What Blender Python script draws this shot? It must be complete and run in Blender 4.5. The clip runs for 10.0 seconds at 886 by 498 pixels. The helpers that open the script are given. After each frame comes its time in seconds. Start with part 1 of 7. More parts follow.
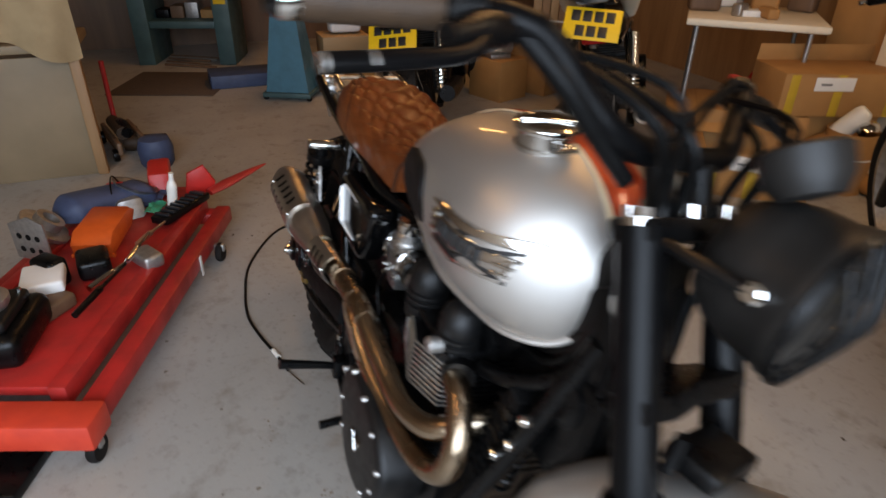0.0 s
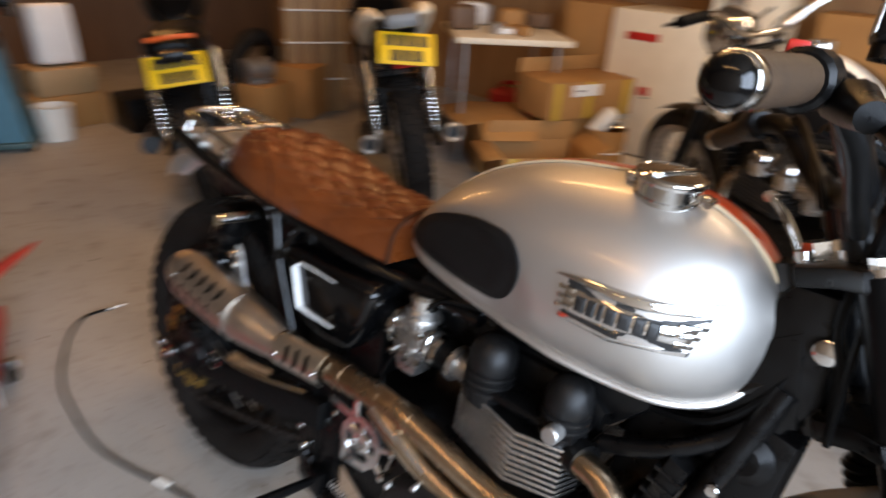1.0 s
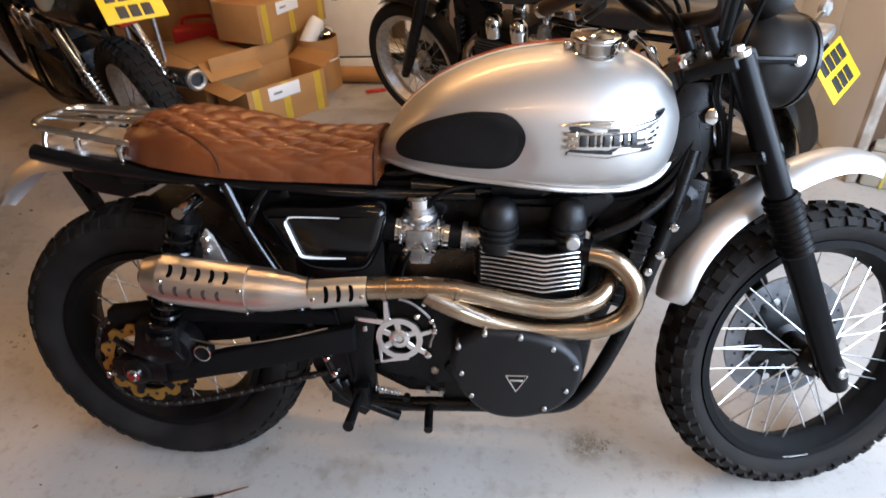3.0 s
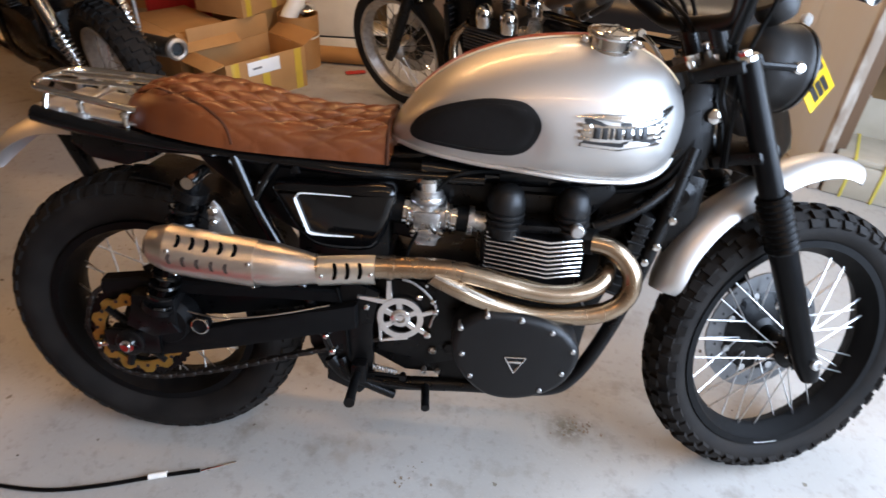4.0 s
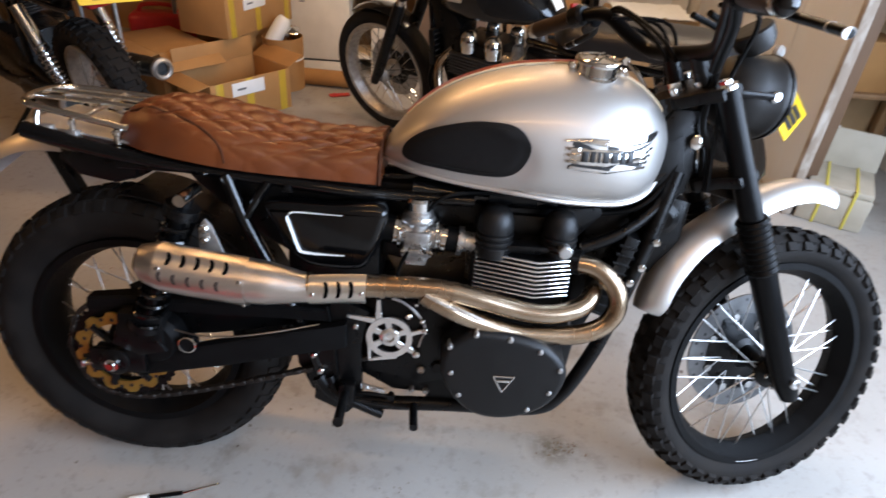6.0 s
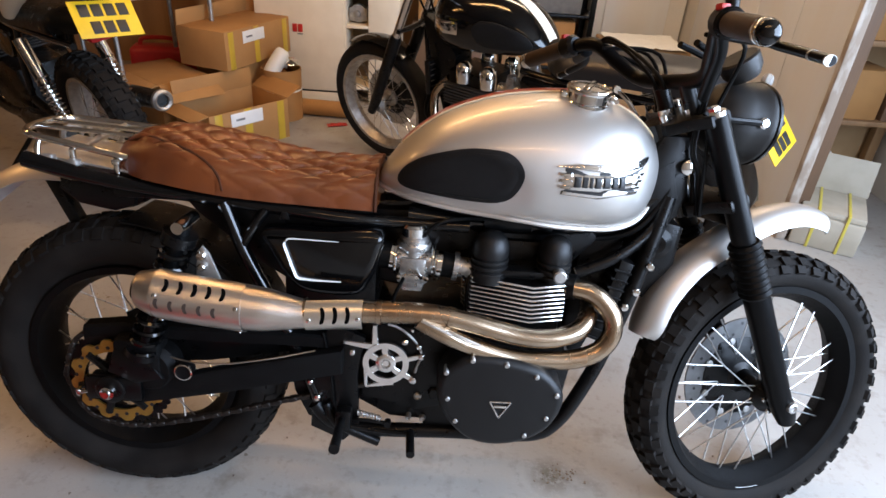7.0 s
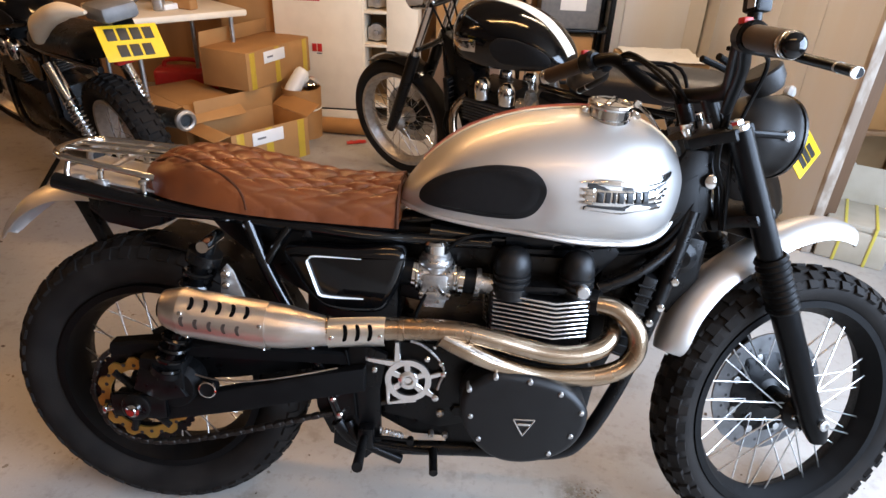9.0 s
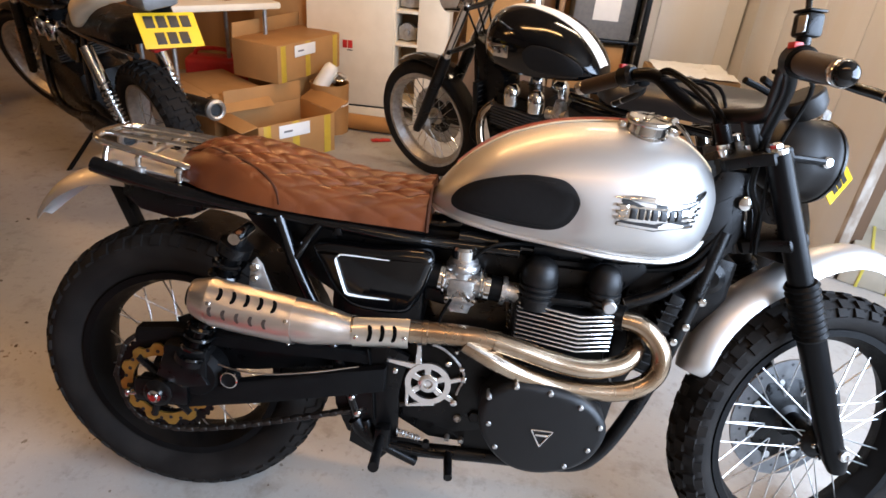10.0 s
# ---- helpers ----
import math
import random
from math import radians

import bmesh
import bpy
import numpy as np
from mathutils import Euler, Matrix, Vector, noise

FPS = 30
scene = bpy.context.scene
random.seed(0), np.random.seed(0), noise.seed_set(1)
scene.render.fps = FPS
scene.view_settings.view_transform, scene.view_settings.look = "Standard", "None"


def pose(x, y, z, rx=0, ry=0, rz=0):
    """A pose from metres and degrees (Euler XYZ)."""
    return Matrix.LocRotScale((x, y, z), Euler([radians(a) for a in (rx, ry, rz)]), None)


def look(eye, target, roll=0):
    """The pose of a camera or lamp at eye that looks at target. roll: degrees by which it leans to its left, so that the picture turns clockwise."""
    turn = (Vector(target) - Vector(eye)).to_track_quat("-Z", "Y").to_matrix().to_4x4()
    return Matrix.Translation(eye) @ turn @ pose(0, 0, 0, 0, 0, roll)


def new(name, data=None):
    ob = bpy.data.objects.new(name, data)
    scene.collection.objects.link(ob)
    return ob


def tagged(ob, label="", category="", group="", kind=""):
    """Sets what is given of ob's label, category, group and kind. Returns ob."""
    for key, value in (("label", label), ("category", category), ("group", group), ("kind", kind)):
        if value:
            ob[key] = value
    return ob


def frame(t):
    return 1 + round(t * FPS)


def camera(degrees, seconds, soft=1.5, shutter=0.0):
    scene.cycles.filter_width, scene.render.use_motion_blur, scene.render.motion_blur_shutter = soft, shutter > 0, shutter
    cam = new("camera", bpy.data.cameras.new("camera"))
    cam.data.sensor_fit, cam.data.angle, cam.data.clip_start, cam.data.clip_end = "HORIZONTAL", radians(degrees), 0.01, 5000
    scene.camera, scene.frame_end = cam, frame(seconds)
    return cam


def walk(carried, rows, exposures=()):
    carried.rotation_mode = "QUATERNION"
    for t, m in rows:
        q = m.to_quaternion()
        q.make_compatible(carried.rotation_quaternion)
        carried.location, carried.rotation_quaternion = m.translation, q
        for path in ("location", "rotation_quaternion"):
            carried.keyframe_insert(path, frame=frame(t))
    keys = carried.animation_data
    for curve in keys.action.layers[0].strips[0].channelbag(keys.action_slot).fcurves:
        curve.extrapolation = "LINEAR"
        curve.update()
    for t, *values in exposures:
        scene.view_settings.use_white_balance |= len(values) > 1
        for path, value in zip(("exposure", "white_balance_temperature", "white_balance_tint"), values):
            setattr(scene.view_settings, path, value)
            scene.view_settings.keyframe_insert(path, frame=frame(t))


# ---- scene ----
cam = camera(71.3, 10.0, shutter=0.7)
PATH = [
    (0, (1.649, -0.279, 1.256), (0.028, 0.370, 0.281), 1.0),
    (0.3, (1.536, -0.4, 1.241), (-0.067, 0.336, 0.297), 1.7),
    (0.5, (1.452, -0.492, 1.243), (-0.089, 0.387, 0.321), -1.3),
    (0.7, (1.362, -0.542, 1.259), (-0.059, 0.549, 0.37), -2.3),
    (1, (1.221, -0.604, 1.258), (0.08, 0.765, 0.351), 3.7),
    (1.2, (1.136, -0.623, 1.249), (0.261, 0.937, 0.355), 2.6),
    (1.5, (1.045, -0.717, 1.26), (0.448, 0.85, 0.17), -0.8),
    (1.7, (1.012, -0.766, 1.252), (0.669, 0.871, 0.156), 3.3),
    (2, (0.978, -0.871, 1.268), (0.622, 0.783, 0.203), 0.6),
    (2.5, (0.944, -0.983, 1.326), (0.667, 0.703, 0.286), -4.3),
    (2.7, (0.888, -0.992, 1.325), (0.624, 0.671, 0.245), -4.3),
    (3.8, (0.728, -1.035, 1.328), (0.683, 0.594, 0.168), 2.1),
    (4, (0.716, -1.038, 1.329), (0.651, 0.591, 0.17), 2.6),
    (4.5, (0.68, -1.045, 1.33), (0.565, 0.602, 0.201), 3.5),
    (5, (0.673, -1.052, 1.329), (0.566, 0.592, 0.195), 4.7),
    (5.5, (0.677, -1.056, 1.332), (0.599, 0.599, 0.212), 3.9),
    (6, (0.692, -1.056, 1.332), (0.693, 0.618, 0.237), 4.3),
    (6.2, (0.699, -1.059, 1.327), (0.734, 0.63, 0.256), 5.1),
    (7.5, (0.691, -1.073, 1.336), (0.676, 0.653, 0.326), 3.4),
    (8, (0.682, -1.079, 1.336), (0.628, 0.644, 0.321), 4.9),
    (8.5, (0.684, -1.077, 1.335), (0.637, 0.668, 0.359), 4.6),
    (9, (0.689, -1.067, 1.335), (0.629, 0.677, 0.358), 2.5),
    (9.5, (0.669, -1.067, 1.342), (0.594, 0.683, 0.377), 3.9),
    (10, (0.656, -1.067, 1.342), (0.555, 0.675, 0.365), 5.3),
]
walk(cam, [(t, look(eye, target, roll)) for t, eye, target, roll in PATH], [(0.0, -1.20, 7250, 10), (0.5, -0.90, 7200, 10), (1.0, -0.68, 7000, 10), (1.8, -0.24, 6500, 10), (4.5, -0.36, 6500, 10), (6.0, -0.43, 6450, 10), (8.0, -0.32, 6400, 10), (10.0, -0.09, 6420, 10)])

# ---- light ----
world = bpy.data.worlds.new("world")
scene.world = world
world.use_nodes = True
_n = world.node_tree.nodes
_sky = _n.new("ShaderNodeTexSky")
_sky.sky_type, _sky.sun_disc = "NISHITA", False
_sky.sun_elevation, _sky.sun_rotation = radians(38), radians(60)
_n["Background"].inputs["Strength"].default_value = 0.12
world.node_tree.links.new(_sky.outputs[0], _n["Background"].inputs["Color"])


def lamp(name, kind, m, energy, colour, size=(1, 1), angle=0.5):
    data = bpy.data.lights.new(name, kind)
    data.energy, data.color = energy, colour
    if kind == "AREA":
        data.shape, data.size, data.size_y = "RECTANGLE", size[0], size[1]
    else:
        data.angle = radians(angle)
    ob = new(name, data)
    ob.matrix_world = m
    return ob


# overcast daylight outside the open garage door at the +x end
lamp("daylight_sun", "SUN", look((6, -3, 5), (1.5, 0, 0)), 0.7, (1.0, 0.97, 0.93), angle=22)
lamp("door_daylight", "AREA", look((2.98, -1.1, 1.62), (0.0, -0.95, 1.12)), 350, (0.72, 0.9, 1.2), (3.0, 1.75))
WARM = (1.0, 0.55, 0.22)
WARMER = (1.0, 0.49, 0.16)
FILLTUBE = (1.0, 0.78, 0.56)
# the last tube, flagged 1, is added to brighten the white boards
TUBES = [(0.1, 1.35, 2.62, 0), (-3.0, 0.9, 2.62, 0), (0.8, -1.6, 2.62, 0), (1.70, 2.15, 2.62, 1)]
for _x, _y, _z, _r in TUBES:
    lamp("tube_light", "AREA", pose(_x, _y, _z - 0.075, 0, 0, 90), 34 if _r else (34 if _x < -1 else (13 if _y < 0 else 28)), FILLTUBE if _r else (WARMER if _x < -1 else WARM), (0.07, 1.5))


# ---- materials ----
def material(name, colour, rough=0.5, metal=0.0, colour2=None, scale=30.0, amount=0.5, bump=0.0, bump_scale=200.0,
             coat=0.0, spec=0.5, rough2=None, stretch=(1, 1, 1), detail=6.0, contrast=(0.35, 0.65)):
    m = bpy.data.materials.new(name)
    m.use_nodes = True
    nt = m.node_tree
    b = nt.nodes["Principled BSDF"]
    b.inputs["Base Color"].default_value = (*colour, 1)
    b.inputs["Roughness"].default_value, b.inputs["Metallic"].default_value = rough, metal
    b.inputs["Coat Weight"].default_value, b.inputs["Coat Roughness"].default_value = coat, 0.05
    b.inputs["Specular IOR Level"].default_value = spec
    tc = nt.nodes.new("ShaderNodeTexCoord")
    mp = nt.nodes.new("ShaderNodeMapping")
    mp.inputs["Scale"].default_value = stretch
    nt.links.new(tc.outputs["Object"], mp.inputs["Vector"])
    if colour2 or rough2 is not None:
        nz = nt.nodes.new("ShaderNodeTexNoise")
        nz.inputs["Scale"].default_value, nz.inputs["Detail"].default_value = scale, detail
        nt.links.new(mp.outputs[0], nz.inputs["Vector"])
        rp = nt.nodes.new("ShaderNodeMapRange")
        rp.inputs["From Min"].default_value, rp.inputs["From Max"].default_value = contrast
        nt.links.new(nz.outputs["Fac"], rp.inputs["Value"])
        if colour2:
            mx = nt.nodes.new("ShaderNodeMix")
            mx.data_type = "RGBA"
            sc = nt.nodes.new("ShaderNodeMath")
            sc.operation = "MULTIPLY"
            sc.inputs[1].default_value = amount
            nt.links.new(rp.outputs[0], sc.inputs[0])
            nt.links.new(sc.outputs[0], mx.inputs["Factor"])
            mx.inputs["A"].default_value, mx.inputs["B"].default_value = (*colour, 1), (*colour2, 1)
            nt.links.new(mx.outputs["Result"], b.inputs["Base Color"])
        if rough2 is not None:
            rr = nt.nodes.new("ShaderNodeMapRange")
            rr.inputs["To Min"].default_value, rr.inputs["To Max"].default_value = rough, rough2
            nt.links.new(rp.outputs[0], rr.inputs["Value"])
            nt.links.new(rr.outputs[0], b.inputs["Roughness"])
    if bump:
        bz = nt.nodes.new("ShaderNodeTexNoise")
        bz.inputs["Scale"].default_value, bz.inputs["Detail"].default_value = bump_scale, 4
        nt.links.new(mp.outputs[0], bz.inputs["Vector"])
        bp = nt.nodes.new("ShaderNodeBump")
        bp.inputs["Strength"].default_value, bp.inputs["Distance"].default_value = bump, 0.002
        nt.links.new(bz.outputs["Fac"], bp.inputs["Height"])
        nt.links.new(bp.outputs[0], b.inputs["Normal"])
    return m


SILVER = material("silver_paint", (0.575, 0.55, 0.515), 0.48, 0.9, (0.51, 0.485, 0.455), 1400, 0.5, 0.0, 1500, coat=0.5)
RED = material("red_paint", (0.55, 0.06, 0.012), 0.3, 0.2, (0.42, 0.04, 0.01), 25, 0.5, coat=0.6)
CREAM = material("cream_line", (0.75, 0.62, 0.42), 0.35)
PAD = material("knee_rubber", (0.004, 0.0038, 0.0038), 0.55, 0, (0.007, 0.0066, 0.0066), 90, 0.6, 0.25, 900, spec=0.22)
RUBBER = material("tyre_rubber", (0.0075, 0.0066, 0.006), 0.68, 0, (0.022, 0.019, 0.0165), 14, 0.6, 0.4, 300, rough2=0.85, spec=0.14)
HOSE = material("black_hose", (0.0015, 0.0015, 0.0015), 0.4, 0, (0.004, 0.004, 0.004), 30, 0.4, spec=0.12)
GLOSS = material("gloss_black_paint", (0.0014, 0.0014, 0.0016), 0.07, 0, (0.003, 0.003, 0.003), 20, 0.5, coat=0.1, rough2=0.13, spec=0.36)
SATIN = material("satin_black", (0.0018, 0.0018, 0.002), 0.26, 0, (0.0042, 0.0041, 0.004), 40, 0.5, 0.12, 700, rough2=0.4, spec=0.22)
MATT = material("matt_black", (0.002, 0.002, 0.0022), 0.5, 0.0, (0.005, 0.0048, 0.0046), 35, 0.5, 0.3, 900, rough2=0.62, spec=0.12)
CHROME = material("chrome", (0.70, 0.69, 0.67), 0.07, 1, (0.5, 0.48, 0.45), 30, 0.4, rough2=0.16)
STEEL = material("brushed_stainless", (0.64, 0.60, 0.55), 0.29, 1, (0.42, 0.36, 0.31), 9, 0.7, 0.14, 500, rough2=0.34, stretch=(0.6, 5, 5))
PIPE = material("heat_tinted_stainless", (0.45, 0.365, 0.27), 0.19, 1, (0.25, 0.155, 0.085), 11, 0.85, 0.08, 600, rough2=0.30)
ALU = material("cast_aluminium", (0.5, 0.49, 0.47), 0.4, 0.95, (0.33, 0.31, 0.29), 45, 0.6, 0.3, 500, rough2=0.55)
FIN = material("machined_fin", (0.8, 0.8, 0.78), 0.22, 0.95, (0.6, 0.59, 0.57), 50, 0.4)
GOLD = material("gold_disc", (0.5, 0.35, 0.075), 0.36, 0.85, (0.3, 0.2, 0.05), 40, 0.6)
DARKFIN = material("black_fin", (0.05, 0.05, 0.05), 0.35, 0.6, (0.11, 0.105, 0.10), 50, 0.5)
LEATHER = material("tan_leather", (0.15, 0.036, 0.0075), 0.27, 0, (0.075, 0.018, 0.0045), 9, 0.75, 0.2, 900, rough2=0.36, spec=0.62)
PIPING = material("brown_piping", (0.05, 0.016, 0.006), 0.75, 0, (0.035, 0.012, 0.005), 60, 0.5, spec=0.15)
GRIP = material("brown_grip", (0.048, 0.027, 0.014), 0.55, 0, (0.03, 0.018, 0.011), 50, 0.6, 0.3, 500, spec=0.3)
WHITE = material("white_vinyl", (0.82, 0.82, 0.8), 0.4)
CREAMCASE = material("cream_case", (0.46, 0.41, 0.32), 0.65, 0, (0.36, 0.31, 0.23), 10, 0.6, 0.15, 120)
IVORY = material("ivory_card", (0.76, 0.66, 0.50), 0.55, 0, (0.66, 0.56, 0.41), 9, 0.5, 0.1, 120)
WHITEPAINT = material("white_paint", (0.78, 0.75, 0.68), 0.35, 0, (0.66, 0.62, 0.54), 12, 0.4)
YELLOW = material("yellow_plate", (0.72, 0.46, 0.012), 0.45, 0, (0.6, 0.37, 0.01), 30, 0.4)
# black for print, and for shade painted behind badges and in holes
INKSHADE = material("ink_and_shade", (0.012, 0.012, 0.012), 0.5)
GREYPLASTIC = material("grey_plastic", (0.13, 0.13, 0.13), 0.5, 0, (0.2, 0.2, 0.19), 30, 0.5)
ORANGE = material("orange_plastic", (0.6, 0.09, 0.012), 0.42, 0, (0.45, 0.06, 0.01), 25, 0.5)
REDPLASTIC = material("red_plastic", (0.5, 0.02, 0.015), 0.4, 0, (0.35, 0.015, 0.01), 25, 0.5)
LENS = material("lamp_lens", (0.34, 0.33, 0.31), 0.15, 0, (0.26, 0.25, 0.23), 80, 0.3)
DARKGLASS = material("smoked_glass", (0.012, 0.011, 0.01), 0.08, 0, (0.02, 0.018, 0.016), 40, 0.5, spec=0.4)
REDLENS = material("red_lens", (0.35, 0.01, 0.01), 0.15)
def worn_floor(name):
    """Painted concrete: broad tone changes, fine speckle, scattered dark oil spots and scuffs."""
    m = material(name, (0.38, 0.36, 0.33), 0.46, 0, (0.28, 0.255, 0.22), 1.7, 0.8, 0.3, 60, rough2=0.7, contrast=(0.3, 0.72), detail=10)
    nt = m.node_tree
    b = nt.nodes["Principled BSDF"]
    tc = [n for n in nt.nodes if n.type == "TEX_COORD"][0]
    before = b.inputs["Base Color"].links[0].from_socket
    for scale, lo, hi, amount, dark in ((38, 0.56, 0.74, 0.45, (0.16, 0.135, 0.105)), (7.5, 0.55, 0.70, 0.5, (0.15, 0.12, 0.085)), (17, 0.58, 0.68, 0.3, (0.14, 0.11, 0.08)), (160, 0.6, 0.75, 0.5, (0.5, 0.48, 0.44)), (3.1, 0.64, 0.72, 0.35, (0.2, 0.14, 0.085))):
        nz = nt.nodes.new("ShaderNodeTexNoise")
        nz.inputs["Scale"].default_value, nz.inputs["Detail"].default_value, nz.inputs["Roughness"].default_value = scale, 8, 0.62
        nt.links.new(tc.outputs["Object"], nz.inputs["Vector"])
        rp = nt.nodes.new("ShaderNodeMapRange")
        rp.inputs["From Min"].default_value, rp.inputs["From Max"].default_value, rp.inputs["To Max"].default_value = lo, hi, amount
        nt.links.new(nz.outputs["Fac"], rp.inputs["Value"])
        mx = nt.nodes.new("ShaderNodeMix")
        mx.data_type = "RGBA"
        nt.links.new(rp.outputs[0], mx.inputs["Factor"])
        nt.links.new(before, mx.inputs["A"])
        mx.inputs["B"].default_value = (*dark, 1)
        before = mx.outputs["Result"]
    # oily smudge where the engine has dripped, and small dark flecks
    far = nt.nodes.new("ShaderNodeVectorMath")
    far.operation = "DISTANCE"
    far.inputs[1].default_value = (1.022, 0.046, 0.0)
    nt.links.new(tc.outputs["Object"], far.inputs[0])
    near = nt.nodes.new("ShaderNodeMapRange")
    near.inputs["From Min"].default_value, near.inputs["From Max"].default_value, near.inputs["To Min"].default_value, near.inputs["To Max"].default_value = 0.010, 0.072, 0.85, 0.0
    nt.links.new(far.outputs["Value"], near.inputs["Value"])
    grit = nt.nodes.new("ShaderNodeTexNoise")
    grit.inputs["Scale"].default_value, grit.inputs["Detail"].default_value, grit.inputs["Roughness"].default_value = 55, 8, 0.7
    nt.links.new(tc.outputs["Object"], grit.inputs["Vector"])
    gate = nt.nodes.new("ShaderNodeMapRange")
    gate.inputs["From Min"].default_value, gate.inputs["From Max"].default_value = 0.33, 0.52
    nt.links.new(grit.outputs["Fac"], gate.inputs["Value"])
    smudge = nt.nodes.new("ShaderNodeMath")
    smudge.operation = "MULTIPLY"
    nt.links.new(near.outputs[0], smudge.inputs[0])
    nt.links.new(gate.outputs[0], smudge.inputs[1])
    cells = nt.nodes.new("ShaderNodeTexVoronoi")
    cells.inputs["Scale"].default_value = 13
    warp = nt.nodes.new("ShaderNodeVectorMath")
    warp.operation = "MULTIPLY_ADD"
    warp.inputs[1].default_value = (0.02, 0.02, 0.0)
    nt.links.new(grit.outputs["Color"], warp.inputs[0])
    nt.links.new(tc.outputs["Object"], warp.inputs[2])
    nt.links.new(warp.outputs[0], cells.inputs["Vector"])
    size = nt.nodes.new("ShaderNodeSeparateColor")
    nt.links.new(cells.outputs["Color"], size.inputs[0])
    reach = nt.nodes.new("ShaderNodeMapRange")
    reach.inputs["From Min"].default_value, reach.inputs["From Max"].default_value, reach.inputs["To Max"].default_value = 0.45, 1.0, 0.085
    nt.links.new(size.outputs[0], reach.inputs["Value"])
    fleck = nt.nodes.new("ShaderNodeMath")
    fleck.operation = "LESS_THAN"
    nt.links.new(cells.outputs["Distance"], fleck.inputs[0])
    nt.links.new(reach.outputs[0], fleck.inputs[1])
    soft = nt.nodes.new("ShaderNodeMath")
    soft.operation = "MULTIPLY"
    soft.inputs[1].default_value = 0.75
    nt.links.new(fleck.outputs[0], soft.inputs[0])
    most = nt.nodes.new("ShaderNodeMath")
    most.operation = "MAXIMUM"
    nt.links.new(smudge.outputs[0], most.inputs[0])
    nt.links.new(soft.outputs[0], most.inputs[1])
    mx = nt.nodes.new("ShaderNodeMix")
    mx.data_type = "RGBA"
    nt.links.new(most.outputs[0], mx.inputs["Factor"])
    nt.links.new(before, mx.inputs["A"])
    mx.inputs["B"].default_value = (0.105, 0.078, 0.045, 1)
    nt.links.new(mx.outputs["Result"], b.inputs["Base Color"])
    return m


CONCRETE = worn_floor("painted_concrete")
PLASTER = material("white_wall", (0.72, 0.70, 0.66), 0.7, 0, (0.6, 0.57, 0.52), 3, 0.5, 0.15, 80)
BOARD = material("white_boarding", (0.798, 0.820, 0.845), 0.5, 0, (0.76, 0.73, 0.69), 6, 0.5, 0.1, 90, stretch=(1, 1, 0.15))
WOOD = material("brown_wood", (0.33, 0.19, 0.085), 0.6, 0, (0.2, 0.105, 0.045), 9, 0.8, 0.25, 120, stretch=(1, 1, 0.12))
POSTWOOD = material("scuffed_post", (0.33, 0.26, 0.20), 0.7, 0, (0.56, 0.50, 0.43), 13, 0.9, 0.3, 120, stretch=(1, 1, 0.4), contrast=(0.48, 0.6))
DARKWOOD = material("dark_wood", (0.17, 0.095, 0.05), 0.6, 0, (0.09, 0.05, 0.028), 8, 0.8, 0.25, 120, stretch=(1, 1, 0.12))
PLY = material("plywood", (0.42, 0.27, 0.13), 0.65, 0, (0.3, 0.18, 0.08), 5, 0.7, 0.15, 100, stretch=(1, 0.25, 1))
CARD = material("cardboard", (0.40, 0.20, 0.062), 0.75, 0, (0.31, 0.148, 0.045), 6, 0.6, 0.15, 150)
TAPE = material("yellow_tape", (0.52, 0.34, 0.03), 0.4, 0, (0.42, 0.27, 0.03), 15, 0.4)
PAPER = material("paper", (0.78, 0.77, 0.74), 0.7, 0, (0.68, 0.67, 0.64), 20, 0.3)
BEIGE = material("beige_paint", (0.24, 0.175, 0.10), 0.6, 0, (0.17, 0.12, 0.065), 4, 0.6, 0.1, 90)
CLOTH = material("cream_cloth", (0.36, 0.26, 0.14), 0.85, 0, (0.25, 0.17, 0.085), 9, 0.6, 0.2, 200)
BLUE = material("blue_enamel", (0.05, 0.16, 0.22), 0.4, 0, (0.035, 0.11, 0.15), 12, 0.6, 0.08, 200, rough2=0.55)
TEAL = material("teal_enamel", (0.05, 0.10, 0.10), 0.45, 0, (0.03, 0.065, 0.065), 10, 0.6, 0.08, 200, rough2=0.6)
LIFTRED = material("red_enamel", (0.42, 0.022, 0.018), 0.35, 0, (0.24, 0.015, 0.012), 12, 0.7, 0.08, 200, rough2=0.5)
LIFTORANGE = material("scuffed_red_enamel", (0.6, 0.05, 0.022), 0.4, 0, (0.45, 0.03, 0.015), 14, 0.6, 0.1, 200, rough2=0.55)
DENIM = material("blue_vinyl", (0.045, 0.065, 0.13), 0.6, 0, (0.03, 0.042, 0.085), 25, 0.6, 0.3, 300)
MATTING = material("dark_mat", (0.09, 0.06, 0.04), 0.9, 0, (0.06, 0.04, 0.028), 30, 0.6, 0.3, 200)
GREEN = material("green_plastic", (0.03, 0.25, 0.14), 0.5)
STRAP = material("yellow_strap", (0.6, 0.5, 0.08), 0.5)
DOME = material("crackle_black", (0.004, 0.004, 0.0042), 0.38, 0.0, (0.007, 0.0068, 0.0066), 50, 0.5, 0.2, 1200, rough2=0.48, spec=0.3)
STEELBRIGHT = material("bright_stainless", (0.68, 0.65, 0.58), 0.28, 1, (0.55, 0.5, 0.42), 12, 0.6, 0.1, 500, rough2=0.36)
CHAIN = material("oily_chain", (0.035, 0.03, 0.026), 0.5, 0.7, (0.015, 0.012, 0.01), 60, 0.7, rough2=0.55)
DISC = material("worn_disc_steel", (0.19, 0.19, 0.19), 0.4, 0.85, (0.12, 0.12, 0.12), 40, 0.6)
# thread brown darkened to carry the shade of the quilting grooves
SEAMDARK = material("shaded_seam_thread", (0.07, 0.024, 0.009), 0.5, 0, (0.11, 0.04, 0.015), 60, 0.5)
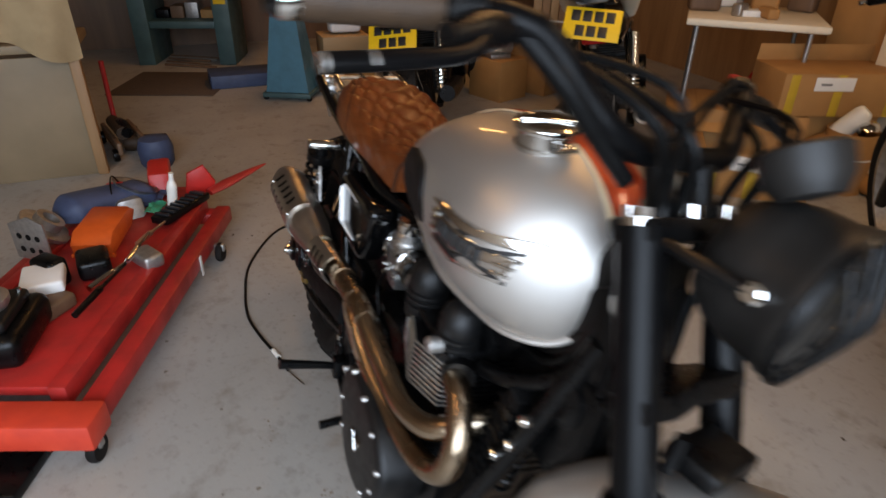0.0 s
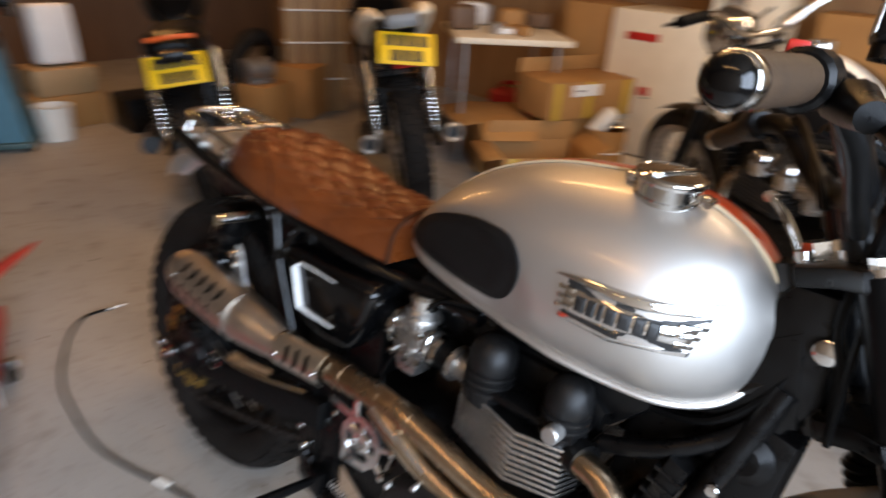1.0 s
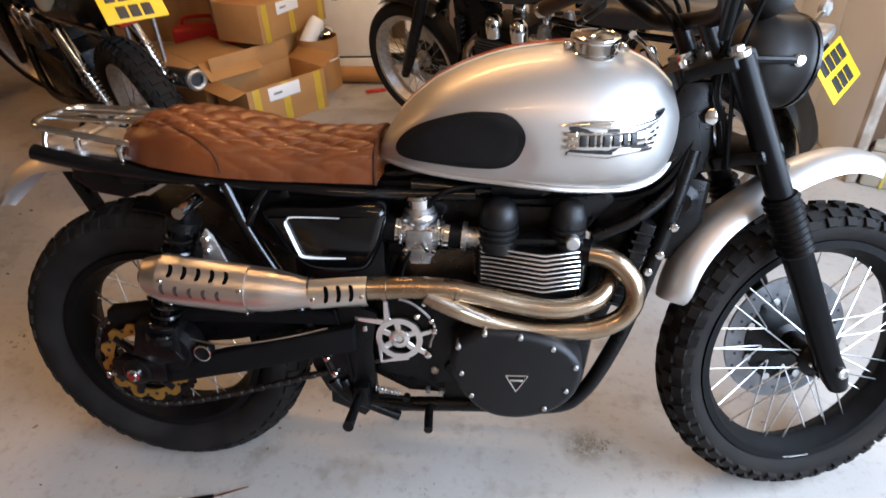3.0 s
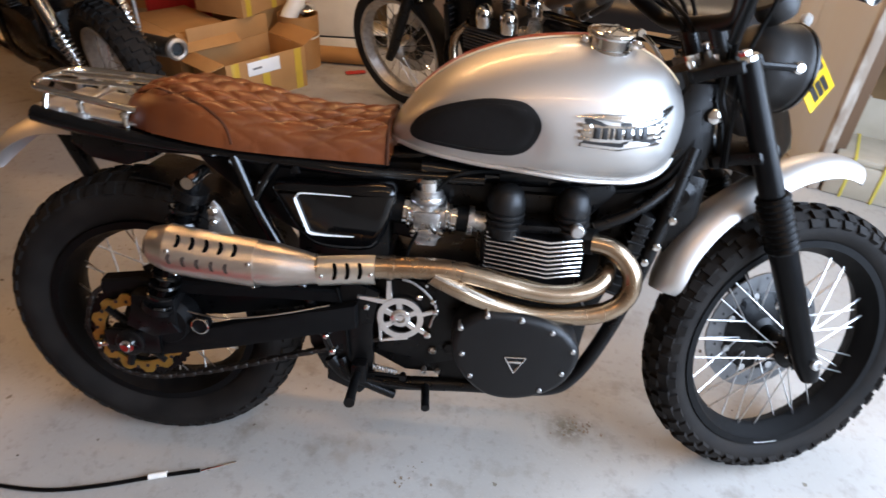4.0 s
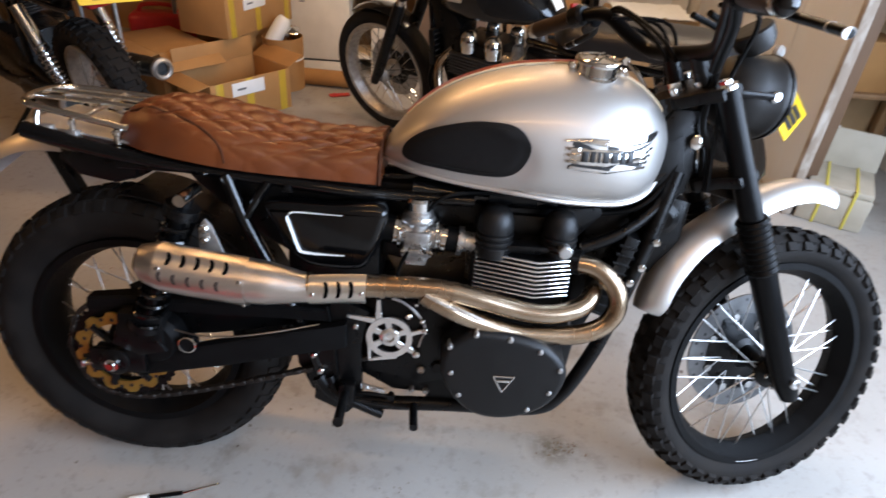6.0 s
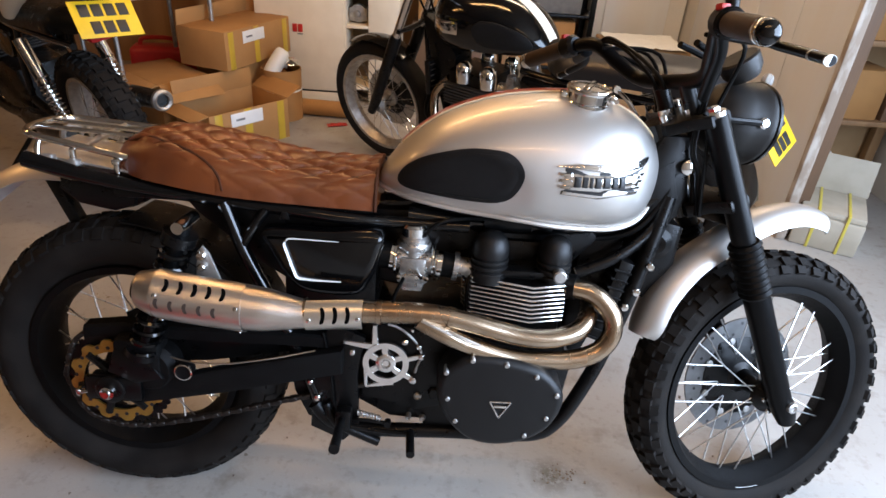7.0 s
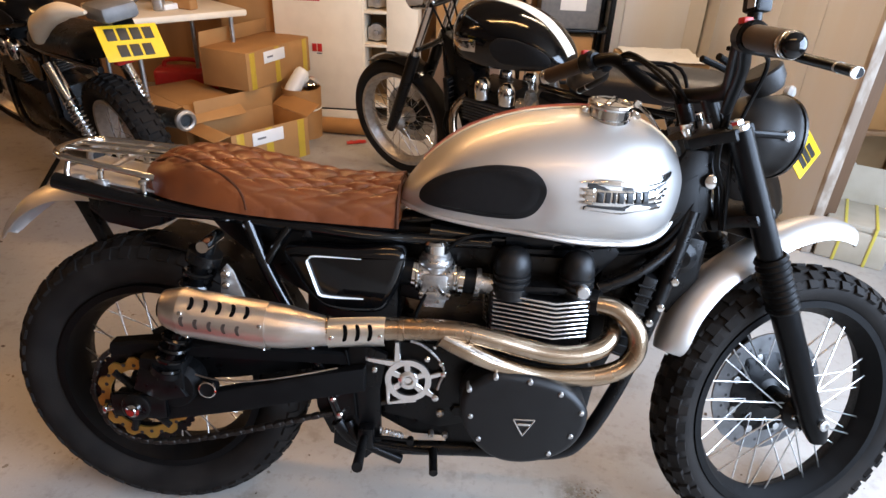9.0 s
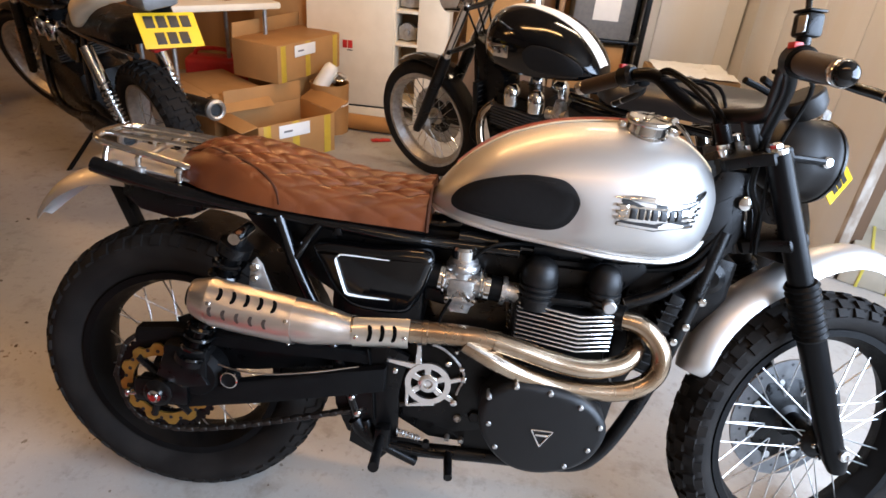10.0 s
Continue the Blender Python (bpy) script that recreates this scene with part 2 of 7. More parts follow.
# dull brown chosen to weaken bounced light, for surfaces out of view
LOWBOUNCE = material("low_bounce_brown", (0.26, 0.20, 0.145), 0.75, 0, (0.19, 0.145, 0.10), 4, 0.6, 0.15, 80)
VINYL = material("grey_vinyl", (0.014, 0.0145, 0.016), 0.36, 0, (0.009, 0.009, 0.01), 30, 0.5, 0.2, 400)
CARB = material("carburettor_alloy", (0.52, 0.51, 0.49), 0.24, 0.95, (0.2, 0.19, 0.18), 55, 0.7, 0.3, 500, rough2=0.45)
FORK = material("fork_black", (0.0022, 0.0022, 0.0025), 0.3, 0, (0.004, 0.004, 0.004), 40, 0.5, 0.06, 700, spec=0.11)
SPOKE = material("dull_spoke_steel", (0.66, 0.65, 0.63), 0.25, 1, (0.42, 0.41, 0.40), 60, 0.6, rough2=0.42)
MUD = material("dried_mud", (0.22, 0.16, 0.11), 0.9, 0, (0.15, 0.105, 0.07), 60, 0.6)
SHELL = material("dull_black_shell", (0.010, 0.0092, 0.0085), 0.42, 0, (0.015, 0.0135, 0.012), 25, 0.5, 0.08, 600, rough2=0.5, spec=0.3)
# brown put in for the weak shadow inside the muffler's lower slots
SLOTLOW = material("lower_slot_shadow", (0.05, 0.034, 0.027), 0.8, 0, (0.03, 0.02, 0.015), 60, 0.6, spec=0.1)
SLOT = material("slot_shadow", (0.0015, 0.0014, 0.0013), 0.8, 0, spec=0.02)


# ---- mesh helpers ----
def catmull(pts, sub=6):
    p = [Vector(q) for q in pts]
    if len(p) < 3:
        return p
    out = []
    for i in range(len(p) - 1):
        a, b, c, d = p[max(i - 1, 0)], p[i], p[i + 1], p[min(i + 2, len(p) - 1)]
        for k in range(sub):
            t = k / sub
            out.append(0.5 * ((2 * b) + (c - a) * t + (2 * a - 5 * b + 4 * c - d) * t * t + (3 * b - a - 3 * c + d) * t ** 3))
    return out + [p[-1]]


def tube(pts, r, n=10, sub=6, smooth=True, flat=1.0):
    """A round bar along pts; r: one radius, or one for each point."""
    rad = [r] * len(pts) if isinstance(r, (int, float)) else list(r)
    path = catmull(pts, sub) if smooth else [Vector(q) for q in pts]
    if smooth and len(pts) > 2:
        rr = []
        for i in range(len(rad) - 1):
            rr += [rad[i] + (rad[i + 1] - rad[i]) * k / sub for k in range(sub)]
        rad = rr + [rad[-1]]
    verts, faces = [], []
    up = None
    for i, q in enumerate(path):
        d = (path[min(i + 1, len(path) - 1)] - path[max(i - 1, 0)]).normalized()
        if up is None:
            up = Vector((0, 0, 1)) if abs(d.z) < 0.9 else Vector((0, 1, 0))
        s = d.cross(up).normalized()
        up = s.cross(d).normalized()
        for k in range(n):
            a = 2 * math.pi * k / n
            verts.append(q + s * (rad[i] * math.cos(a)) + up * (rad[i] * flat * math.sin(a)))
    m = len(path)
    for i in range(m - 1):
        for k in range(n):
            faces.append((i * n + k, i * n + (k + 1) % n, (i + 1) * n + (k + 1) % n, (i + 1) * n + k))
    faces.append(tuple(range(n - 1, -1, -1)))
    faces.append(tuple(range((m - 1) * n, m * n)))
    return verts, faces


def lathe(profile, centre=(0, 0, 0), axis="y", n=32, closed=False):
    """Turns (radius, along) pairs round an axis."""
    verts, faces = [], []
    c = Vector(centre)
    for r, s in profile:
        for k in range(n):
            a = 2 * math.pi * k / n
            u, v = r * math.cos(a), r * math.sin(a)
            verts.append(c + Vector({"y": (u, s, v), "z": (u, v, s), "x": (s, u, v)}[axis]))
    m = len(profile)
    for i in range(m if closed else m - 1):
        j = (i + 1) % m
        for k in range(n):
            faces.append((i * n + k, j * n + k, j * n + (k + 1) % n, i * n + (k + 1) % n))
    if not closed:
        if profile[0][0] > 1e-6:
            faces.append(tuple(range(n)))
        if profile[-1][0] > 1e-6:
            faces.append(tuple(range((m - 1) * n + n - 1, (m - 1) * n - 1, -1)))
    return verts, faces


def bar(p, q, r, n=12):
    return tube([p, q], r, n, smooth=False)


def box(x0, x1, y0, y1, z0, z1, bevel=0.004, m=None, seg=2):
    bm = bmesh.new()
    bmesh.ops.create_cube(bm, size=1)
    for v in bm.verts:
        v.co = Vector((x0 + (x1 - x0) * (v.co.x + 0.5), y0 + (y1 - y0) * (v.co.y + 0.5), z0 + (z1 - z0) * (v.co.z + 0.5)))
    if bevel:
        bmesh.ops.bevel(bm, geom=bm.edges[:], offset=bevel, segments=seg, profile=0.5, affect="EDGES")
    if m is not None:
        bm.transform(m)
    bm.verts.index_update()
    out = [v.co.copy() for v in bm.verts], [tuple(v.index for v in f.verts) for f in bm.faces]
    bm.free()
    return out


def prism(outline, y0, y1, bevel=0.004, m=None, smooth=0, seg=2):
    """An outline of (x, z) pairs drawn out from y0 to y1."""
    if smooth:
        o = [(a, 0, b) for a, b in outline]
        k = len(o)
        o = catmull(o[-2:] + o + o[:2], smooth)[2 * smooth:(k + 2) * smooth]
        outline = [(v.x, v.z) for v in o]
    bm = bmesh.new()
    lo = [bm.verts.new((a, y0, b)) for a, b in outline]
    hi = [bm.verts.new((a, y1, b)) for a, b in outline]
    f0, f1 = bm.faces.new(lo), bm.faces.new(hi[::-1])
    for i in range(len(outline)):
        j = (i + 1) % len(outline)
        bm.faces.new((lo[j], lo[i], hi[i], hi[j]))
    bmesh.ops.recalc_face_normals(bm, faces=bm.faces[:])
    if bevel:
        bmesh.ops.bevel(bm, geom=list({*f0.edges, *f1.edges}), offset=bevel, segments=seg, profile=0.5, affect="EDGES")
    if m is not None:
        bm.transform(m)
    bm.verts.index_update()
    out = [v.co.copy() for v in bm.verts], [tuple(v.index for v in f.verts) for f in bm.faces]
    bm.free()
    return out


def join(*pieces):
    verts, faces = [], []
    for v, f in pieces:
        k = len(verts)
        verts += list(v)
        faces += [tuple(i + k for i in g) for g in f]
    return verts, faces


def moved(piece, m):
    return [m @ Vector(v) for v in piece[0]], piece[1]


def make_mesh(name, piece, mat, sharp=38):
    me = bpy.data.meshes.new(name)
    me.from_pydata([tuple(v) for v in piece[0]], [], piece[1])
    bm = bmesh.new()
    bm.from_mesh(me)
    bmesh.ops.recalc_face_normals(bm, faces=bm.faces[:])
    bm.to_mesh(me)
    bm.free()
    me.materials.append(mat)
    me.shade_smooth()
    me.set_sharp_from_angle(angle=radians(sharp))
    return me


def part(name, piece, mat, parent=None, label="", m=None, sharp=38):
    """One mesh object under a thing or a part."""
    ob = new(name, piece if isinstance(piece, bpy.types.Mesh) else make_mesh(name, piece, mat, sharp))
    if parent is not None:
        ob.parent = parent
    if m is not None:
        ob.matrix_local = m
    return tagged(ob, label)


def thing(name, m, label, category, group="", kind=""):
    ob = new(name)
    ob.empty_display_size = 0.1
    ob.matrix_world = m
    return tagged(ob, label, category, group, kind)


def solo(name, piece, mat, label, category, m=None, group="", kind="", sharp=38):
    """A thing of one mesh."""
    ob = part(name, piece, mat, None, "", None, sharp)
    if m is not None:
        ob.matrix_world = m
    return tagged(ob, label, category, group, kind)


def strip(rows, thick=0.003):
    """A thin sheet with thickness through rows of points."""
    n, m = len(rows), len(rows[0])
    top = [Vector(p) for r in rows for p in r]
    nor = []
    for i in range(n):
        for j in range(m):
            a = top[min(i + 1, n - 1) * m + j] - top[max(i - 1, 0) * m + j]
            b = top[i * m + min(j + 1, m - 1)] - top[i * m + max(j - 1, 0)]
            nor.append(a.cross(b).normalized())
    low = [p - q * thick for p, q in zip(top, nor)]
    k = n * m
    faces = []
    for i in range(n - 1):
        for j in range(m - 1):
            a, b, c, d = i * m + j, i * m + j + 1, (i + 1) * m + j + 1, (i + 1) * m + j
            faces += [(a, b, c, d), (d + k, c + k, b + k, a + k)]
    edge = [j for j in range(m)] + [i * m + m - 1 for i in range(1, n)] + [(n - 1) * m + j for j in range(m - 2, -1, -1)] + [i * m for i in range(n - 2, 0, -1)]
    for i in range(len(edge)):
        a, b = edge[i], edge[(i + 1) % len(edge)]
        faces.append((b, a, a + k, b + k))
    return top + low, faces


def lerp(table, x):
    if x <= table[0][0]:
        return table[0][1]
    for (a, b), (c, d) in zip(table, table[1:]):
        if x <= c:
            return b + (d - b) * (x - a) / (c - a)
    return table[-1][1]


def smooth_table(table, n=60):
    """The table through a smooth curve."""
    q = catmull([(a, 0, b) for a, b in table], 8)
    return [(v.x, v.z) for v in q]


# ---- the garage ----
def slab(name, x0, x1, y0, y1, z0, z1, mat, label, category):
    return solo(name, box(x0, x1, y0, y1, z0, z1, 0), mat, label, category, kind="structure")


slab("floor", -5.3, 3.2, -2.8, 3.9, -0.12, 0.0, CONCRETE, "worn grey painted concrete garage floor with stains", "floor")
slab("ground", 3.2, 60, -40, 40, -0.2, -0.02, CONCRETE, "pale concrete drive outside the garage door", "ground")
# ceiling and south wall are never in view; their dull colour limits bounce
slab("ceiling", -5.3, 3.2, -2.8, 3.9, 2.7, 2.8, LOWBOUNCE, "unseen garage ceiling kept dull brown to cut bounced light", "ceiling")
slab("wall_west", -5.3, -5.15, -2.8, 3.9, 0, 2.7, DARKWOOD, "dark brown boarded end wall", "wall")
slab("wall_south", -5.15, 3.2, -2.8, -2.65, 0, 2.7, LOWBOUNCE, "unseen garage wall kept dull brown to cut bounced light", "wall")
slab("wall_north", -5.15, 3.2, 3.75, 3.9, 0, 2.7, WOOD, "brown timber back wall behind the stored things", "wall")
for _a, _b, _c, _d in ((-2.65, -2.3, 0, 2.7), (1.25, 3.75, 0, 2.7), (-2.3, 1.25, 2.3, 2.7)):
    slab("wall_east", 3.05, 3.2, _a, _b, _c, _d, PLASTER, "white wall round the open garage door", "wall")
# fixtures out of view; the one near the boards is an added fill
for _x, _y, _z, _r in TUBES:
    _t = thing("ceiling_light", pose(_x, _y, _z), "white fluorescent tube light set under the unseen ceiling", "light", "ceiling tube lights")
    part("housing", box(-0.8, 0.8, -0.05, 0.05, 0.0, 0.08, 0.006), WHITEPAINT, _t)
    _g = material("tube_glow", (1, 1, 1), 0.4)
    _g.node_tree.nodes["Principled BSDF"].inputs["Emission Color"].default_value = (*WARM, 1)
    _g.node_tree.nodes["Principled BSDF"].inputs["Emission Strength"].default_value = 14
    part("tube", bar((-0.75, 0, -0.03), (0.75, 0, -0.03), 0.014), _g, _t, "glowing warm tube")


# ---- wheels ----
def tyre_section(R, W, rim, n=28):
    rc, h = (R + rim) / 2, (R - rim) / 2
    out = []
    for k in range(n):
        a = 2 * math.pi * k / n
        c, s = math.cos(a), math.sin(a)
        wide = W / 2 if s > 0 else W / 2 * (1 - 0.18 * -s)
        out.append((rc + h * math.copysign(abs(s) ** 0.9, s), wide * math.copysign(abs(c) ** 0.75, c)))
    return out


def tread(R, W, count, rows, size, proud):
    """Tread blocks: rows of (lateral angle in degrees, offset in steps)."""
    out = []
    h = (R - (R - W * 0.75)) / 2
    for k in range(count):
        for a, off, wide in rows:
            t = 2 * math.pi * (k + off) / count
            b = box(-size[0] / 2, size[0] / 2, -wide / 2, wide / 2, -proud, proud, 0)
            b = ([Vector((v.x * (0.86 if v.z > 0 else 1), v.y * (0.86 if v.z > 0 else 1), v.z)) for v in b[0]], b[1])
            s = math.sin(radians(a))
            y = W / 2 * math.copysign(abs(s) ** 0.75, s) * 0.97
            r = R - h * (1 - abs(math.cos(radians(a))) ** 0.9)
            m = Matrix.Rotation(t, 4, "Y") @ pose(0, y, r, -a * 0.85, 0, 0)
            out.append(moved(b, m))
    return join(*out)


def wheel(parent, name, m, R, W, rim, spokes, mats, blocks=None, hub_w=0.09, hub_r=0.05, label=""):
    """hub mesh as the part; tyre, tread, rim and each spoke under it."""
    tyre_mat, rim_mat, spoke_mat, hub_mat = mats
    w = part(name, lathe([(0.012, -hub_w), (hub_r * 0.6, -hub_w), (hub_r, -hub_w * 0.75), (hub_r, -hub_w * 0.6), (hub_r * 0.55, -hub_w * 0.45),
                          (hub_r * 0.55, hub_w * 0.45), (hub_r, hub_w * 0.6), (hub_r, hub_w * 0.75), (hub_r * 0.6, hub_w), (0.012, hub_w)], n=28),
             hub_mat, parent, label, m)
    part("tyre", lathe(tyre_section(R, W, rim), n=96, closed=True), tyre_mat, w, "black rubber tyre")
    if blocks:
        part("tread", tread(R, W, *blocks), tyre_mat, w, "chunky rubber tread blocks")
    rw = W * 0.36
    part("rim", lathe([(rim + 0.012, -rw), (rim + 0.012, -rw - 0.005), (rim - 0.004, -rw - 0.004), (rim - 0.010, -rw * 0.75), (rim - 0.022, -rw * 0.3),
                       (rim - 0.026, 0), (rim - 0.022, rw * 0.3), (rim - 0.010, rw * 0.75), (rim - 0.004, rw + 0.004), (rim + 0.012, rw + 0.005), (rim + 0.012, rw), (rim, 0)],
                      n=72, closed=True), rim_mat, w)
    if spokes:
        length = 1.0
        me = make_mesh("spoke", bar((0, 0, 0), (0, 0, length), 0.0019, 6), spoke_mat)
        for k in range(spokes):
            side = -1 if k % 2 else 1
            lead = 1 if (k // 2) % 2 else -1
            a = 2 * math.pi * k / spokes
            p = Vector((hub_r * 0.92 * math.cos(a), side * hub_w * 0.66, hub_r * 0.92 * math.sin(a)))
            b = a + lead * radians(24)
            q = Vector(((rim - 0.02) * math.cos(b), side * 0.008, (rim - 0.02) * math.sin(b)))
            d = q - p
            turn = d.to_track_quat("Z", "Y").to_matrix().to_4x4()
            part("spoke", me, None, w, "", Matrix.Translation(p) @ turn @ Matrix.Diagonal((1, 1, d.length, 1)))
    return w


# ---- the silver scrambler ----
LEAN_DEG, BIKE_Y = 10.0, 0.02
bike = thing("motorcycle", pose(0, BIKE_Y, 0.0, -LEAN_DEG), "custom silver scrambler motorcycle with tan quilted seat on a concrete floor", "motorcycle")

# tank: half width, bottom and top along the bike
TOP = smooth_table([(0.552, 0.80), (0.567, 0.834), (0.612, 0.888), (0.669, 0.934), (0.725, 0.962), (0.793, 0.984), (0.862, 0.995), (0.93, 0.999), (1.0, 0.991), (1.055, 0.970), (1.09, 0.946), (1.115, 0.922), (1.130, 0.902), (1.138, 0.886)])
LOW = smooth_table([(0.552, 0.79), (0.614, 0.777), (0.729, 0.763), (0.841, 0.757), (0.93, 0.748), (1.0, 0.743), (1.05, 0.744), (1.085, 0.751), (1.108, 0.763), (1.124, 0.784), (1.133, 0.815), (1.138, 0.860)])
WIDE = smooth_table([(0.552, 0.035), (0.567, 0.062), (0.60, 0.093), (0.66, 0.128), (0.75, 0.150), (0.845, 0.163), (0.92, 0.168), (0.98, 0.167), (1.03, 0.153), (1.065, 0.129), (1.092, 0.101), (1.112, 0.074), (1.128, 0.048), (1.138, 0.026)])


def tank_mid(x):
    return lerp(LOW, x) + 0.40 * (lerp(TOP, x) - lerp(LOW, x))


def dent(x, z):
    """The shallow knee recess of the tank's flank."""
    d = ((x - 0.735) / 0.13) ** 2 + ((z - 0.815) / 0.075) ** 2
    return 0.010 * max(0.0, 1 - d * d) if d < 1 else 0.0


def tank_y(x, z):
    w, zt, zb, zm = lerp(WIDE, x), lerp(TOP, x), lerp(LOW, x), tank_mid(x)
    if z >= zm:
        u = min(1.0, (z - zm) / (zt - zm))
        y = w * (1 - u ** 2.15) ** (1 / 2.0)
    else:
        u = min(1.0, (zm - z) / (zm - zb))
        f = min(1.0, max(0.0, (x - 0.88) / 0.13))
        y = w * (1 - (0.22 + 0.12 * f * f * (3 - 2 * f)) * u ** 2.2)
    return y - dent(x, z)


def tank_z(x, y):
    w, zt, zm = lerp(WIDE, x), lerp(TOP, x), tank_mid(x)
    u = (1 - min(1.0, abs(y) / w) ** 2.0) ** (1 / 2.15)
    return zm + (zt - zm) * u


def tank_shell():
    xs = [0.552 + 0.586 * (0.5 - 0.5 * math.cos(math.pi * i / 64)) for i in range(65)]
    rows = []
    for x in xs:
        zt, zb, zm = lerp(TOP, x), lerp(LOW, x), tank_mid(x)
        ring = []
        for k in range(15):
            a = math.pi / 2 * k / 14
            z = zm + (zt - zm) * math.cos(a) ** 0.95
            ring.append((tank_y(x, z) if k else 0.0, z))
        for k in range(1, 9):
            z = zm + (zb - zm) * k / 8
            ring.append((tank_y(x, z), z))
        ring += [(ring[-1][0] * 0.6, zb + 0.004), (0, zb + 0.004)]
        right = [(x, -y, z) for y, z in ring]
        left = [(x, y, z) for y, z in ring[-2:0:-1]]
        rows.append(right + left)
    n = len(rows[0])
    verts = [v for r in rows for v in r]
    faces = [(i * n + k, i * n + (k + 1) % n, (i + 1) * n + (k + 1) % n, (i + 1) * n + k) for i in range(len(rows) - 1) for k in range(n)]
    return verts, faces + [tuple(range(n)), tuple(range((len(rows) - 1) * n + n - 1, (len(rows) - 1) * n - 1, -1))]


tank = part("tank", tank_shell(), SILVER, bike, "silver metallic painted fuel tank", sharp=60)
for _s in (-1, 1):
    _path = []
    for _i in range(70):
        _x = 0.556 + 0.5815 * (1 - (1 - _i / 69) ** 1.6)
        _path.append((_x, _s * (tank_y(_x, lerp(LOW, _x) + 0.001) + 0.002), lerp(LOW, _x) - 0.001))
    part("seam", tube(_path, 0.0052, 8, 1), SILVER, tank)


def tank_patch(outline, off, rings=10, side=-1, smooth=6):
    """A patch that follows the tank's flank; outline of (x, z)."""
    if smooth:
        o = [(a, 0, b) for a, b in outline]
        k = len(o)
        outline = [(v.x, v.z) for v in catmull(o[-2:] + o + o[:2], smooth)[2 * smooth:(k + 2) * smooth]]
    n = len(outline)
    cx, cz = sum(a for a, b in outline) / n, sum(b for a, b in outline) / n
    verts = [(cx, side * (tank_y(cx, cz) + off), cz)]
    for r in range(1, rings + 2):
        f = min(r / rings, 1.0)
        o = off if r < rings else (off * 0.75 if r == rings else -0.002)
        for a, b in outline:
            x, z = cx + (a - cx) * f, cz + (b - cz) * f
            verts.append((x, side * (tank_y(x, z) + o), z))
    faces = [(0, 1 + i, 1 + (i + 1) % n) for i in range(n)]
    for r in range(rings):
        for i in range(n):
            p, q = 1 + r * n, 1 + (r + 1) * n
            faces.append((p + i, q + i, q + (i + 1) % n, p + (i + 1) % n))
    return verts, faces


KNEE = [(0.597, 0.815), (0.611, 0.842), (0.652, 0.869), (0.714, 0.889), (0.764, 0.896), (0.815, 0.891), (0.842, 0.858), (0.829, 0.813), (0.797, 0.791), (0.74, 0.788), (0.688, 0.791), (0.617, 0.799)]
for _s in (-1, 1):
    part("knee_pad", tank_patch(KNEE, 0.006, 10, _s), PAD, tank, "black rubber knee pad", sharp=50)


for _s in (-1, 1):
    _cx, _cz = 0.722, 0.840
    part("pad_middle", tank_patch([(_cx + (x - _cx) * 0.90, _cz + (z - _cz) * 0.86) for x, z in KNEE], 0.0085, 10, _s), PAD, tank, "raised middle of the knee pad", sharp=50)


def top_strip(y0, y1, x0, x1, off):
    rows = []
    for i in range(70):
        x = x0 + (x1 - x0) * i / 69
        rows.append([(x, y0 + (y1 - y0) * j / 6, tank_z(x, y0 + (y1 - y0) * j / 6) + off) for j in range(7)])
    return strip(rows, -0.003)


part("stripe", top_strip(-0.018, 0.055, 0.60, 1.118, 0.0006), RED, tank, "red painted stripe")
part("pinstripe", top_strip(-0.026, -0.021, 0.60, 1.122, 0.0006), CREAM, tank, "fine cream line")

# filler cap beside the stripe
_cz = tank_z(0.962, -0.05)
_tilt = Matrix.Translation((0.962, -0.05, _cz - 0.006)) @ pose(0, 0, 0, 9, 3, 0)
cap = part("filler_cap", moved(lathe([(0.043, -0.008), (0.043, 0.002), (0.040, 0.004), (0.040, 0.020), (0.0445, 0.022), (0.0455, 0.026), (0.0445, 0.030), (0.040, 0.032), (0.038, 0.0305), (0.018, 0.0315), (0.0, 0.032)], axis="z", n=44), _tilt), CHROME, tank, "polished chrome filler cap")
part("lid_bar", moved(box(-0.036, 0.036, -0.006, 0.006, 0.030, 0.0355, 0.002), _tilt @ pose(0, 0, 0, 0, 0, 65)), CHROME, tank)
part("hinge", moved(join(box(-0.056, -0.042, -0.010, 0.010, 0.004, 0.018, 0.004)), _tilt), CHROME, tank)
part("latch", moved(join(box(0.042, 0.056, -0.008, 0.008, 0.004, 0.018, 0.004), bar((0.055, -0.011, 0.010), (0.055, 0.011, 0.010), 0.005)), _tilt), CHROME, tank)
part("cable_bracket", join(tube([(1.055, 0.09, 0.998), (1.085, 0.088, 0.972), (1.128, 0.085, 0.915)], 0.012, 8, flat=0.4), bar((1.052, 0.082, 1.0), (1.052, 0.098, 1.0), 0.008)), CHROME, bike, "small chrome cable bracket")

# the chrome badge, plain shapes
def badge_patch(outline, off, rings, side, smooth):
    return tank_patch([(x - 0.006, z + 0.010) for x, z in outline], off, rings, side, smooth)


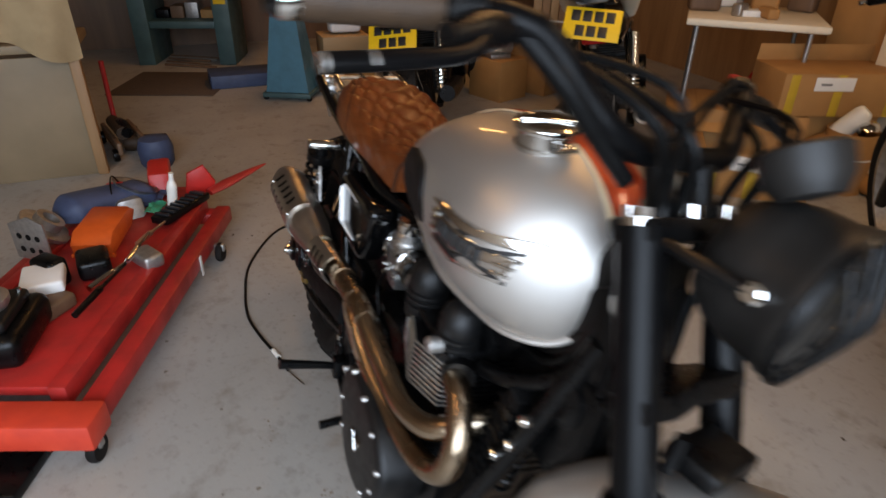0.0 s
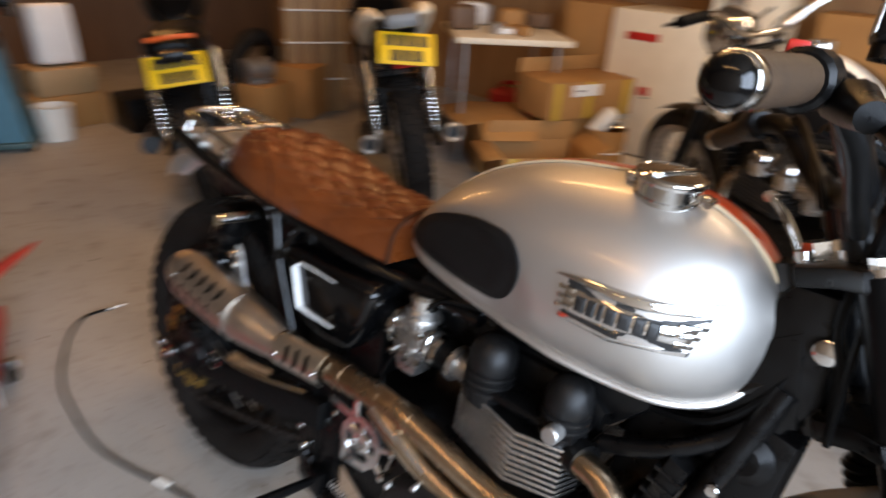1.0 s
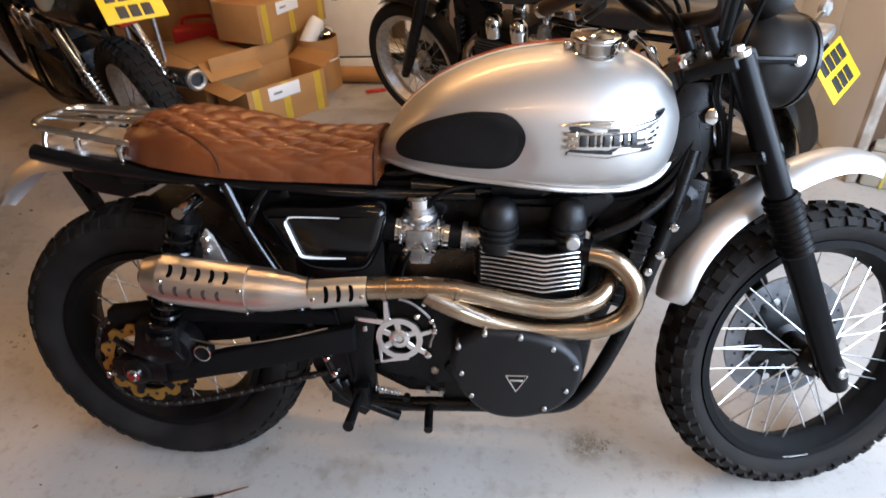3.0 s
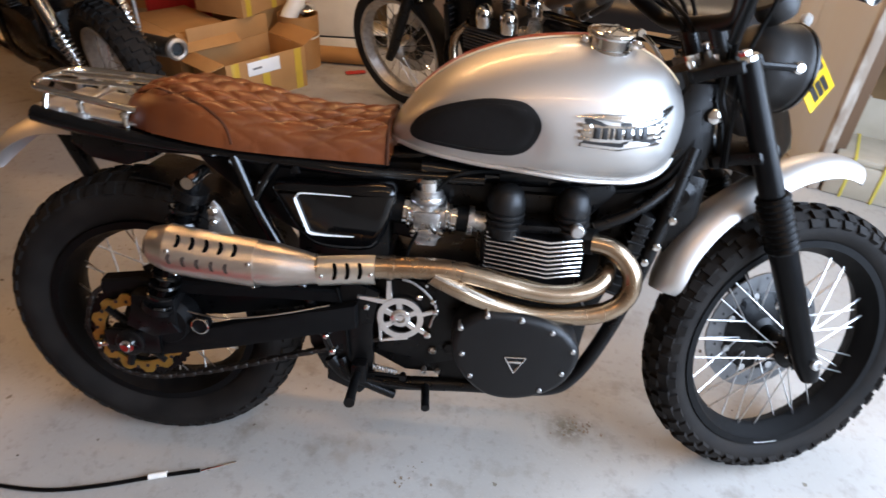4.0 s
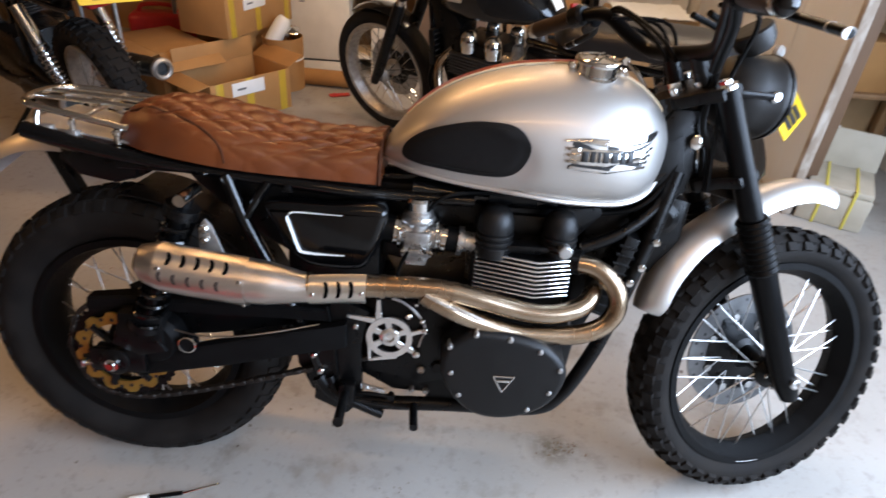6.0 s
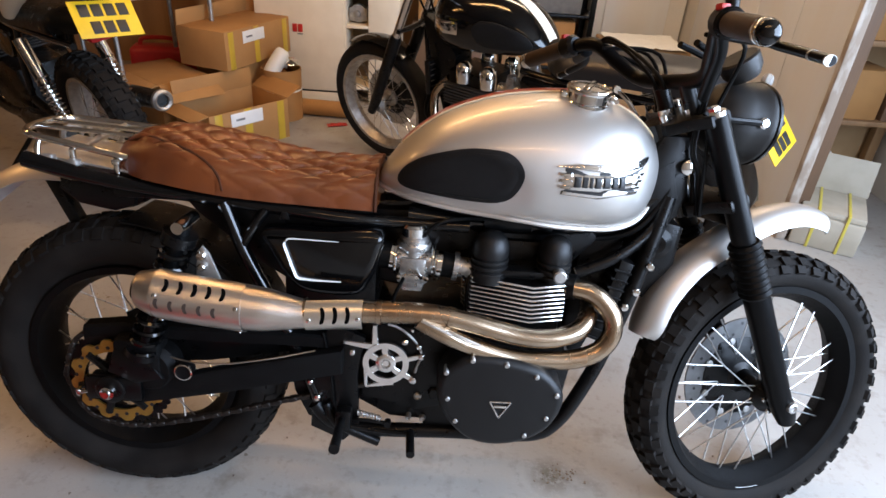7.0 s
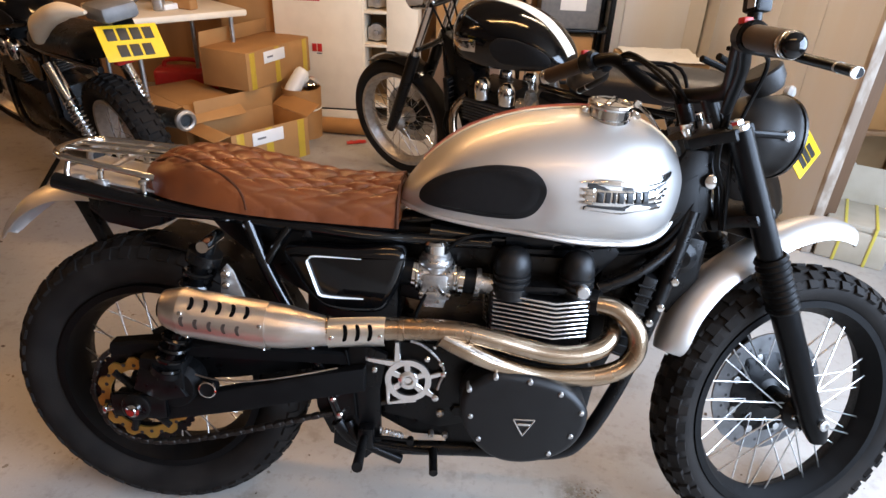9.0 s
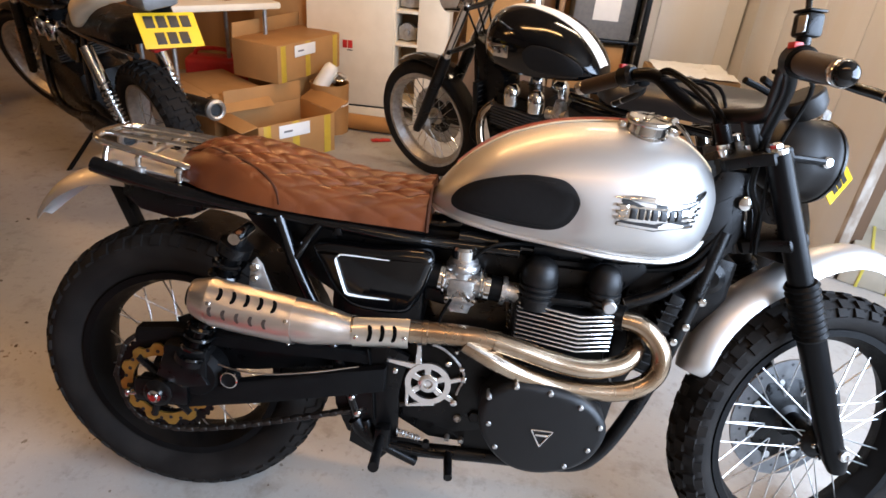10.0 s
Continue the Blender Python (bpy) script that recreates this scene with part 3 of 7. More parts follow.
for _s in (-1, 1):
    badge = part("badge", badge_patch([(0.906, 0.868), (0.945, 0.874), (1.0, 0.8745), (1.045, 0.876), (1.092, 0.884), (1.086, 0.872), (1.065, 0.866), (1.0, 0.861), (0.945, 0.866)], 0.009, 4, _s, 3), CHROME, tank, "chrome winged badge")
    # black patch under the chrome shapes, painted as their shade
    part("badge_shade", badge_patch([(0.918, 0.814), (0.99, 0.808), (1.072, 0.816), (1.083, 0.866), (1.0, 0.864), (0.922, 0.866)], 0.0012, 5, _s, 0), INKSHADE, badge, "dark patch painted as the shade behind the badge")
    part("badge_panel", badge_patch([(0.921, 0.826), (0.99, 0.822), (1.070, 0.828), (1.076, 0.854), (1.0, 0.855), (0.923, 0.856)], 0.0035, 4, _s, 0), CHROME, badge)
    part("badge_bar", badge_patch([(0.919, 0.815), (0.99, 0.809), (1.070, 0.817), (1.072, 0.823), (0.99, 0.8165), (0.921, 0.822)], 0.006, 4, _s, 0), CHROME, badge)
    for _k in range(3):
        _z = 0.827 + 0.012 * _k
        part("feather", badge_patch([(0.914, _z), (0.936, _z), (0.936, _z + 0.006), (0.913, _z + 0.006)], 0.006, 3, _s, 0), CHROME, badge)
        part("feather", badge_patch([(1.058, _z), (1.074 + 0.004 * _k, _z), (1.076 + 0.004 * _k, _z + 0.005), (1.058, _z + 0.005)], 0.006, 3, _s, 0), CHROME, badge)
    for _k, (_x, _w) in enumerate(((0.940, 0.013), (0.956, 0.010), (0.970, 0.006), (0.980, 0.012), (0.996, 0.014), (1.014, 0.011), (1.029, 0.012))):
        part("dark_bar", badge_patch([(_x, 0.831), (_x + _w, 0.831), (_x + _w, 0.851), (_x, 0.851)], 0.0065, 3, _s, 0), INKSHADE, badge)

# seat
S_TOP = smooth_table([(-0.018, 0.80), (-0.008, 0.825), (0.015, 0.850), (0.075, 0.869), (0.15, 0.871), (0.25, 0.856), (0.335, 0.838), (0.40, 0.829), (0.48, 0.828), (0.555, 0.832)])
S_LOW = smooth_table([(-0.018, 0.79), (0.049, 0.784), (0.11, 0.779), (0.257, 0.763), (0.4, 0.752), (0.555, 0.744)])
S_WIDE = smooth_table([(-0.018, 0.04), (-0.005, 0.065), (0.035, 0.096), (0.1, 0.12), (0.22, 0.13), (0.35, 0.122), (0.46, 0.11), (0.555, 0.102)])


def seat_point(x, f):
    """f: 0 at the right lower edge, 1 at the left one."""
    a = math.pi * f
    w, zt, zb = lerp(S_WIDE, x), lerp(S_TOP, x), lerp(S_LOW, x)
    c, s = math.cos(a), math.sin(a)
    return Vector((x + 0.022 * max(0, (0.25 - x) / 0.268), -w * math.copysign(abs(c) ** 0.72, c), zb + (zt - zb) * s ** 0.62))


def seat_surface(x, f):
    """The quilted surface: puffed diamonds on top, plain sides towards the tail."""
    p = seat_point(x, f)
    arc = (f - 0.5) * 0.34
    u, v = x / 0.085 + arc / 0.046, x / 0.085 - arc / 0.046
    puff = (abs(math.sin(math.pi * u)) * abs(math.sin(math.pi * v))) ** 0.38
    side = abs(f - 0.5) * 2
    if x < 0.24 and side > 0.34 + 0.55 * max(0, (0.04 + x) / 0.28) ** 1.6 or x < 0.012:
        puff = 0.6
    n = Vector((0, p.y / 0.13, 1.2 * max(0.1, 1 - side))).normalized()
    return p + n * (0.0145 * (1 - 0.80 * min(1.0, max(0, side - 0.36) / 0.26)) * (puff - 0.6) + noise.noise(p * 9) * 0.003 + noise.noise(p * 30) * 0.0008), n


def seat_shell(nx=190, nf=84):
    verts, faces = [], []
    for i in range(nx):
        for j in range(nf):
            verts.append(seat_surface(-0.018 + 0.573 * i / (nx - 1), j / (nf - 1))[0])
    for i in range(nx - 1):
        for j in range(nf - 1):
            faces.append((i * nf + j, i * nf + j + 1, (i + 1) * nf + j + 1, (i + 1) * nf + j))
        faces.append((i * nf, (i + 1) * nf, (i + 1) * nf + nf - 1, i * nf + nf - 1))
    return verts, faces + [tuple(range(nf)), tuple(range(nx * nf - 1, (nx - 1) * nf - 1, -1))]


def stitch_lines():
    """Fine thread along the diamond seams of the seat's top, dark for their shade."""
    out = []
    for sign in (-1, 1):
        for k in range(-7, 15):
            run = []
            for j in range(90):
                f = 0.10 + 0.80 * j / 89
                x = 0.085 * (k - sign * (f - 0.5) * 0.34 / 0.046)
                side = abs(f - 0.5) * 2
                inside = 0.02 < x < 0.548 and not (x < 0.245 and side > 0.30 + 0.55 * max(0, (0.04 + x) / 0.28) ** 1.6)
                if inside and side < 0.60:
                    p, n = seat_surface(x, f)
                    run.append(p + n * 0.0016)
                else:
                    if len(run) > 3:
                        out.append(tube(run, 0.0010, 5, 1))
                    run = []
            if len(run) > 3:
                out.append(tube(run, 0.0010, 5, 1))
    return join(*out)


seat = part("seat", seat_shell(), LEATHER, bike, "tan leather seat stitched in diamonds", sharp=80)
for _s in (0, 1):
    _pts = [sum(seat_surface(x, f if not _s else 1 - f), Vector()) - seat_surface(x, f if not _s else 1 - f)[1] * 1.0012 for x, f in ((0.004, 0.34), (0.03, 0.325), (0.06, 0.315), (0.09, 0.30), (0.12, 0.28), (0.15, 0.255), (0.18, 0.225), (0.205, 0.19), (0.225, 0.15), (0.24, 0.105), (0.249, 0.06), (0.254, 0.01))]
    part("piping", tube(_pts, 0.0028, 8, 5), PIPING, seat)
part("front_edge", tube([seat_point(0.554, f / 12) for f in range(13)], 0.004, 8, 3), PIPING, seat)
part("stitching", stitch_lines(), SEAMDARK, seat, "diamond stitching coloured dark for the shade in its seams")
part("seat_base", box(0.02, 0.55, -0.10, 0.10, 0.738, 0.757, 0.004), SATIN, bike)

# frame
RAIL = [(-0.145, 0.813), (-0.075, 0.797), (0.0, 0.782), (0.09, 0.769), (0.18, 0.760), (0.352, 0.746), (0.50, 0.734), (0.60, 0.724), (0.75, 0.724)]
for _s in (-1, 1):
    part("frame_rail", tube([(x, _s * (0.108 if x < 0.55 else 0.08), z - 0.006) for x, z in RAIL], [0.017, 0.017, 0.015, 0.0135, 0.013, 0.013, 0.013, 0.013, 0.013], 12, 5), GLOSS, bike)
    part("frame_tube", tube([(0.248, _s * 0.112, 0.745), (0.284, _s * 0.12, 0.657), (0.322, _s * 0.12, 0.575), (0.39, _s * 0.125, 0.44), (0.445, _s * 0.125, 0.29)], 0.0135, 12), GLOSS, bike)
    part("frame_tube", tube([(0.335, _s * 0.112, 0.738), (0.31, _s * 0.118, 0.70), (0.287, _s * 0.12, 0.66)], 0.011, 12), GLOSS, bike)
    part("frame_tube", tube([(1.165, _s * 0.035, 0.80), (1.13, _s * 0.06, 0.66), (1.08, _s * 0.085, 0.49), (1.037, _s * 0.10, 0.375), (0.985, _s * 0.11, 0.277), (0.92, _s * 0.12, 0.242), (0.74, _s * 0.12, 0.236), (0.56, _s * 0.125, 0.232), (0.475, _s * 0.13, 0.25), (0.435, _s * 0.13, 0.295)], 0.0165, 14), SATIN, bike)
    part("frame_tube", tube([(0.62, _s * 0.07, 0.735), (0.85, _s * 0.05, 0.715), (1.05, _s * 0.04, 0.735), (1.14, _s * 0.03, 0.80)], 0.015, 12), GLOSS, bike)
    part("frame_tube", tube([(0.985, _s * 0.075, 0.63), (1.06, _s * 0.07, 0.665), (1.125, _s * 0.05, 0.715), (1.16, _s * 0.04, 0.77)], 0.0125, 12), SATIN, bike)
part("frame_spine", tube([(0.55, 0, 0.73), (0.85, 0, 0.78), (1.13, 0, 0.86)], 0.024, 14), GLOSS, bike)
part("head_tube", bar((1.209, 0, 0.76), (1.123, 0, 0.95), 0.034, 20), GLOSS, bike)
part("neck_plug", join(lathe([(0.015, -0.046), (0.0155, -0.052), (0.010, -0.055), (0.0, -0.0555)], (1.188, 0, 0.868), n=20)), CHROME, bike, "round chrome frame plug")
part("neck_gusset", prism([(1.10, 0.72), (1.19, 0.76), (1.16, 0.88), (1.05, 0.80)], -0.045, 0.045, 0.006), SATIN, bike)
part("frame_plate", prism([(0.425, 0.235), (0.50, 0.20), (0.535, 0.24), (0.53, 0.38), (0.545, 0.47), (0.47, 0.50), (0.435, 0.42)], -0.135, -0.118, 0.004), SATIN, bike)
part("frame_plate", prism([(0.425, 0.235), (0.50, 0.20), (0.535, 0.24), (0.53, 0.38), (0.545, 0.47), (0.47, 0.50), (0.435, 0.42)], 0.118, 0.135, 0.004), SATIN, bike)


def bolt(x, y, z, r=0.008, mat=CHROME, side=-1, parent=None):
    return part("bolt", lathe([(r, y), (r, y + side * r * 0.8), (r * 0.75, y + side * r * 1.1), (0, y + side * r * 1.15)], (x, 0, z), n=12), mat, parent or bike)


for _x, _z, _r in ((0.485, 0.400, 0.014), (0.426, 0.354, 0.007), (0.441, 0.315, 0.008), (0.455, 0.275, 0.007), (0.445, 0.46, 0.006)):
    bolt(_x, -0.135, _z, _r)

# rear end
ARM = [(-0.045, 0.352), (-0.04, 0.292), (0.064, 0.287), (0.24, 0.325), (0.50, 0.393), (0.50, 0.452), (0.34, 0.414), (0.069, 0.340)]
for _s in (-1, 1):
    part("frame_gusset", prism([(0.372, 0.43), (0.445, 0.43), (0.445, 0.235), (0.415, 0.25), (0.385, 0.315)], _s * 0.116, _s * 0.100, 0.004), SATIN, bike)
part("swingarm", join(prism(ARM, -0.165, -0.135, 0.008), prism(ARM, 0.135, 0.165, 0.008), bar((0.47, -0.15, 0.405), (0.47, 0.15, 0.405), 0.026, 16)), MATT, bike, "black swingarm")
part("axle_carrier", join(box(-0.055, 0.07, -0.178, -0.164, 0.297, 0.357, 0.01), lathe([(0.030, -0.175), (0.032, -0.182), (0.026, -0.186), (0, -0.186)], (0.004, 0, 0.328), n=24)), SATIN, bike)
part("axle_nut", lathe([(0.015, -0.184), (0.015, -0.197), (0.009, -0.198), (0.008, -0.204), (0, -0.204)], (0.004, 0, 0.328), n=14), CHROME, bike)
part("chain_adjuster", join(bar((-0.07, -0.172, 0.312), (-0.03, -0.172, 0.318), 0.0045), box(-0.074, -0.066, -0.178, -0.164, 0.304, 0.322, 0.002)), CHROME, bike)
rear_wheel = wheel(bike, "rear_wheel", pose(0.002, -0.010, 0.327), 0.340, 0.156, 0.228, 32, (RUBBER, MATT, SPOKE, SATIN),
                   (46, ((0, 0.0, 0.05), (26, 0.5, 0.036), (-26, 0.5, 0.036), (52, 0.05, 0.032), (-52, 0.05, 0.032)), (0.026, 0, 0), 0.0045), 0.10, 0.06)


def wave_disc(r0, r1, waves, y, depth, n=160, thick=0.005):
    outer, inner = [], []
    for k in range(n):
        a = 2 * math.pi * k / n
        r = r1 + depth * math.copysign(min(1.0, abs(1.8 * math.sin(waves * a))), math.sin(waves * a))
        outer.append((r * math.cos(a), r * math.sin(a)))
        inner.append((r0 * math.cos(a), r0 * math.sin(a)))
    verts = []
    for yy in (y, y - thick):
        verts += [(p, yy, q) for p, q in outer] + [(p, yy, q) for p, q in inner]
    faces = []
    for k in range(n):
        j = (k + 1) % n
        faces += [(k, j, n + j, n + k), (2 * n + k, 3 * n + k, 3 * n + j, 2 * n + j), (k, 2 * n + k, 2 * n + j, j), (n + k, n + j, 3 * n + j, 3 * n + k)]
    return verts, faces


part("brake_disc", wave_disc(0.074, 0.098, 12, -0.132, 0.005), GOLD, rear_wheel, "gold wavy brake disc")
for _k in range(24):
    _a = 2 * math.pi * (_k + 0.5) / 24
    part("disc_hole", lathe([(0.0045, -0.1372), (0.0045, -0.1378), (0, -0.1378)], ((0.084 + 0.005 * (_k % 2)) * math.cos(_a), 0, (0.084 + 0.005 * (_k % 2)) * math.sin(_a)), n=8), INKSHADE, rear_wheel)
for _a in [2 * math.pi * k / 6 for k in range(6)]:
    part("disc_arm", tube([(0.03 * math.cos(_a), -0.136, 0.03 * math.sin(_a)), (0.086 * math.cos(_a + 0.2), -0.135, 0.086 * math.sin(_a + 0.2))], 0.009, 8), SATIN, rear_wheel)
part("chain_sprocket", wave_disc(0.075, 0.117, 44, -0.116, 0.003, 252), SATIN, rear_wheel, "dark rear chain sprocket")


def chain_run(pts, step=0.0158):
    path = catmull(pts, 30)
    out, gone = [], 0.0
    k = 0
    for a, b in zip(path, path[1:]):
        gone += (b - a).length
        if gone >= step * k:
            d = (b - a).normalized()
            m = Matrix.Translation(b) @ d.to_track_quat("X", "Z").to_matrix().to_4x4()
            w = 0.0085 if k % 2 else 0.0065
            out.append(moved(box(-0.0095, 0.0095, -w, w, -0.0055, 0.0055, 0.002, seg=1), m))
            k += 1
    return join(*out)


part("drive_chain", join(chain_run([(-0.120, -0.128, 0.327), (-0.085, -0.128, 0.236), (0.0, -0.128, 0.203), (0.144, -0.127, 0.226), (0.40, -0.125, 0.304), (0.60, -0.12, 0.366)]),
                         chain_run([(-0.120, -0.128, 0.327), (-0.085, -0.128, 0.418), (0.0, -0.128, 0.451), (0.2, -0.125, 0.45), (0.45, -0.122, 0.45), (0.60, -0.12, 0.45)])), CHAIN, bike, "dark drive chain")
part("chain_guard", join(strip([[(x, -0.142, z - 0.022), (x, -0.142, z), (x, -0.137, z + 0.006), (x, -0.112, z + 0.008)] for x, z in ((-0.06, 0.452), (0.02, 0.464), (0.12, 0.462), (0.24, 0.464), (0.36, 0.466), (0.46, 0.466))], 0.003)), MATT, bike, "black chain guard")
part("brake_caliper", join(box(0.015, 0.115, -0.178, -0.115, 0.36, 0.45, 0.014), lathe([(0.0, -0.172), (0.045, -0.170), (0.058, -0.155), (0.058, -0.12), (0, -0.118)], (0.085, 0, 0.375), n=28)), MATT, bike)
part("chain_cover", prism([(0.02, 0.48), (0.05, 0.36), (0.20, 0.375), (0.47, 0.43), (0.46, 0.51), (0.25, 0.51), (0.08, 0.51)], -0.112, -0.104, 0.003), SATIN, bike)
part("lower_shock_mount", prism([(0.0, 0.37), (0.06, 0.345), (0.12, 0.36), (0.09, 0.41), (0.02, 0.43)], -0.18, -0.15, 0.008), SATIN, bike)
part("brake_hose", tube([(0.07, -0.15, 0.42), (0.16, -0.16, 0.40), (0.24, -0.172, 0.405), (0.34, -0.168, 0.422), (0.44, -0.15, 0.44)], 0.0019, 8), STEEL, bike)
part("torque_clamp", lathe([(0.016, -0.168), (0.0195, -0.171), (0.0195, -0.176), (0.0165, -0.177)], (0.163, 0, 0.380), n=24, closed=True), CHROME, bike, "round chrome clamp ring")
part("torque_bush", lathe([(0.017, -0.15), (0.017, -0.1745), (0, -0.1745)], (0.163, 0, 0.380), n=20), MATT, bike)


def coil(p, q, r, wire, turns, n=18):
    p, q = Vector(p), Vector(q)
    m = (q - p).to_track_quat("Z", "Y").to_matrix().to_4x4()
    L = (q - p).length
    pts = []
    for k in range(turns * n + 1):
        a = 2 * math.pi * k / n
        pts.append(p + m @ Vector((r * math.cos(a), r * math.sin(a), L * k / (turns * n))))
    return tube(pts, wire, 6, smooth=False)


for _s in (-1, 1):
    _p, _q = Vector((0.189, _s * 0.165, 0.714)), Vector((0.06, _s * 0.165, 0.38))
    shock = part("shock_absorber", join(bar(_p, _p.lerp(_q, 0.45), 0.016), bar(_p.lerp(_q, 0.4), _q, 0.011), bar(_p.lerp(_q, 0.06), _p.lerp(_q, 0.12), 0.034, 20), bar(_p.lerp(_q, 0.86), _p.lerp(_q, 0.9), 0.034, 20)), SATIN, bike, "black coil-over shock absorber")
    part("spring", coil(_p.lerp(_q, 0.12), _p.lerp(_q, 0.86), 0.028, 0.0055, 10), GLOSS, shock)
    part("top_bolt", lathe([(0.013, _s * 0.12), (0.013, _s * 0.186), (0.012, _s * 0.189), (0.012, _s * 0.2), (0, _s * 0.2)], (0.189, 0, 0.714), n=18), CHROME, shock)
part("inner_guard", strip([[(0.30 + 0.352 * math.cos(a) * 0 - 0.30 + 0.345 * math.cos(a), y, 0.325 + 0.35 * math.sin(a)) for y in (-0.085, -0.075, 0.0, 0.075, 0.085)] for a in [radians(8 + 5 * k) for k in range(17)]], 0.004), SATIN, bike, "black plastic inner mudguard")

# rear mudguard and rack
FEND = catmull([(0.06, 0, 0.770), (-0.05, 0, 0.780), (-0.13, 0, 0.784), (-0.19, 0, 0.779), (-0.238, 0, 0.764), (-0.288, 0, 0.734), (-0.330, 0, 0.690), (-0.358, 0, 0.646)], 6)
_rows = []
for _i, _p in enumerate(FEND):
    _d = (FEND[min(_i + 1, len(FEND) - 1)] - FEND[max(_i - 1, 0)]).normalized()
    _nrm = Vector((_d.z, 0, -_d.x))
    _f = _i / (len(FEND) - 1)
    _w = 0.056 * (1 if _f < 0.6 else 1 - 0.62 * ((_f - 0.6) / 0.4) ** 2)
    _rows.append([_p + Vector((0, _w * b, 0)) - _nrm * (0.034 * _w / 0.056 * abs(b) ** 2.2) for b in [k / 8 - 1 for k in range(17)]])
part("rear_mudguard", strip(_rows, 0.003), SILVER, bike, "polished silver rear mudguard", sharp=60)
part("tail_plate", strip([[(x, y, 0.799 - 0.13 * x) for y in (-0.094, -0.03, 0.03, 0.094)] for x in (-0.155, -0.10, -0.03, 0.05, 0.12)], 0.004), SILVER, bike, "flat silver tail plate")
UPR = Matrix.Translation((0.017, 0, 0.011))
rack = part("rack", moved(tube([(0.035, -0.086, 0.806), (-0.03, -0.09, 0.819), (-0.12, -0.09, 0.835), (-0.165, -0.08, 0.842), (-0.184, -0.045, 0.848), (-0.186, 0.035, 0.850), (-0.165, 0.078, 0.848), (-0.12, 0.084, 0.845), (-0.03, 0.084, 0.840), (0.08, 0.08, 0.835)], 0.0075, 12), UPR), CHROME, bike, "small chrome luggage rack")
for _y in (-0.03, 0.03):
    part("rack_rail", moved(tube([(-0.184, _y, 0.849), (-0.08, _y, 0.844), (0.05, _y, 0.838)], 0.005, 10), UPR), CHROME, rack)
part("rack_crossbar", moved(tube([(-0.05, -0.09, 0.826), (-0.05, 0.084, 0.84)], 0.006, 10), UPR), STEEL, rack)
for _s in (-1, 1):
    part("rack_stay", moved(tube([(-0.14, _s * 0.088, 0.834), (-0.142, _s * 0.096, 0.815), (-0.14, _s * 0.10, 0.795)], 0.006, 12), UPR), CHROME, rack)
    part("rack_bracket", moved(box(-0.135, -0.108, _s * 0.098 - 0.010, _s * 0.098 + 0.010, 0.785, 0.808, 0.005), UPR), ALU, rack)
    part("rack_bracket", moved(box(-0.085, -0.06, _s * 0.096 - 0.012, _s * 0.096 + 0.012, 0.778, 0.800, 0.005), UPR), ALU, rack)
    part("rack_bolt", moved(lathe([(0.006, 0.80), (0.007, 0.818), (0.004, 0.821), (0, 0.821)], (-0.072, _s * 0.096, 0), "z", 10), UPR), CHROME, rack)
part("seat_knob", lathe([(0.007, 0.786), (0.007, 0.803), (0.0105, 0.805), (0.0105, 0.811), (0.007, 0.815), (0, 0.816)], (0.030, -0.092, 0), "z", 18), CHROME, bike)
part("tail_light_unit", prism([(-0.115, 0.768), (-0.122, 0.735), (-0.08, 0.702), (-0.01, 0.69), (0.04, 0.706), (0.05, 0.77)], -0.06, 0.06, 0.012), SATIN, bike)
part("undertray", prism([(0.15, 0.745), (0.18, 0.71), (0.25, 0.655), (0.31, 0.605), (0.37, 0.57), (0.37, 0.745)], -0.085, 0.085, 0.012), SATIN, bike)
part("tail_pod", prism([(-0.045, 0.746), (0.065, 0.746), (0.055, 0.712), (0.025, 0.698), (-0.015, 0.702), (-0.038, 0.722)], -0.05, 0.05, 0.012), SATIN, bike)

# exhaust
MUF = [(0.118, -0.234, 0.600), (0.128, -0.233, 0.599), (0.155, -0.231, 0.594), (0.21, -0.226, 0.583), (0.30, -0.217, 0.569), (0.355, -0.212, 0.562), (0.419, -0.206, 0.5555), (0.44, -0.204, 0.555)]
muffler = part("muffler", tube(MUF, [0.031, 0.037, 0.0455, 0.0465, 0.0455, 0.043, 0.031, 0.0275], 28, 4), STEEL, bike, "brushed stainless muffler")
part("muffler_outlet", tube([(0.112, -0.2345, 0.601), (0.13, -0.233, 0.599)], 0.021, 20, smooth=False), MATT, muffler)
part("end_seam", tube([(0.153, -0.231, 0.594), (0.157, -0.2307, 0.5935)], 0.0468, 28, smooth=False), STEEL, muffler)


def along(pts, x):
    for a, b in zip(pts, pts[1:]):
        if a[0] <= x <= b[0]:
            f = (x - a[0]) / (b[0] - a[0])
            return Vector(a).lerp(Vector(b), f)
    return Vector(pts[-1])


def wrap(x0, x1, r, a0, a1, path, nx=12, na=10, thick=0.0025):
    """A curved shield round a pipe, angles in degrees from straight out to the right, up positive."""
    rows = []
    for i in range(nx + 1):
        x = x0 + (x1 - x0) * i / nx
        c = along(path, x)
        rows.append([c + Vector((0, -r * math.cos(radians(a0 + (a1 - a0) * j / na)), r * math.sin(radians(a0 + (a1 - a0) * j / na)))) for j in range(na + 1)])
    return strip(rows, thick)


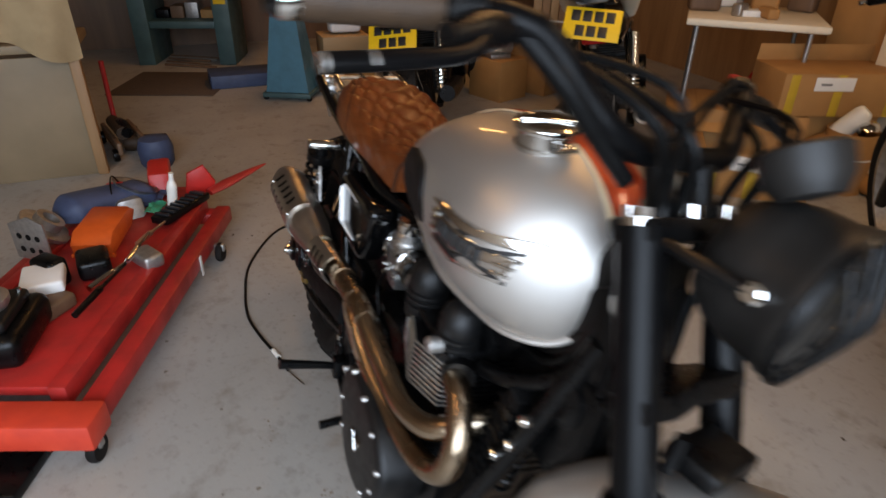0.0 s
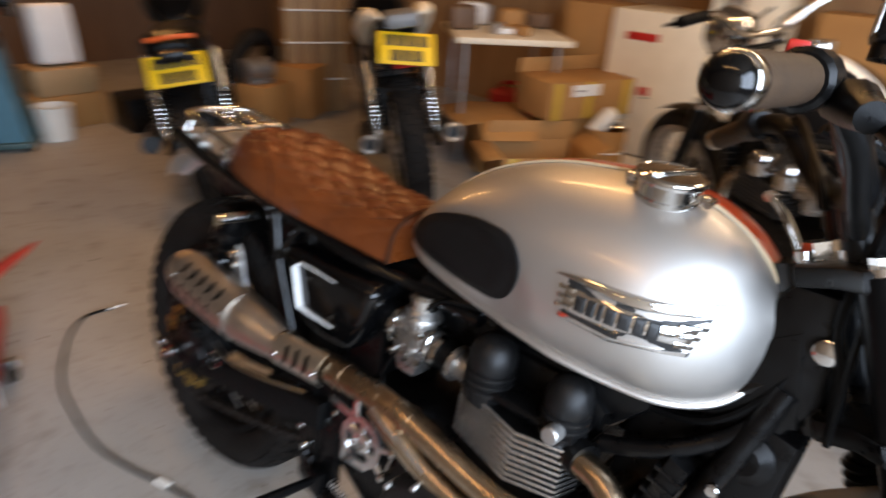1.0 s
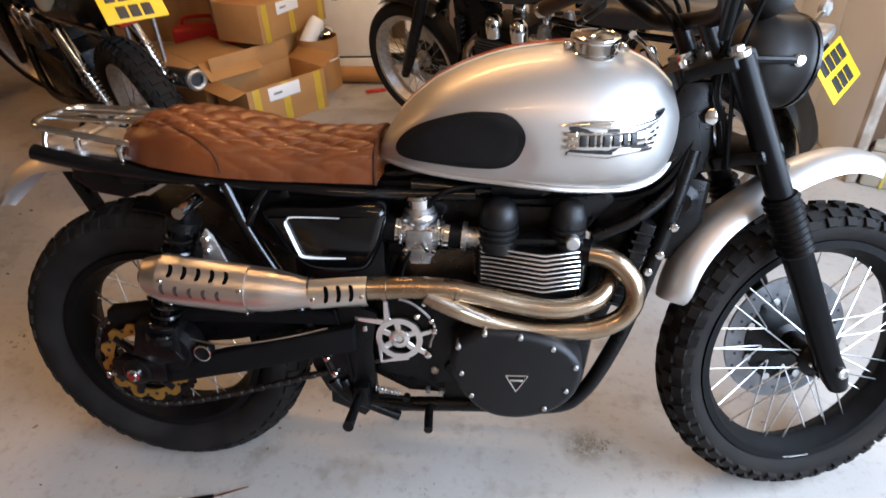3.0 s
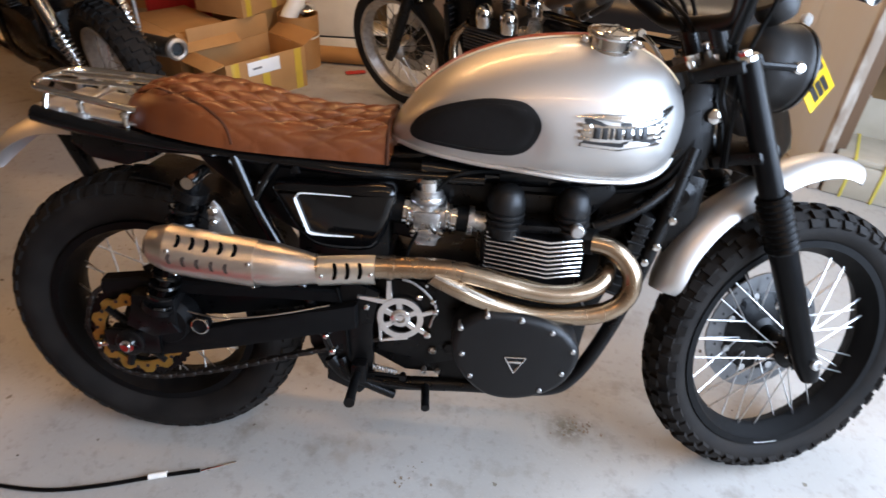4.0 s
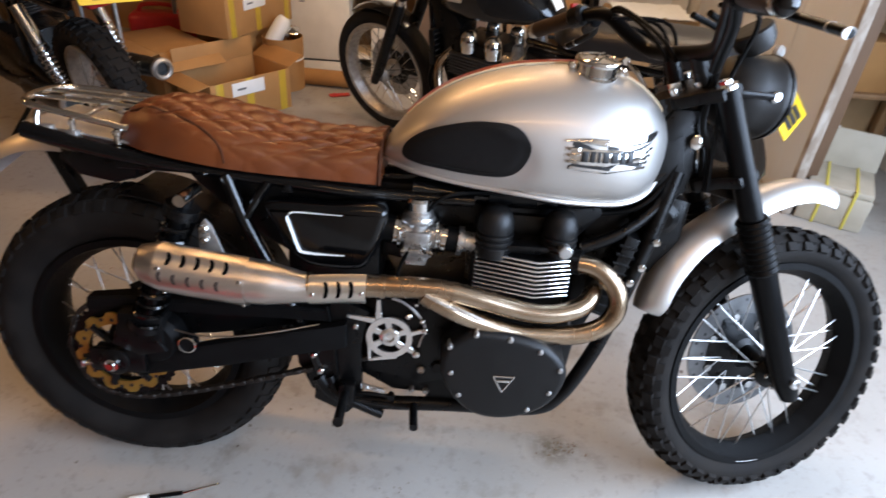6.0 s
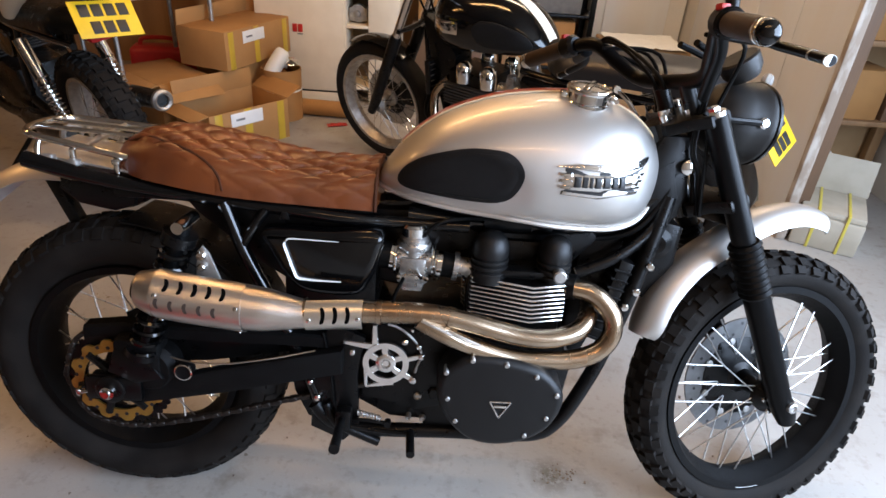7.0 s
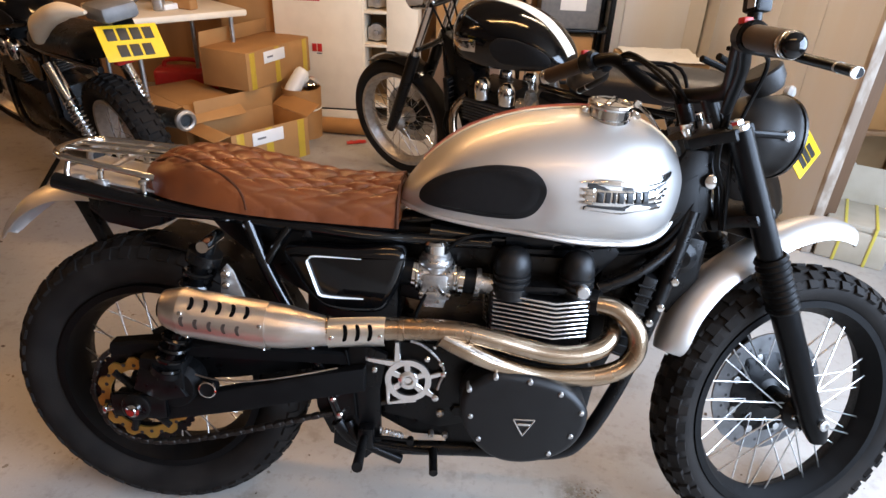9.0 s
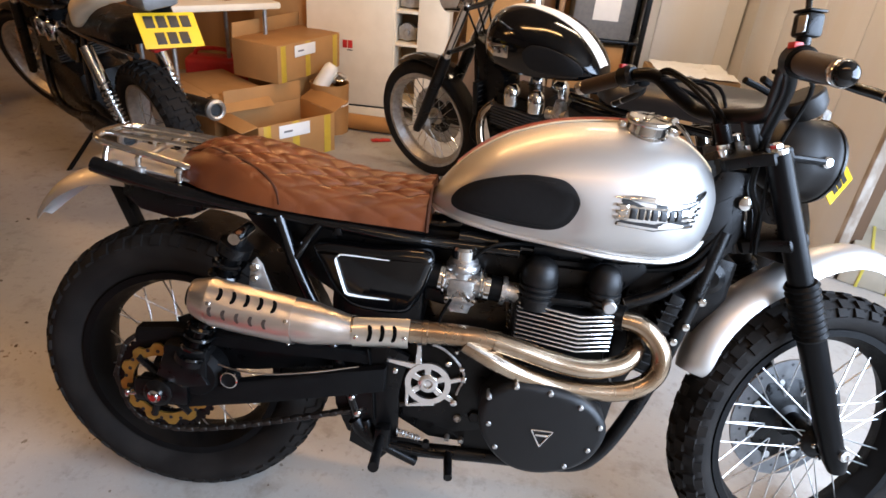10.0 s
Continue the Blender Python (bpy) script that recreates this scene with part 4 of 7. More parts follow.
def slot_patch(path, x, r, a0, a1, wide, bow):
    """A thin dark slot with rounded ends, bowed along a shield round a pipe."""
    rows = []
    for k in range(13):
        f = k / 12
        half = wide / 2 * min(1.0, math.sqrt(max(0.0, 1 - (abs(2 * f - 1) * 1.0) ** 6)) + 0.12)
        b = radians(a0 + (a1 - a0) * f)
        row = []
        for e in (-1, -0.4, 0.4, 1):
            c = along(path, x + bow * math.sin(math.pi * f) + e * half)
            row.append(c + Vector((0, -r * math.cos(b), r * math.sin(b))))
        rows.append(row)
    return strip(rows, 0.0006)


shield = part("heat_shield", wrap(0.162, 0.322, 0.0492, -78, 92, MUF, 14, 14), STEEL, muffler, "slotted stainless heat shield")
for _k in range(5):
    _x = 0.184 + 0.0255 * _k
    part("slot", slot_patch(MUF, _x, 0.0498, 31, 62, 0.0078, 0.004), SLOT, shield, "dark slot")
    part("slot", slot_patch(MUF, _x - 0.010, 0.0498, -9, 15, 0.0065, -0.003), SLOTLOW, shield, "brown patch for the shadow in the lower slot")
for _x, _a in ((0.169, 20), (0.314, 20), (0.169, -60), (0.314, -60)):
    _c = along(MUF, _x)
    part("shield_screw", moved(lathe([(0.0045, -0.0485), (0.004, -0.0515), (0, -0.052)], n=10), Matrix.Translation(_c) @ pose(0, 0, 0, -_a)), CHROME, shield)
UP = [(0.43, -0.204, 0.556), (0.50, -0.197, 0.560), (0.564, -0.190, 0.562), (0.64, -0.186, 0.563), (0.702, -0.182, 0.560), (0.765, -0.178, 0.546), (0.845, -0.170, 0.523), (0.905, -0.166, 0.514), (0.955, -0.157, 0.517), (0.998, -0.14, 0.531), (1.02, -0.10, 0.554), (1.028, 0.0, 0.572), (1.01, 0.055, 0.60), (0.97, 0.065, 0.615)]
part("exhaust_pipe", tube(UP, [0.026, 0.025, 0.023, 0.022] + [0.0205] * 10, 20), PIPE, bike, "golden heat-tinted exhaust pipe")
DOWN = [(0.66, -0.188, 0.552), (0.71, -0.188, 0.524), (0.771, -0.180, 0.493), (0.853, -0.170, 0.468), (0.93, -0.163, 0.463), (0.993, -0.156, 0.467), (1.040, -0.148, 0.485), (1.063, -0.142, 0.518), (1.062, -0.136, 0.556), (1.040, -0.128, 0.588), (1.008, -0.12, 0.607), (0.96, -0.11, 0.611)]
part("exhaust_pipe", tube(DOWN, 0.0205, 20), PIPE, bike, "golden heat-tinted exhaust pipe")
PSH = [(0.43, -0.204, 0.556), (0.50, -0.197, 0.560), (0.57, -0.190, 0.562)]
shield2 = part("pipe_shield", wrap(0.438, 0.548, 0.0345, -58, 70, PSH, 14, 12), STEELBRIGHT, bike, "slotted stainless pipe shield")
for _k in range(3):
    part("slot", slot_patch(PSH, 0.470 + 0.024 * _k, 0.0351, -16, 42, 0.008, 0.004), SLOT, shield2, "dark slot")
for _x in (0.446, 0.540):
    _c = along(PSH, _x)
    part("shield_screw", lathe([(0.005, _c.y - 0.0335), (0.004, _c.y - 0.037), (0, _c.y - 0.0375)], (_c.x, 0, _c.z), n=10), CHROME, shield2)
for _x, _r in ((0.430, 0.0300), (0.572, 0.0250), (0.652, 0.0228), (0.715, 0.0228)):
    _c, _d = along(UP, _x), along(UP, _x + 0.012)
    part("pipe_clamp", tube([_c, _c.lerp(_d, 0.1), _c.lerp(_d, 0.9), _d], [_r - 0.003, _r, _r, _r - 0.003], 20, smooth=False), PIPE, bike)
for _c in ((0.70, -0.207, 0.542), (0.755, -0.205, 0.522)):
    part("spring_hook", tube([(_c[0] - 0.035, _c[1], _c[2] + 0.016), (_c[0] - 0.01, _c[1] - 0.003, _c[2] + 0.006), (_c[0] + 0.03, _c[1], _c[2] - 0.012)], 0.003, 8), STEEL, bike)
part("muffler_bracket", prism([(0.208, 0.595), (0.262, 0.595), (0.238, 0.66), (0.226, 0.674), (0.214, 0.66)], -0.178, -0.172, 0.002), ALU, bike)
bolt(0.224, -0.178, 0.655, 0.010)
bolt(0.223, -0.178, 0.630, 0.008)

# engine
engine = part("engine", join(prism([(0.50, 0.31), (0.60, 0.255), (0.93, 0.245), (0.985, 0.30), (1.0, 0.42), (0.965, 0.51), (0.74, 0.535), (0.56, 0.515), (0.49, 0.44)], -0.115, 0.115, 0.02),
                             prism([(0.752, 0.49), (0.957, 0.49), (0.957, 0.64), (0.752, 0.64)], -0.108, 0.108, 0.01)), SATIN, bike, "black twin-cylinder engine")
# stacked cooling fins, pointed outwards in plan
for _k in range(9):
    _z = 0.541 + 0.0098 * _k
    _o = [(0.746, -0.07), (0.763, -0.112), (0.887, -0.148), (0.957, -0.124), (0.968, -0.08), (0.968, 0.122), (0.887, 0.148), (0.763, 0.112), (0.746, 0.07)]
    _f = prism(_o, -0.0022, 0.0022, 0.0008, Matrix(((1, 0, 0, 0), (0, 0, 1, 0), (0, 1, 0, _z), (0, 0, 0, 1))), seg=1)
    fin = part("cooling_fin", _f, SATIN, engine, "black cooling fin with a bright machined edge")
    part("fin_edge", tube([(x, y * 1.008, _z) for x, y in _o[:5]], 0.0026, 8, smooth=False), FIN, fin, "bright machined edge")
    part("fin_edge", tube([(x, y * 1.008, _z) for x, y in _o[5:]], 0.0026, 8, smooth=False), FIN, fin, "bright machined edge")
part("cylinder_head", prism([(0.755, 0.63), (0.97, 0.63), (0.975, 0.665), (0.94, 0.69), (0.79, 0.69), (0.755, 0.665)], -0.062, 0.062, 0.012), SATIN, engine)
for _x, _r in ((0.797, 0.0385), (0.931, 0.0355)):
    for _s in (-1, 1):
        _prof = [(_r - 0.002, 0.611)]
        for _k in range(3):
            _z = 0.628 + 0.013 * _k
            _prof += [(_r - 0.001, _z), (_r + 0.001, _z + 0.003), (_r + 0.001, _z + 0.008), (_r - 0.003, _z + 0.010)]
        _prof += [(_r, 0.670), (_r - 0.0005, 0.687), (_r - 0.006, 0.705), (_r - 0.016, 0.715), (_r - 0.028, 0.7195), (0, 0.72)]
        part("head_dome", lathe(_prof, (_x, _s * 0.098, 0), "z", 32), DOME, engine, "matt black domed head cover")
part("head_band", box(0.765, 0.962, -0.125, 0.125, 0.628, 0.645, 0.006), SATIN, engine)
part("head_plug", lathe([(0.0135, -0.13), (0.0135, -0.150), (0.011, -0.153), (0, -0.1535)], (0.938, 0, 0.647), n=20), ALU, engine)
for _s in (-1, 1):
    part("exhaust_flange", tube([(0.955, _s * 0.10 if _s < 0 else 0.065, 0.611), (0.982, _s * 0.112 if _s < 0 else 0.065, 0.612)], 0.027, 18, smooth=False), SATIN, engine)
COVER = [(0.706, 0.42), (0.73, 0.457), (0.775, 0.482), (0.849, 0.477), (0.918, 0.457), (0.963, 0.415), (0.970, 0.375), (0.949, 0.322), (0.905, 0.286), (0.845, 0.268), (0.788, 0.274), (0.742, 0.308), (0.709, 0.365)]
clutch = part("clutch_cover", prism(COVER, -0.115, -0.206, 0.016, None, 5, 5), DOME, engine, "matt black round clutch cover")
for _x, _z in ((0.722, 0.443), (0.774, 0.475), (0.844, 0.469), (0.908, 0.446), (0.954, 0.405), (0.938, 0.348), (0.897, 0.302), (0.748, 0.327), (0.728, 0.381)):
    part("cover_bolt", lathe([(0.0056, -0.18), (0.0056, -0.2080), (0.0040, -0.210), (0, -0.210)], (_x, 0, _z), n=12), ALU, clutch)
_tri = [(0.817, 0.381), (0.861, 0.382), (0.838, 0.343)]
for _k in range(3):
    _a, _b = _tri[_k], _tri[(_k + 1) % 3]
    part("emblem", bar((_a[0], -0.207, _a[1]), (_b[0], -0.207, _b[1]), 0.0020, 8), CHROME, clutch, "small chrome triangle emblem")
part("emblem_bar", box(0.826, 0.852, -0.2085, -0.206, 0.367, 0.373, 0.001), CHROME, clutch)
# gearbox side with the bright spoked cover
part("sprocket_housing", prism([(0.535, 0.32), (0.66, 0.29), (0.735, 0.31), (0.735, 0.45), (0.68, 0.50), (0.56, 0.50)], -0.112, -0.126, 0.006), SATIN, engine)
spk = part("spoked_cover", wave_disc(0.037, 0.050, 1, -0.134, 0.0, 96, 0.007), FIN, engine, "bright aluminium spoked sprocket cover")
spk.matrix_local = pose(0.591, 0, 0.414)
part("cover_hub", lathe([(0.022, -0.128), (0.022, -0.140), (0.019, -0.142), (0.011, -0.142), (0.011, -0.134), (0.008, -0.134), (0.007, -0.139), (0.0, -0.139)], n=28), FIN, spk)


def flat_arm(p, q, w0, w1, y0=-0.131, y1=-0.139):
    """A flat milled arm from p to q, in (x, z), w0 and w1 wide at its ends."""
    d = (Vector(q) - Vector(p)).normalized()
    n = Vector((-d.y, d.x))
    a, b = Vector(p), Vector(q)
    return prism([tuple(a - n * w0 / 2), tuple(b - n * w1 / 2), tuple(b + n * w1 / 2), tuple(a + n * w0 / 2)], y0, y1, 0.0015, seg=1)


for _deg in (25, 95, 155, 215, 320):
    _a = radians(_deg)
    part("cover_spoke", flat_arm((0.017 * math.cos(_a), 0.017 * math.sin(_a)), (0.041 * math.cos(_a), 0.041 * math.sin(_a)), 0.013, 0.016), FIN, spk)
for _p, _q, _w, _v in (((-0.024, 0.034), (-0.026, 0.090), 0.016, 0.010), ((-0.020, 0.036), (-0.094, 0.045), 0.016, 0.009), ((0.043, 0.010), (0.076, 0.022), 0.012, 0.010), ((0.038, -0.025), (0.060, -0.038), 0.014, 0.012), ((-0.044, -0.016), (-0.043, -0.062), 0.010, 0.006), ((-0.045, -0.062), (0.018, -0.046), 0.006, 0.016)):
    part("cover_arm", flat_arm(_p, _q, _w, _v), FIN, spk)
part("chain_guard_edge", tube([(0.002, -0.132, 0.092), (0.022, -0.132, 0.086), (0.046, -0.132, 0.070), (0.069, -0.132, 0.044), (0.076, -0.132, 0.020), (0.068, -0.132, -0.004), (0.064, -0.132, -0.022)], 0.0030, 8), ALU, spk, "thin bright guard edge")
for _x, _z, _r in ((0.040, 0.055, 0.0065), (0.055, 0.086, 0.005), (0.070, 0.046, 0.006), (0.076, 0.022, 0.007), (0.060, -0.038, 0.008), (-0.074, 0.022, 0.007)):
    part("cover_bolt", lathe([(_r, -0.125), (_r, -0.142), (_r * 0.6, -0.144), (0, -0.144)], (_x, 0, _z), n=12), CHROME, spk)
part("lower_crankcase", prism([(0.622, 0.335), (0.640, 0.295), (0.672, 0.262), (0.690, 0.228), (0.80, 0.228), (0.80, 0.335)], -0.122, -0.04, 0.008), SATIN, engine)
part("gearbox_plug", lathe([(0.015, -0.11), (0.015, -0.131), (0.012, -0.134), (0, -0.134)], (0.700, 0, 0.340), n=6), SATIN, engine)
for _x, _z, _r in ((0.663, 0.329, 0.009), (0.645, 0.271, 0.006), (0.677, 0.272, 0.007), (0.492, 0.409, 0.012), (0.465, 0.364, 0.007), (0.517, 0.436, 0.006)):
    part("case_bolt", lathe([(_r, -0.11), (_r, -0.13), (_r * 0.7, -0.133), (_r * 0.6, -0.13), (0, -0.13)], (_x, 0, _z), n=16), ALU, engine)

# dark parts between engine, tank and neck
part("airbox", prism([(0.50, 0.735), (0.50, 0.58), (0.60, 0.56), (0.75, 0.60), (0.98, 0.64), (1.03, 0.70), (1.0, 0.74), (0.75, 0.742)], -0.05, 0.05, 0.012), SATIN, bike, "black airbox under the tank")
for _y in (-0.055, 0.055):
    part("ignition_coil", join(bar((0.78, _y, 0.725), (0.88, _y, 0.727), 0.020, 16), bar((0.88, _y, 0.727), (0.925, _y, 0.715), 0.008, 10)), SATIN, bike)
cooler = part("oil_cooler", prism([(1.03, 0.48), (1.06, 0.47), (1.105, 0.66), (1.075, 0.67)], -0.085, 0.085, 0.006), SATIN, bike, "black oil cooler")
for _k in range(9):
    _dx, _dz = 0.0045 * _k, 0.02 * _k
    part("cooler_fin", prism([(1.026 + _dx, 0.485 + _dz), (1.064 + _dx, 0.475 + _dz), (1.065 + _dx, 0.48 + _dz), (1.027 + _dx, 0.49 + _dz)], -0.088, 0.088, 0.001, seg=1), SATIN, cooler)
part("engine_shroud", prism([(0.975, 0.33), (1.02, 0.38), (1.075, 0.53), (1.12, 0.68), (1.15, 0.80), (1.08, 0.80), (1.0, 0.70), (0.985, 0.52)], -0.03, 0.03, 0.008), SATIN, bike, "black shroud behind the downtubes")
part("horn", join(lathe([(0.0, -0.055), (0.02, -0.06), (0.036, -0.052), (0.036, -0.035), (0, -0.03)], (1.15, 0, 0.70), n=24)), SATIN, bike)
for _k, (_dy, _dz) in enumerate(((-0.042, 0.0), (-0.035, 0.02), (0.04, 0.01))):
    part("wiring_loom", tube([(0.93 + 0.02 * _k, _dy * 0.9, 0.70 + _dz * 0.3), (1.03, _dy, 0.70 + _dz * 0.6), (1.10, _dy - 0.006, 0.725 + _dz), (1.15, _dy, 0.79 + _dz), (1.175, _dy * 0.8, 0.88 + _dz * 0.5)], 0.006 + 0.001 * (_k % 3), 8), HOSE, bike)
regulator = part("regulator", prism([(1.105, 0.58), (1.15, 0.572), (1.195, 0.655), (1.20, 0.74), (1.15, 0.75)], -0.045, 0.045, 0.006), SATIN, bike, "black finned regulator in front of the downtubes")
for _k in range(5):
    part("regulator_fin", prism([(1.115, 0.578), (1.153, 0.566), (1.201, 0.652), (1.206, 0.735), (1.16, 0.75)], -0.040 + 0.018 * _k, -0.036 + 0.018 * _k, 0.001, seg=1), SATIN, regulator)
part("neck_box", prism([(1.09, 0.66), (1.145, 0.67), (1.205, 0.80), (1.185, 0.93), (1.13, 0.93), (1.08, 0.82)], -0.042, 0.042, 0.012), SATIN, bike)

# carburettors
for _s in (-1, 1):
    _y = _s * 0.085
    carb = part("carburettor", join(lathe([(0.020, 0.598), (0.028, 0.602), (0.030, 0.625), (0.026, 0.635), (0.026, 0.655), (0.031, 0.66), (0.031, 0.676), (0.026, 0.682)], (0.64, _y, 0), "z", 24),
                                    bar((0.595, _y, 0.632), (0.69, _y, 0.622), 0.027, 24), box(0.612, 0.668, _y - 0.03, _y + 0.03, 0.60, 0.64, 0.006)), CARB, bike, "cast aluminium carburettor")
    part("float_bowl", join(box(0.608, 0.672, _y - 0.032, _y + 0.032, 0.584, 0.602, 0.005), prism([(0.612, 0.586), (0.668, 0.586), (0.66, 0.562), (0.62, 0.562)], _y - 0.026, _y + 0.026, 0.008)), CARB, carb)
    part("carb_cap", lathe([(0.026, 0.682), (0.027, 0.70), (0.022, 0.706), (0, 0.707)], (0.64, _y, 0), "z", 24), CHROME, carb)
    for _cx in (0.603, 0.682):
        part("clamp_ring", lathe([(0.033, -0.004), (0.0355, -0.002), (0.0355, 0.002), (0.033, 0.004)], (_cx, _y, 0.629), "x", 26, True), CHROME, carb)
    part("diaphragm_cover", lathe([(0.034, 0.655), (0.036, 0.658), (0.036, 0.666), (0.034, 0.669)], (0.64, _y, 0), "z", 26), CARB, carb)
    part("idle_screw", bar((0.648, _y + _s * 0.03, 0.612), (0.66, _y + _s * 0.052, 0.606), 0.004, 8), CHROME, carb)
    part("intake_clamp", bar((0.69, _y, 0.622), (0.70, _y, 0.621), 0.031, 24), CHROME, carb)
    part("intake_clamp", bar((0.592, _y, 0.633), (0.60, _y, 0.632), 0.032, 24), CHROME, carb)
    part("intake_boot", bar((0.70, _y, 0.621), (0.725, _y, 0.618), 0.027, 24), HOSE, carb)
    part("airbox_boot", bar((0.53, _y, 0.64), (0.592, _y, 0.633), 0.030, 24), HOSE, carb)
    part("intake_stub", join(bar((0.725, _y, 0.618), (0.735, _y, 0.617), 0.031, 24), bar((0.735, _y, 0.617), (0.765, _y, 0.614), 0.022, 20)), CARB, carb)
    for _dx, _dz in ((-0.028, 0.645), (0.028, 0.645), (-0.028, 0.598), (0.03, 0.598)):
        part("carb_screw", lathe([(0.005, _y + _s * 0.028), (0.005, _y + _s * 0.036), (0, _y + _s * 0.037)], (0.64 + _dx, 0, _dz), n=8), CHROME, carb)
for _o in [o for o in bike.children if o.name.split(".")[0] == "carburettor"]:
    _o.matrix_local = pose(-0.003, 0, 0.013)
part("throttle_cable", tube([(0.655, -0.1, 0.70), (0.70, -0.1, 0.735), (0.80, -0.07, 0.735), (0.95, -0.05, 0.72)], 0.004, 8), HOSE, bike)
part("fuel_hose", tube([(0.62, -0.115, 0.61), (0.60, -0.12, 0.55), (0.63, -0.12, 0.50)], 0.004, 8), HOSE, bike)

# side panels with a white line
PANEL = [(0.335, 0.705), (0.46, 0.708), (0.57, 0.712), (0.572, 0.66), (0.55, 0.60), (0.52, 0.572), (0.43, 0.572), (0.385, 0.60), (0.35, 0.66)]
for _s in (-1, 1):
    side = part("side_panel", prism(PANEL, _s * 0.09, _s * 0.152, 0.018, None, 4, 4), GLOSS, bike, "gloss black side panel with white outline")
    _y = _s * 0.1535
    part("white_line", tube([(0.388, _y, 0.690), (0.381, _y, 0.683), (0.386, _y, 0.665), (0.402, _y, 0.618), (0.408, _y, 0.610), (0.418, _y, 0.607)], [0.0060, 0.0085, 0.0092, 0.0088, 0.0075, 0.0060], 8, 4, flat=0.2), WHITE, side)
    part("white_line", tube([(0.386, _y, 0.690), (0.40, _y, 0.693), (0.49, _y, 0.692)], [0.0035, 0.003, 0.0012], 8, 4, flat=0.5), WHITE, side)
    part("white_line", tube([(0.41, _y, 0.608), (0.44, _y, 0.606), (0.495, _y, 0.606)], [0.0060, 0.0050, 0.0022], 8, 4, flat=0.4), WHITE, side)
part("battery_box", box(0.36, 0.56, -0.085, 0.085, 0.50, 0.72, 0.01), SATIN, bike)
part("frame_badge", prism([(0.365, 0.722), (0.385, 0.722), (0.38, 0.737), (0.37, 0.737)], -0.125, -0.118, 0.002), SATIN, bike)

# foot controls
part("foot_peg", join(tube([(0.50, -0.15, 0.275), (0.502, -0.20, 0.285), (0.507, -0.29, 0.30)], [0.008, 0.0095, 0.0115], 12), box(0.485, 0.52, -0.165, -0.135, 0.25, 0.30, 0.006)), SATIN, bike, "black rubber foot peg")
part("brake_pedal", join(tube([(0.49, -0.15, 0.255), (0.56, -0.15, 0.248), (0.62, -0.155, 0.248), (0.652, -0.16, 0.252)], 0.0055, 10), tube([(0.652, -0.155, 0.252), (0.658, -0.225, 0.246)], 0.0095, 10, smooth=False)), SATIN, bike)
part("brake_linkage", join(tube([(0.505, -0.142, 0.262), (0.545, -0.145, 0.268), (0.60, -0.142, 0.262)], 0.0045, 8), bar((0.505, -0.150, 0.262), (0.505, -0.134, 0.262), 0.009, 10), bar((0.60, -0.150, 0.262), (0.60, -0.134, 0.262), 0.008, 10)), SATIN, bike)
part("return_spring", coil((0.53, -0.14, 0.285), (0.585, -0.14, 0.272), 0.006, 0.0016, 8), ALU, bike)
part("peg_hanger", tube([(0.46, -0.135, 0.30), (0.48, -0.14, 0.26), (0.52, -0.14, 0.235), (0.58, -0.135, 0.205)], 0.011, 10), SATIN, bike)
part("brake_light_switch", tube([(0.48, -0.142, 0.30), (0.47, -0.142, 0.40), (0.455, -0.14, 0.48)], 0.003, 8), HOSE, bike)
part("side_stand", tube([(0.60, 0.13, 0.19), (0.62, 0.20, 0.08), (0.635, 0.262, -0.040)], 0.011, 10), SATIN, bike)
part("plate_hanger", prism([(-0.185, 0.752), (-0.158, 0.755), (-0.10, 0.62), (-0.082, 0.575), (-0.108, 0.572), (-0.13, 0.625)], -0.012, 0.02, 0.004), SATIN, bike)
part("horn_spring", coil((1.085, -0.06, 0.48), (1.125, -0.055, 0.66), 0.012, 0.004, 9), SATIN, bike)
for _p in ((1.115, -0.085, 0.60), (1.095, -0.09, 0.565), (1.135, -0.085, 0.66)):
    bolt(_p[0], _p[1], _p[2], 0.009)

# ---- front end, turned to the left about the raked steering axis ----
RAKE, STEER = radians(24.5), radians(17)
AX = Vector((1.17, 0, 0.9))
UPA = Vector((-math.sin(RAKE), 0, math.cos(RAKE)))
FWD = Vector((math.cos(RAKE), 0, math.sin(RAKE)))
TURNED = Matrix.Translation(AX) @ Matrix.Rotation(STEER, 4, UPA) @ Matrix.Translation(-AX)


def fk(s, d, y):
    return AX + UPA * s + FWD * d + Vector((0, y, 0))


def at_z(z, d, y):
    return fk((z - AX.z - FWD.z * d) / UPA.z, d, y)


OFF, LEGY = 0.040, 0.095
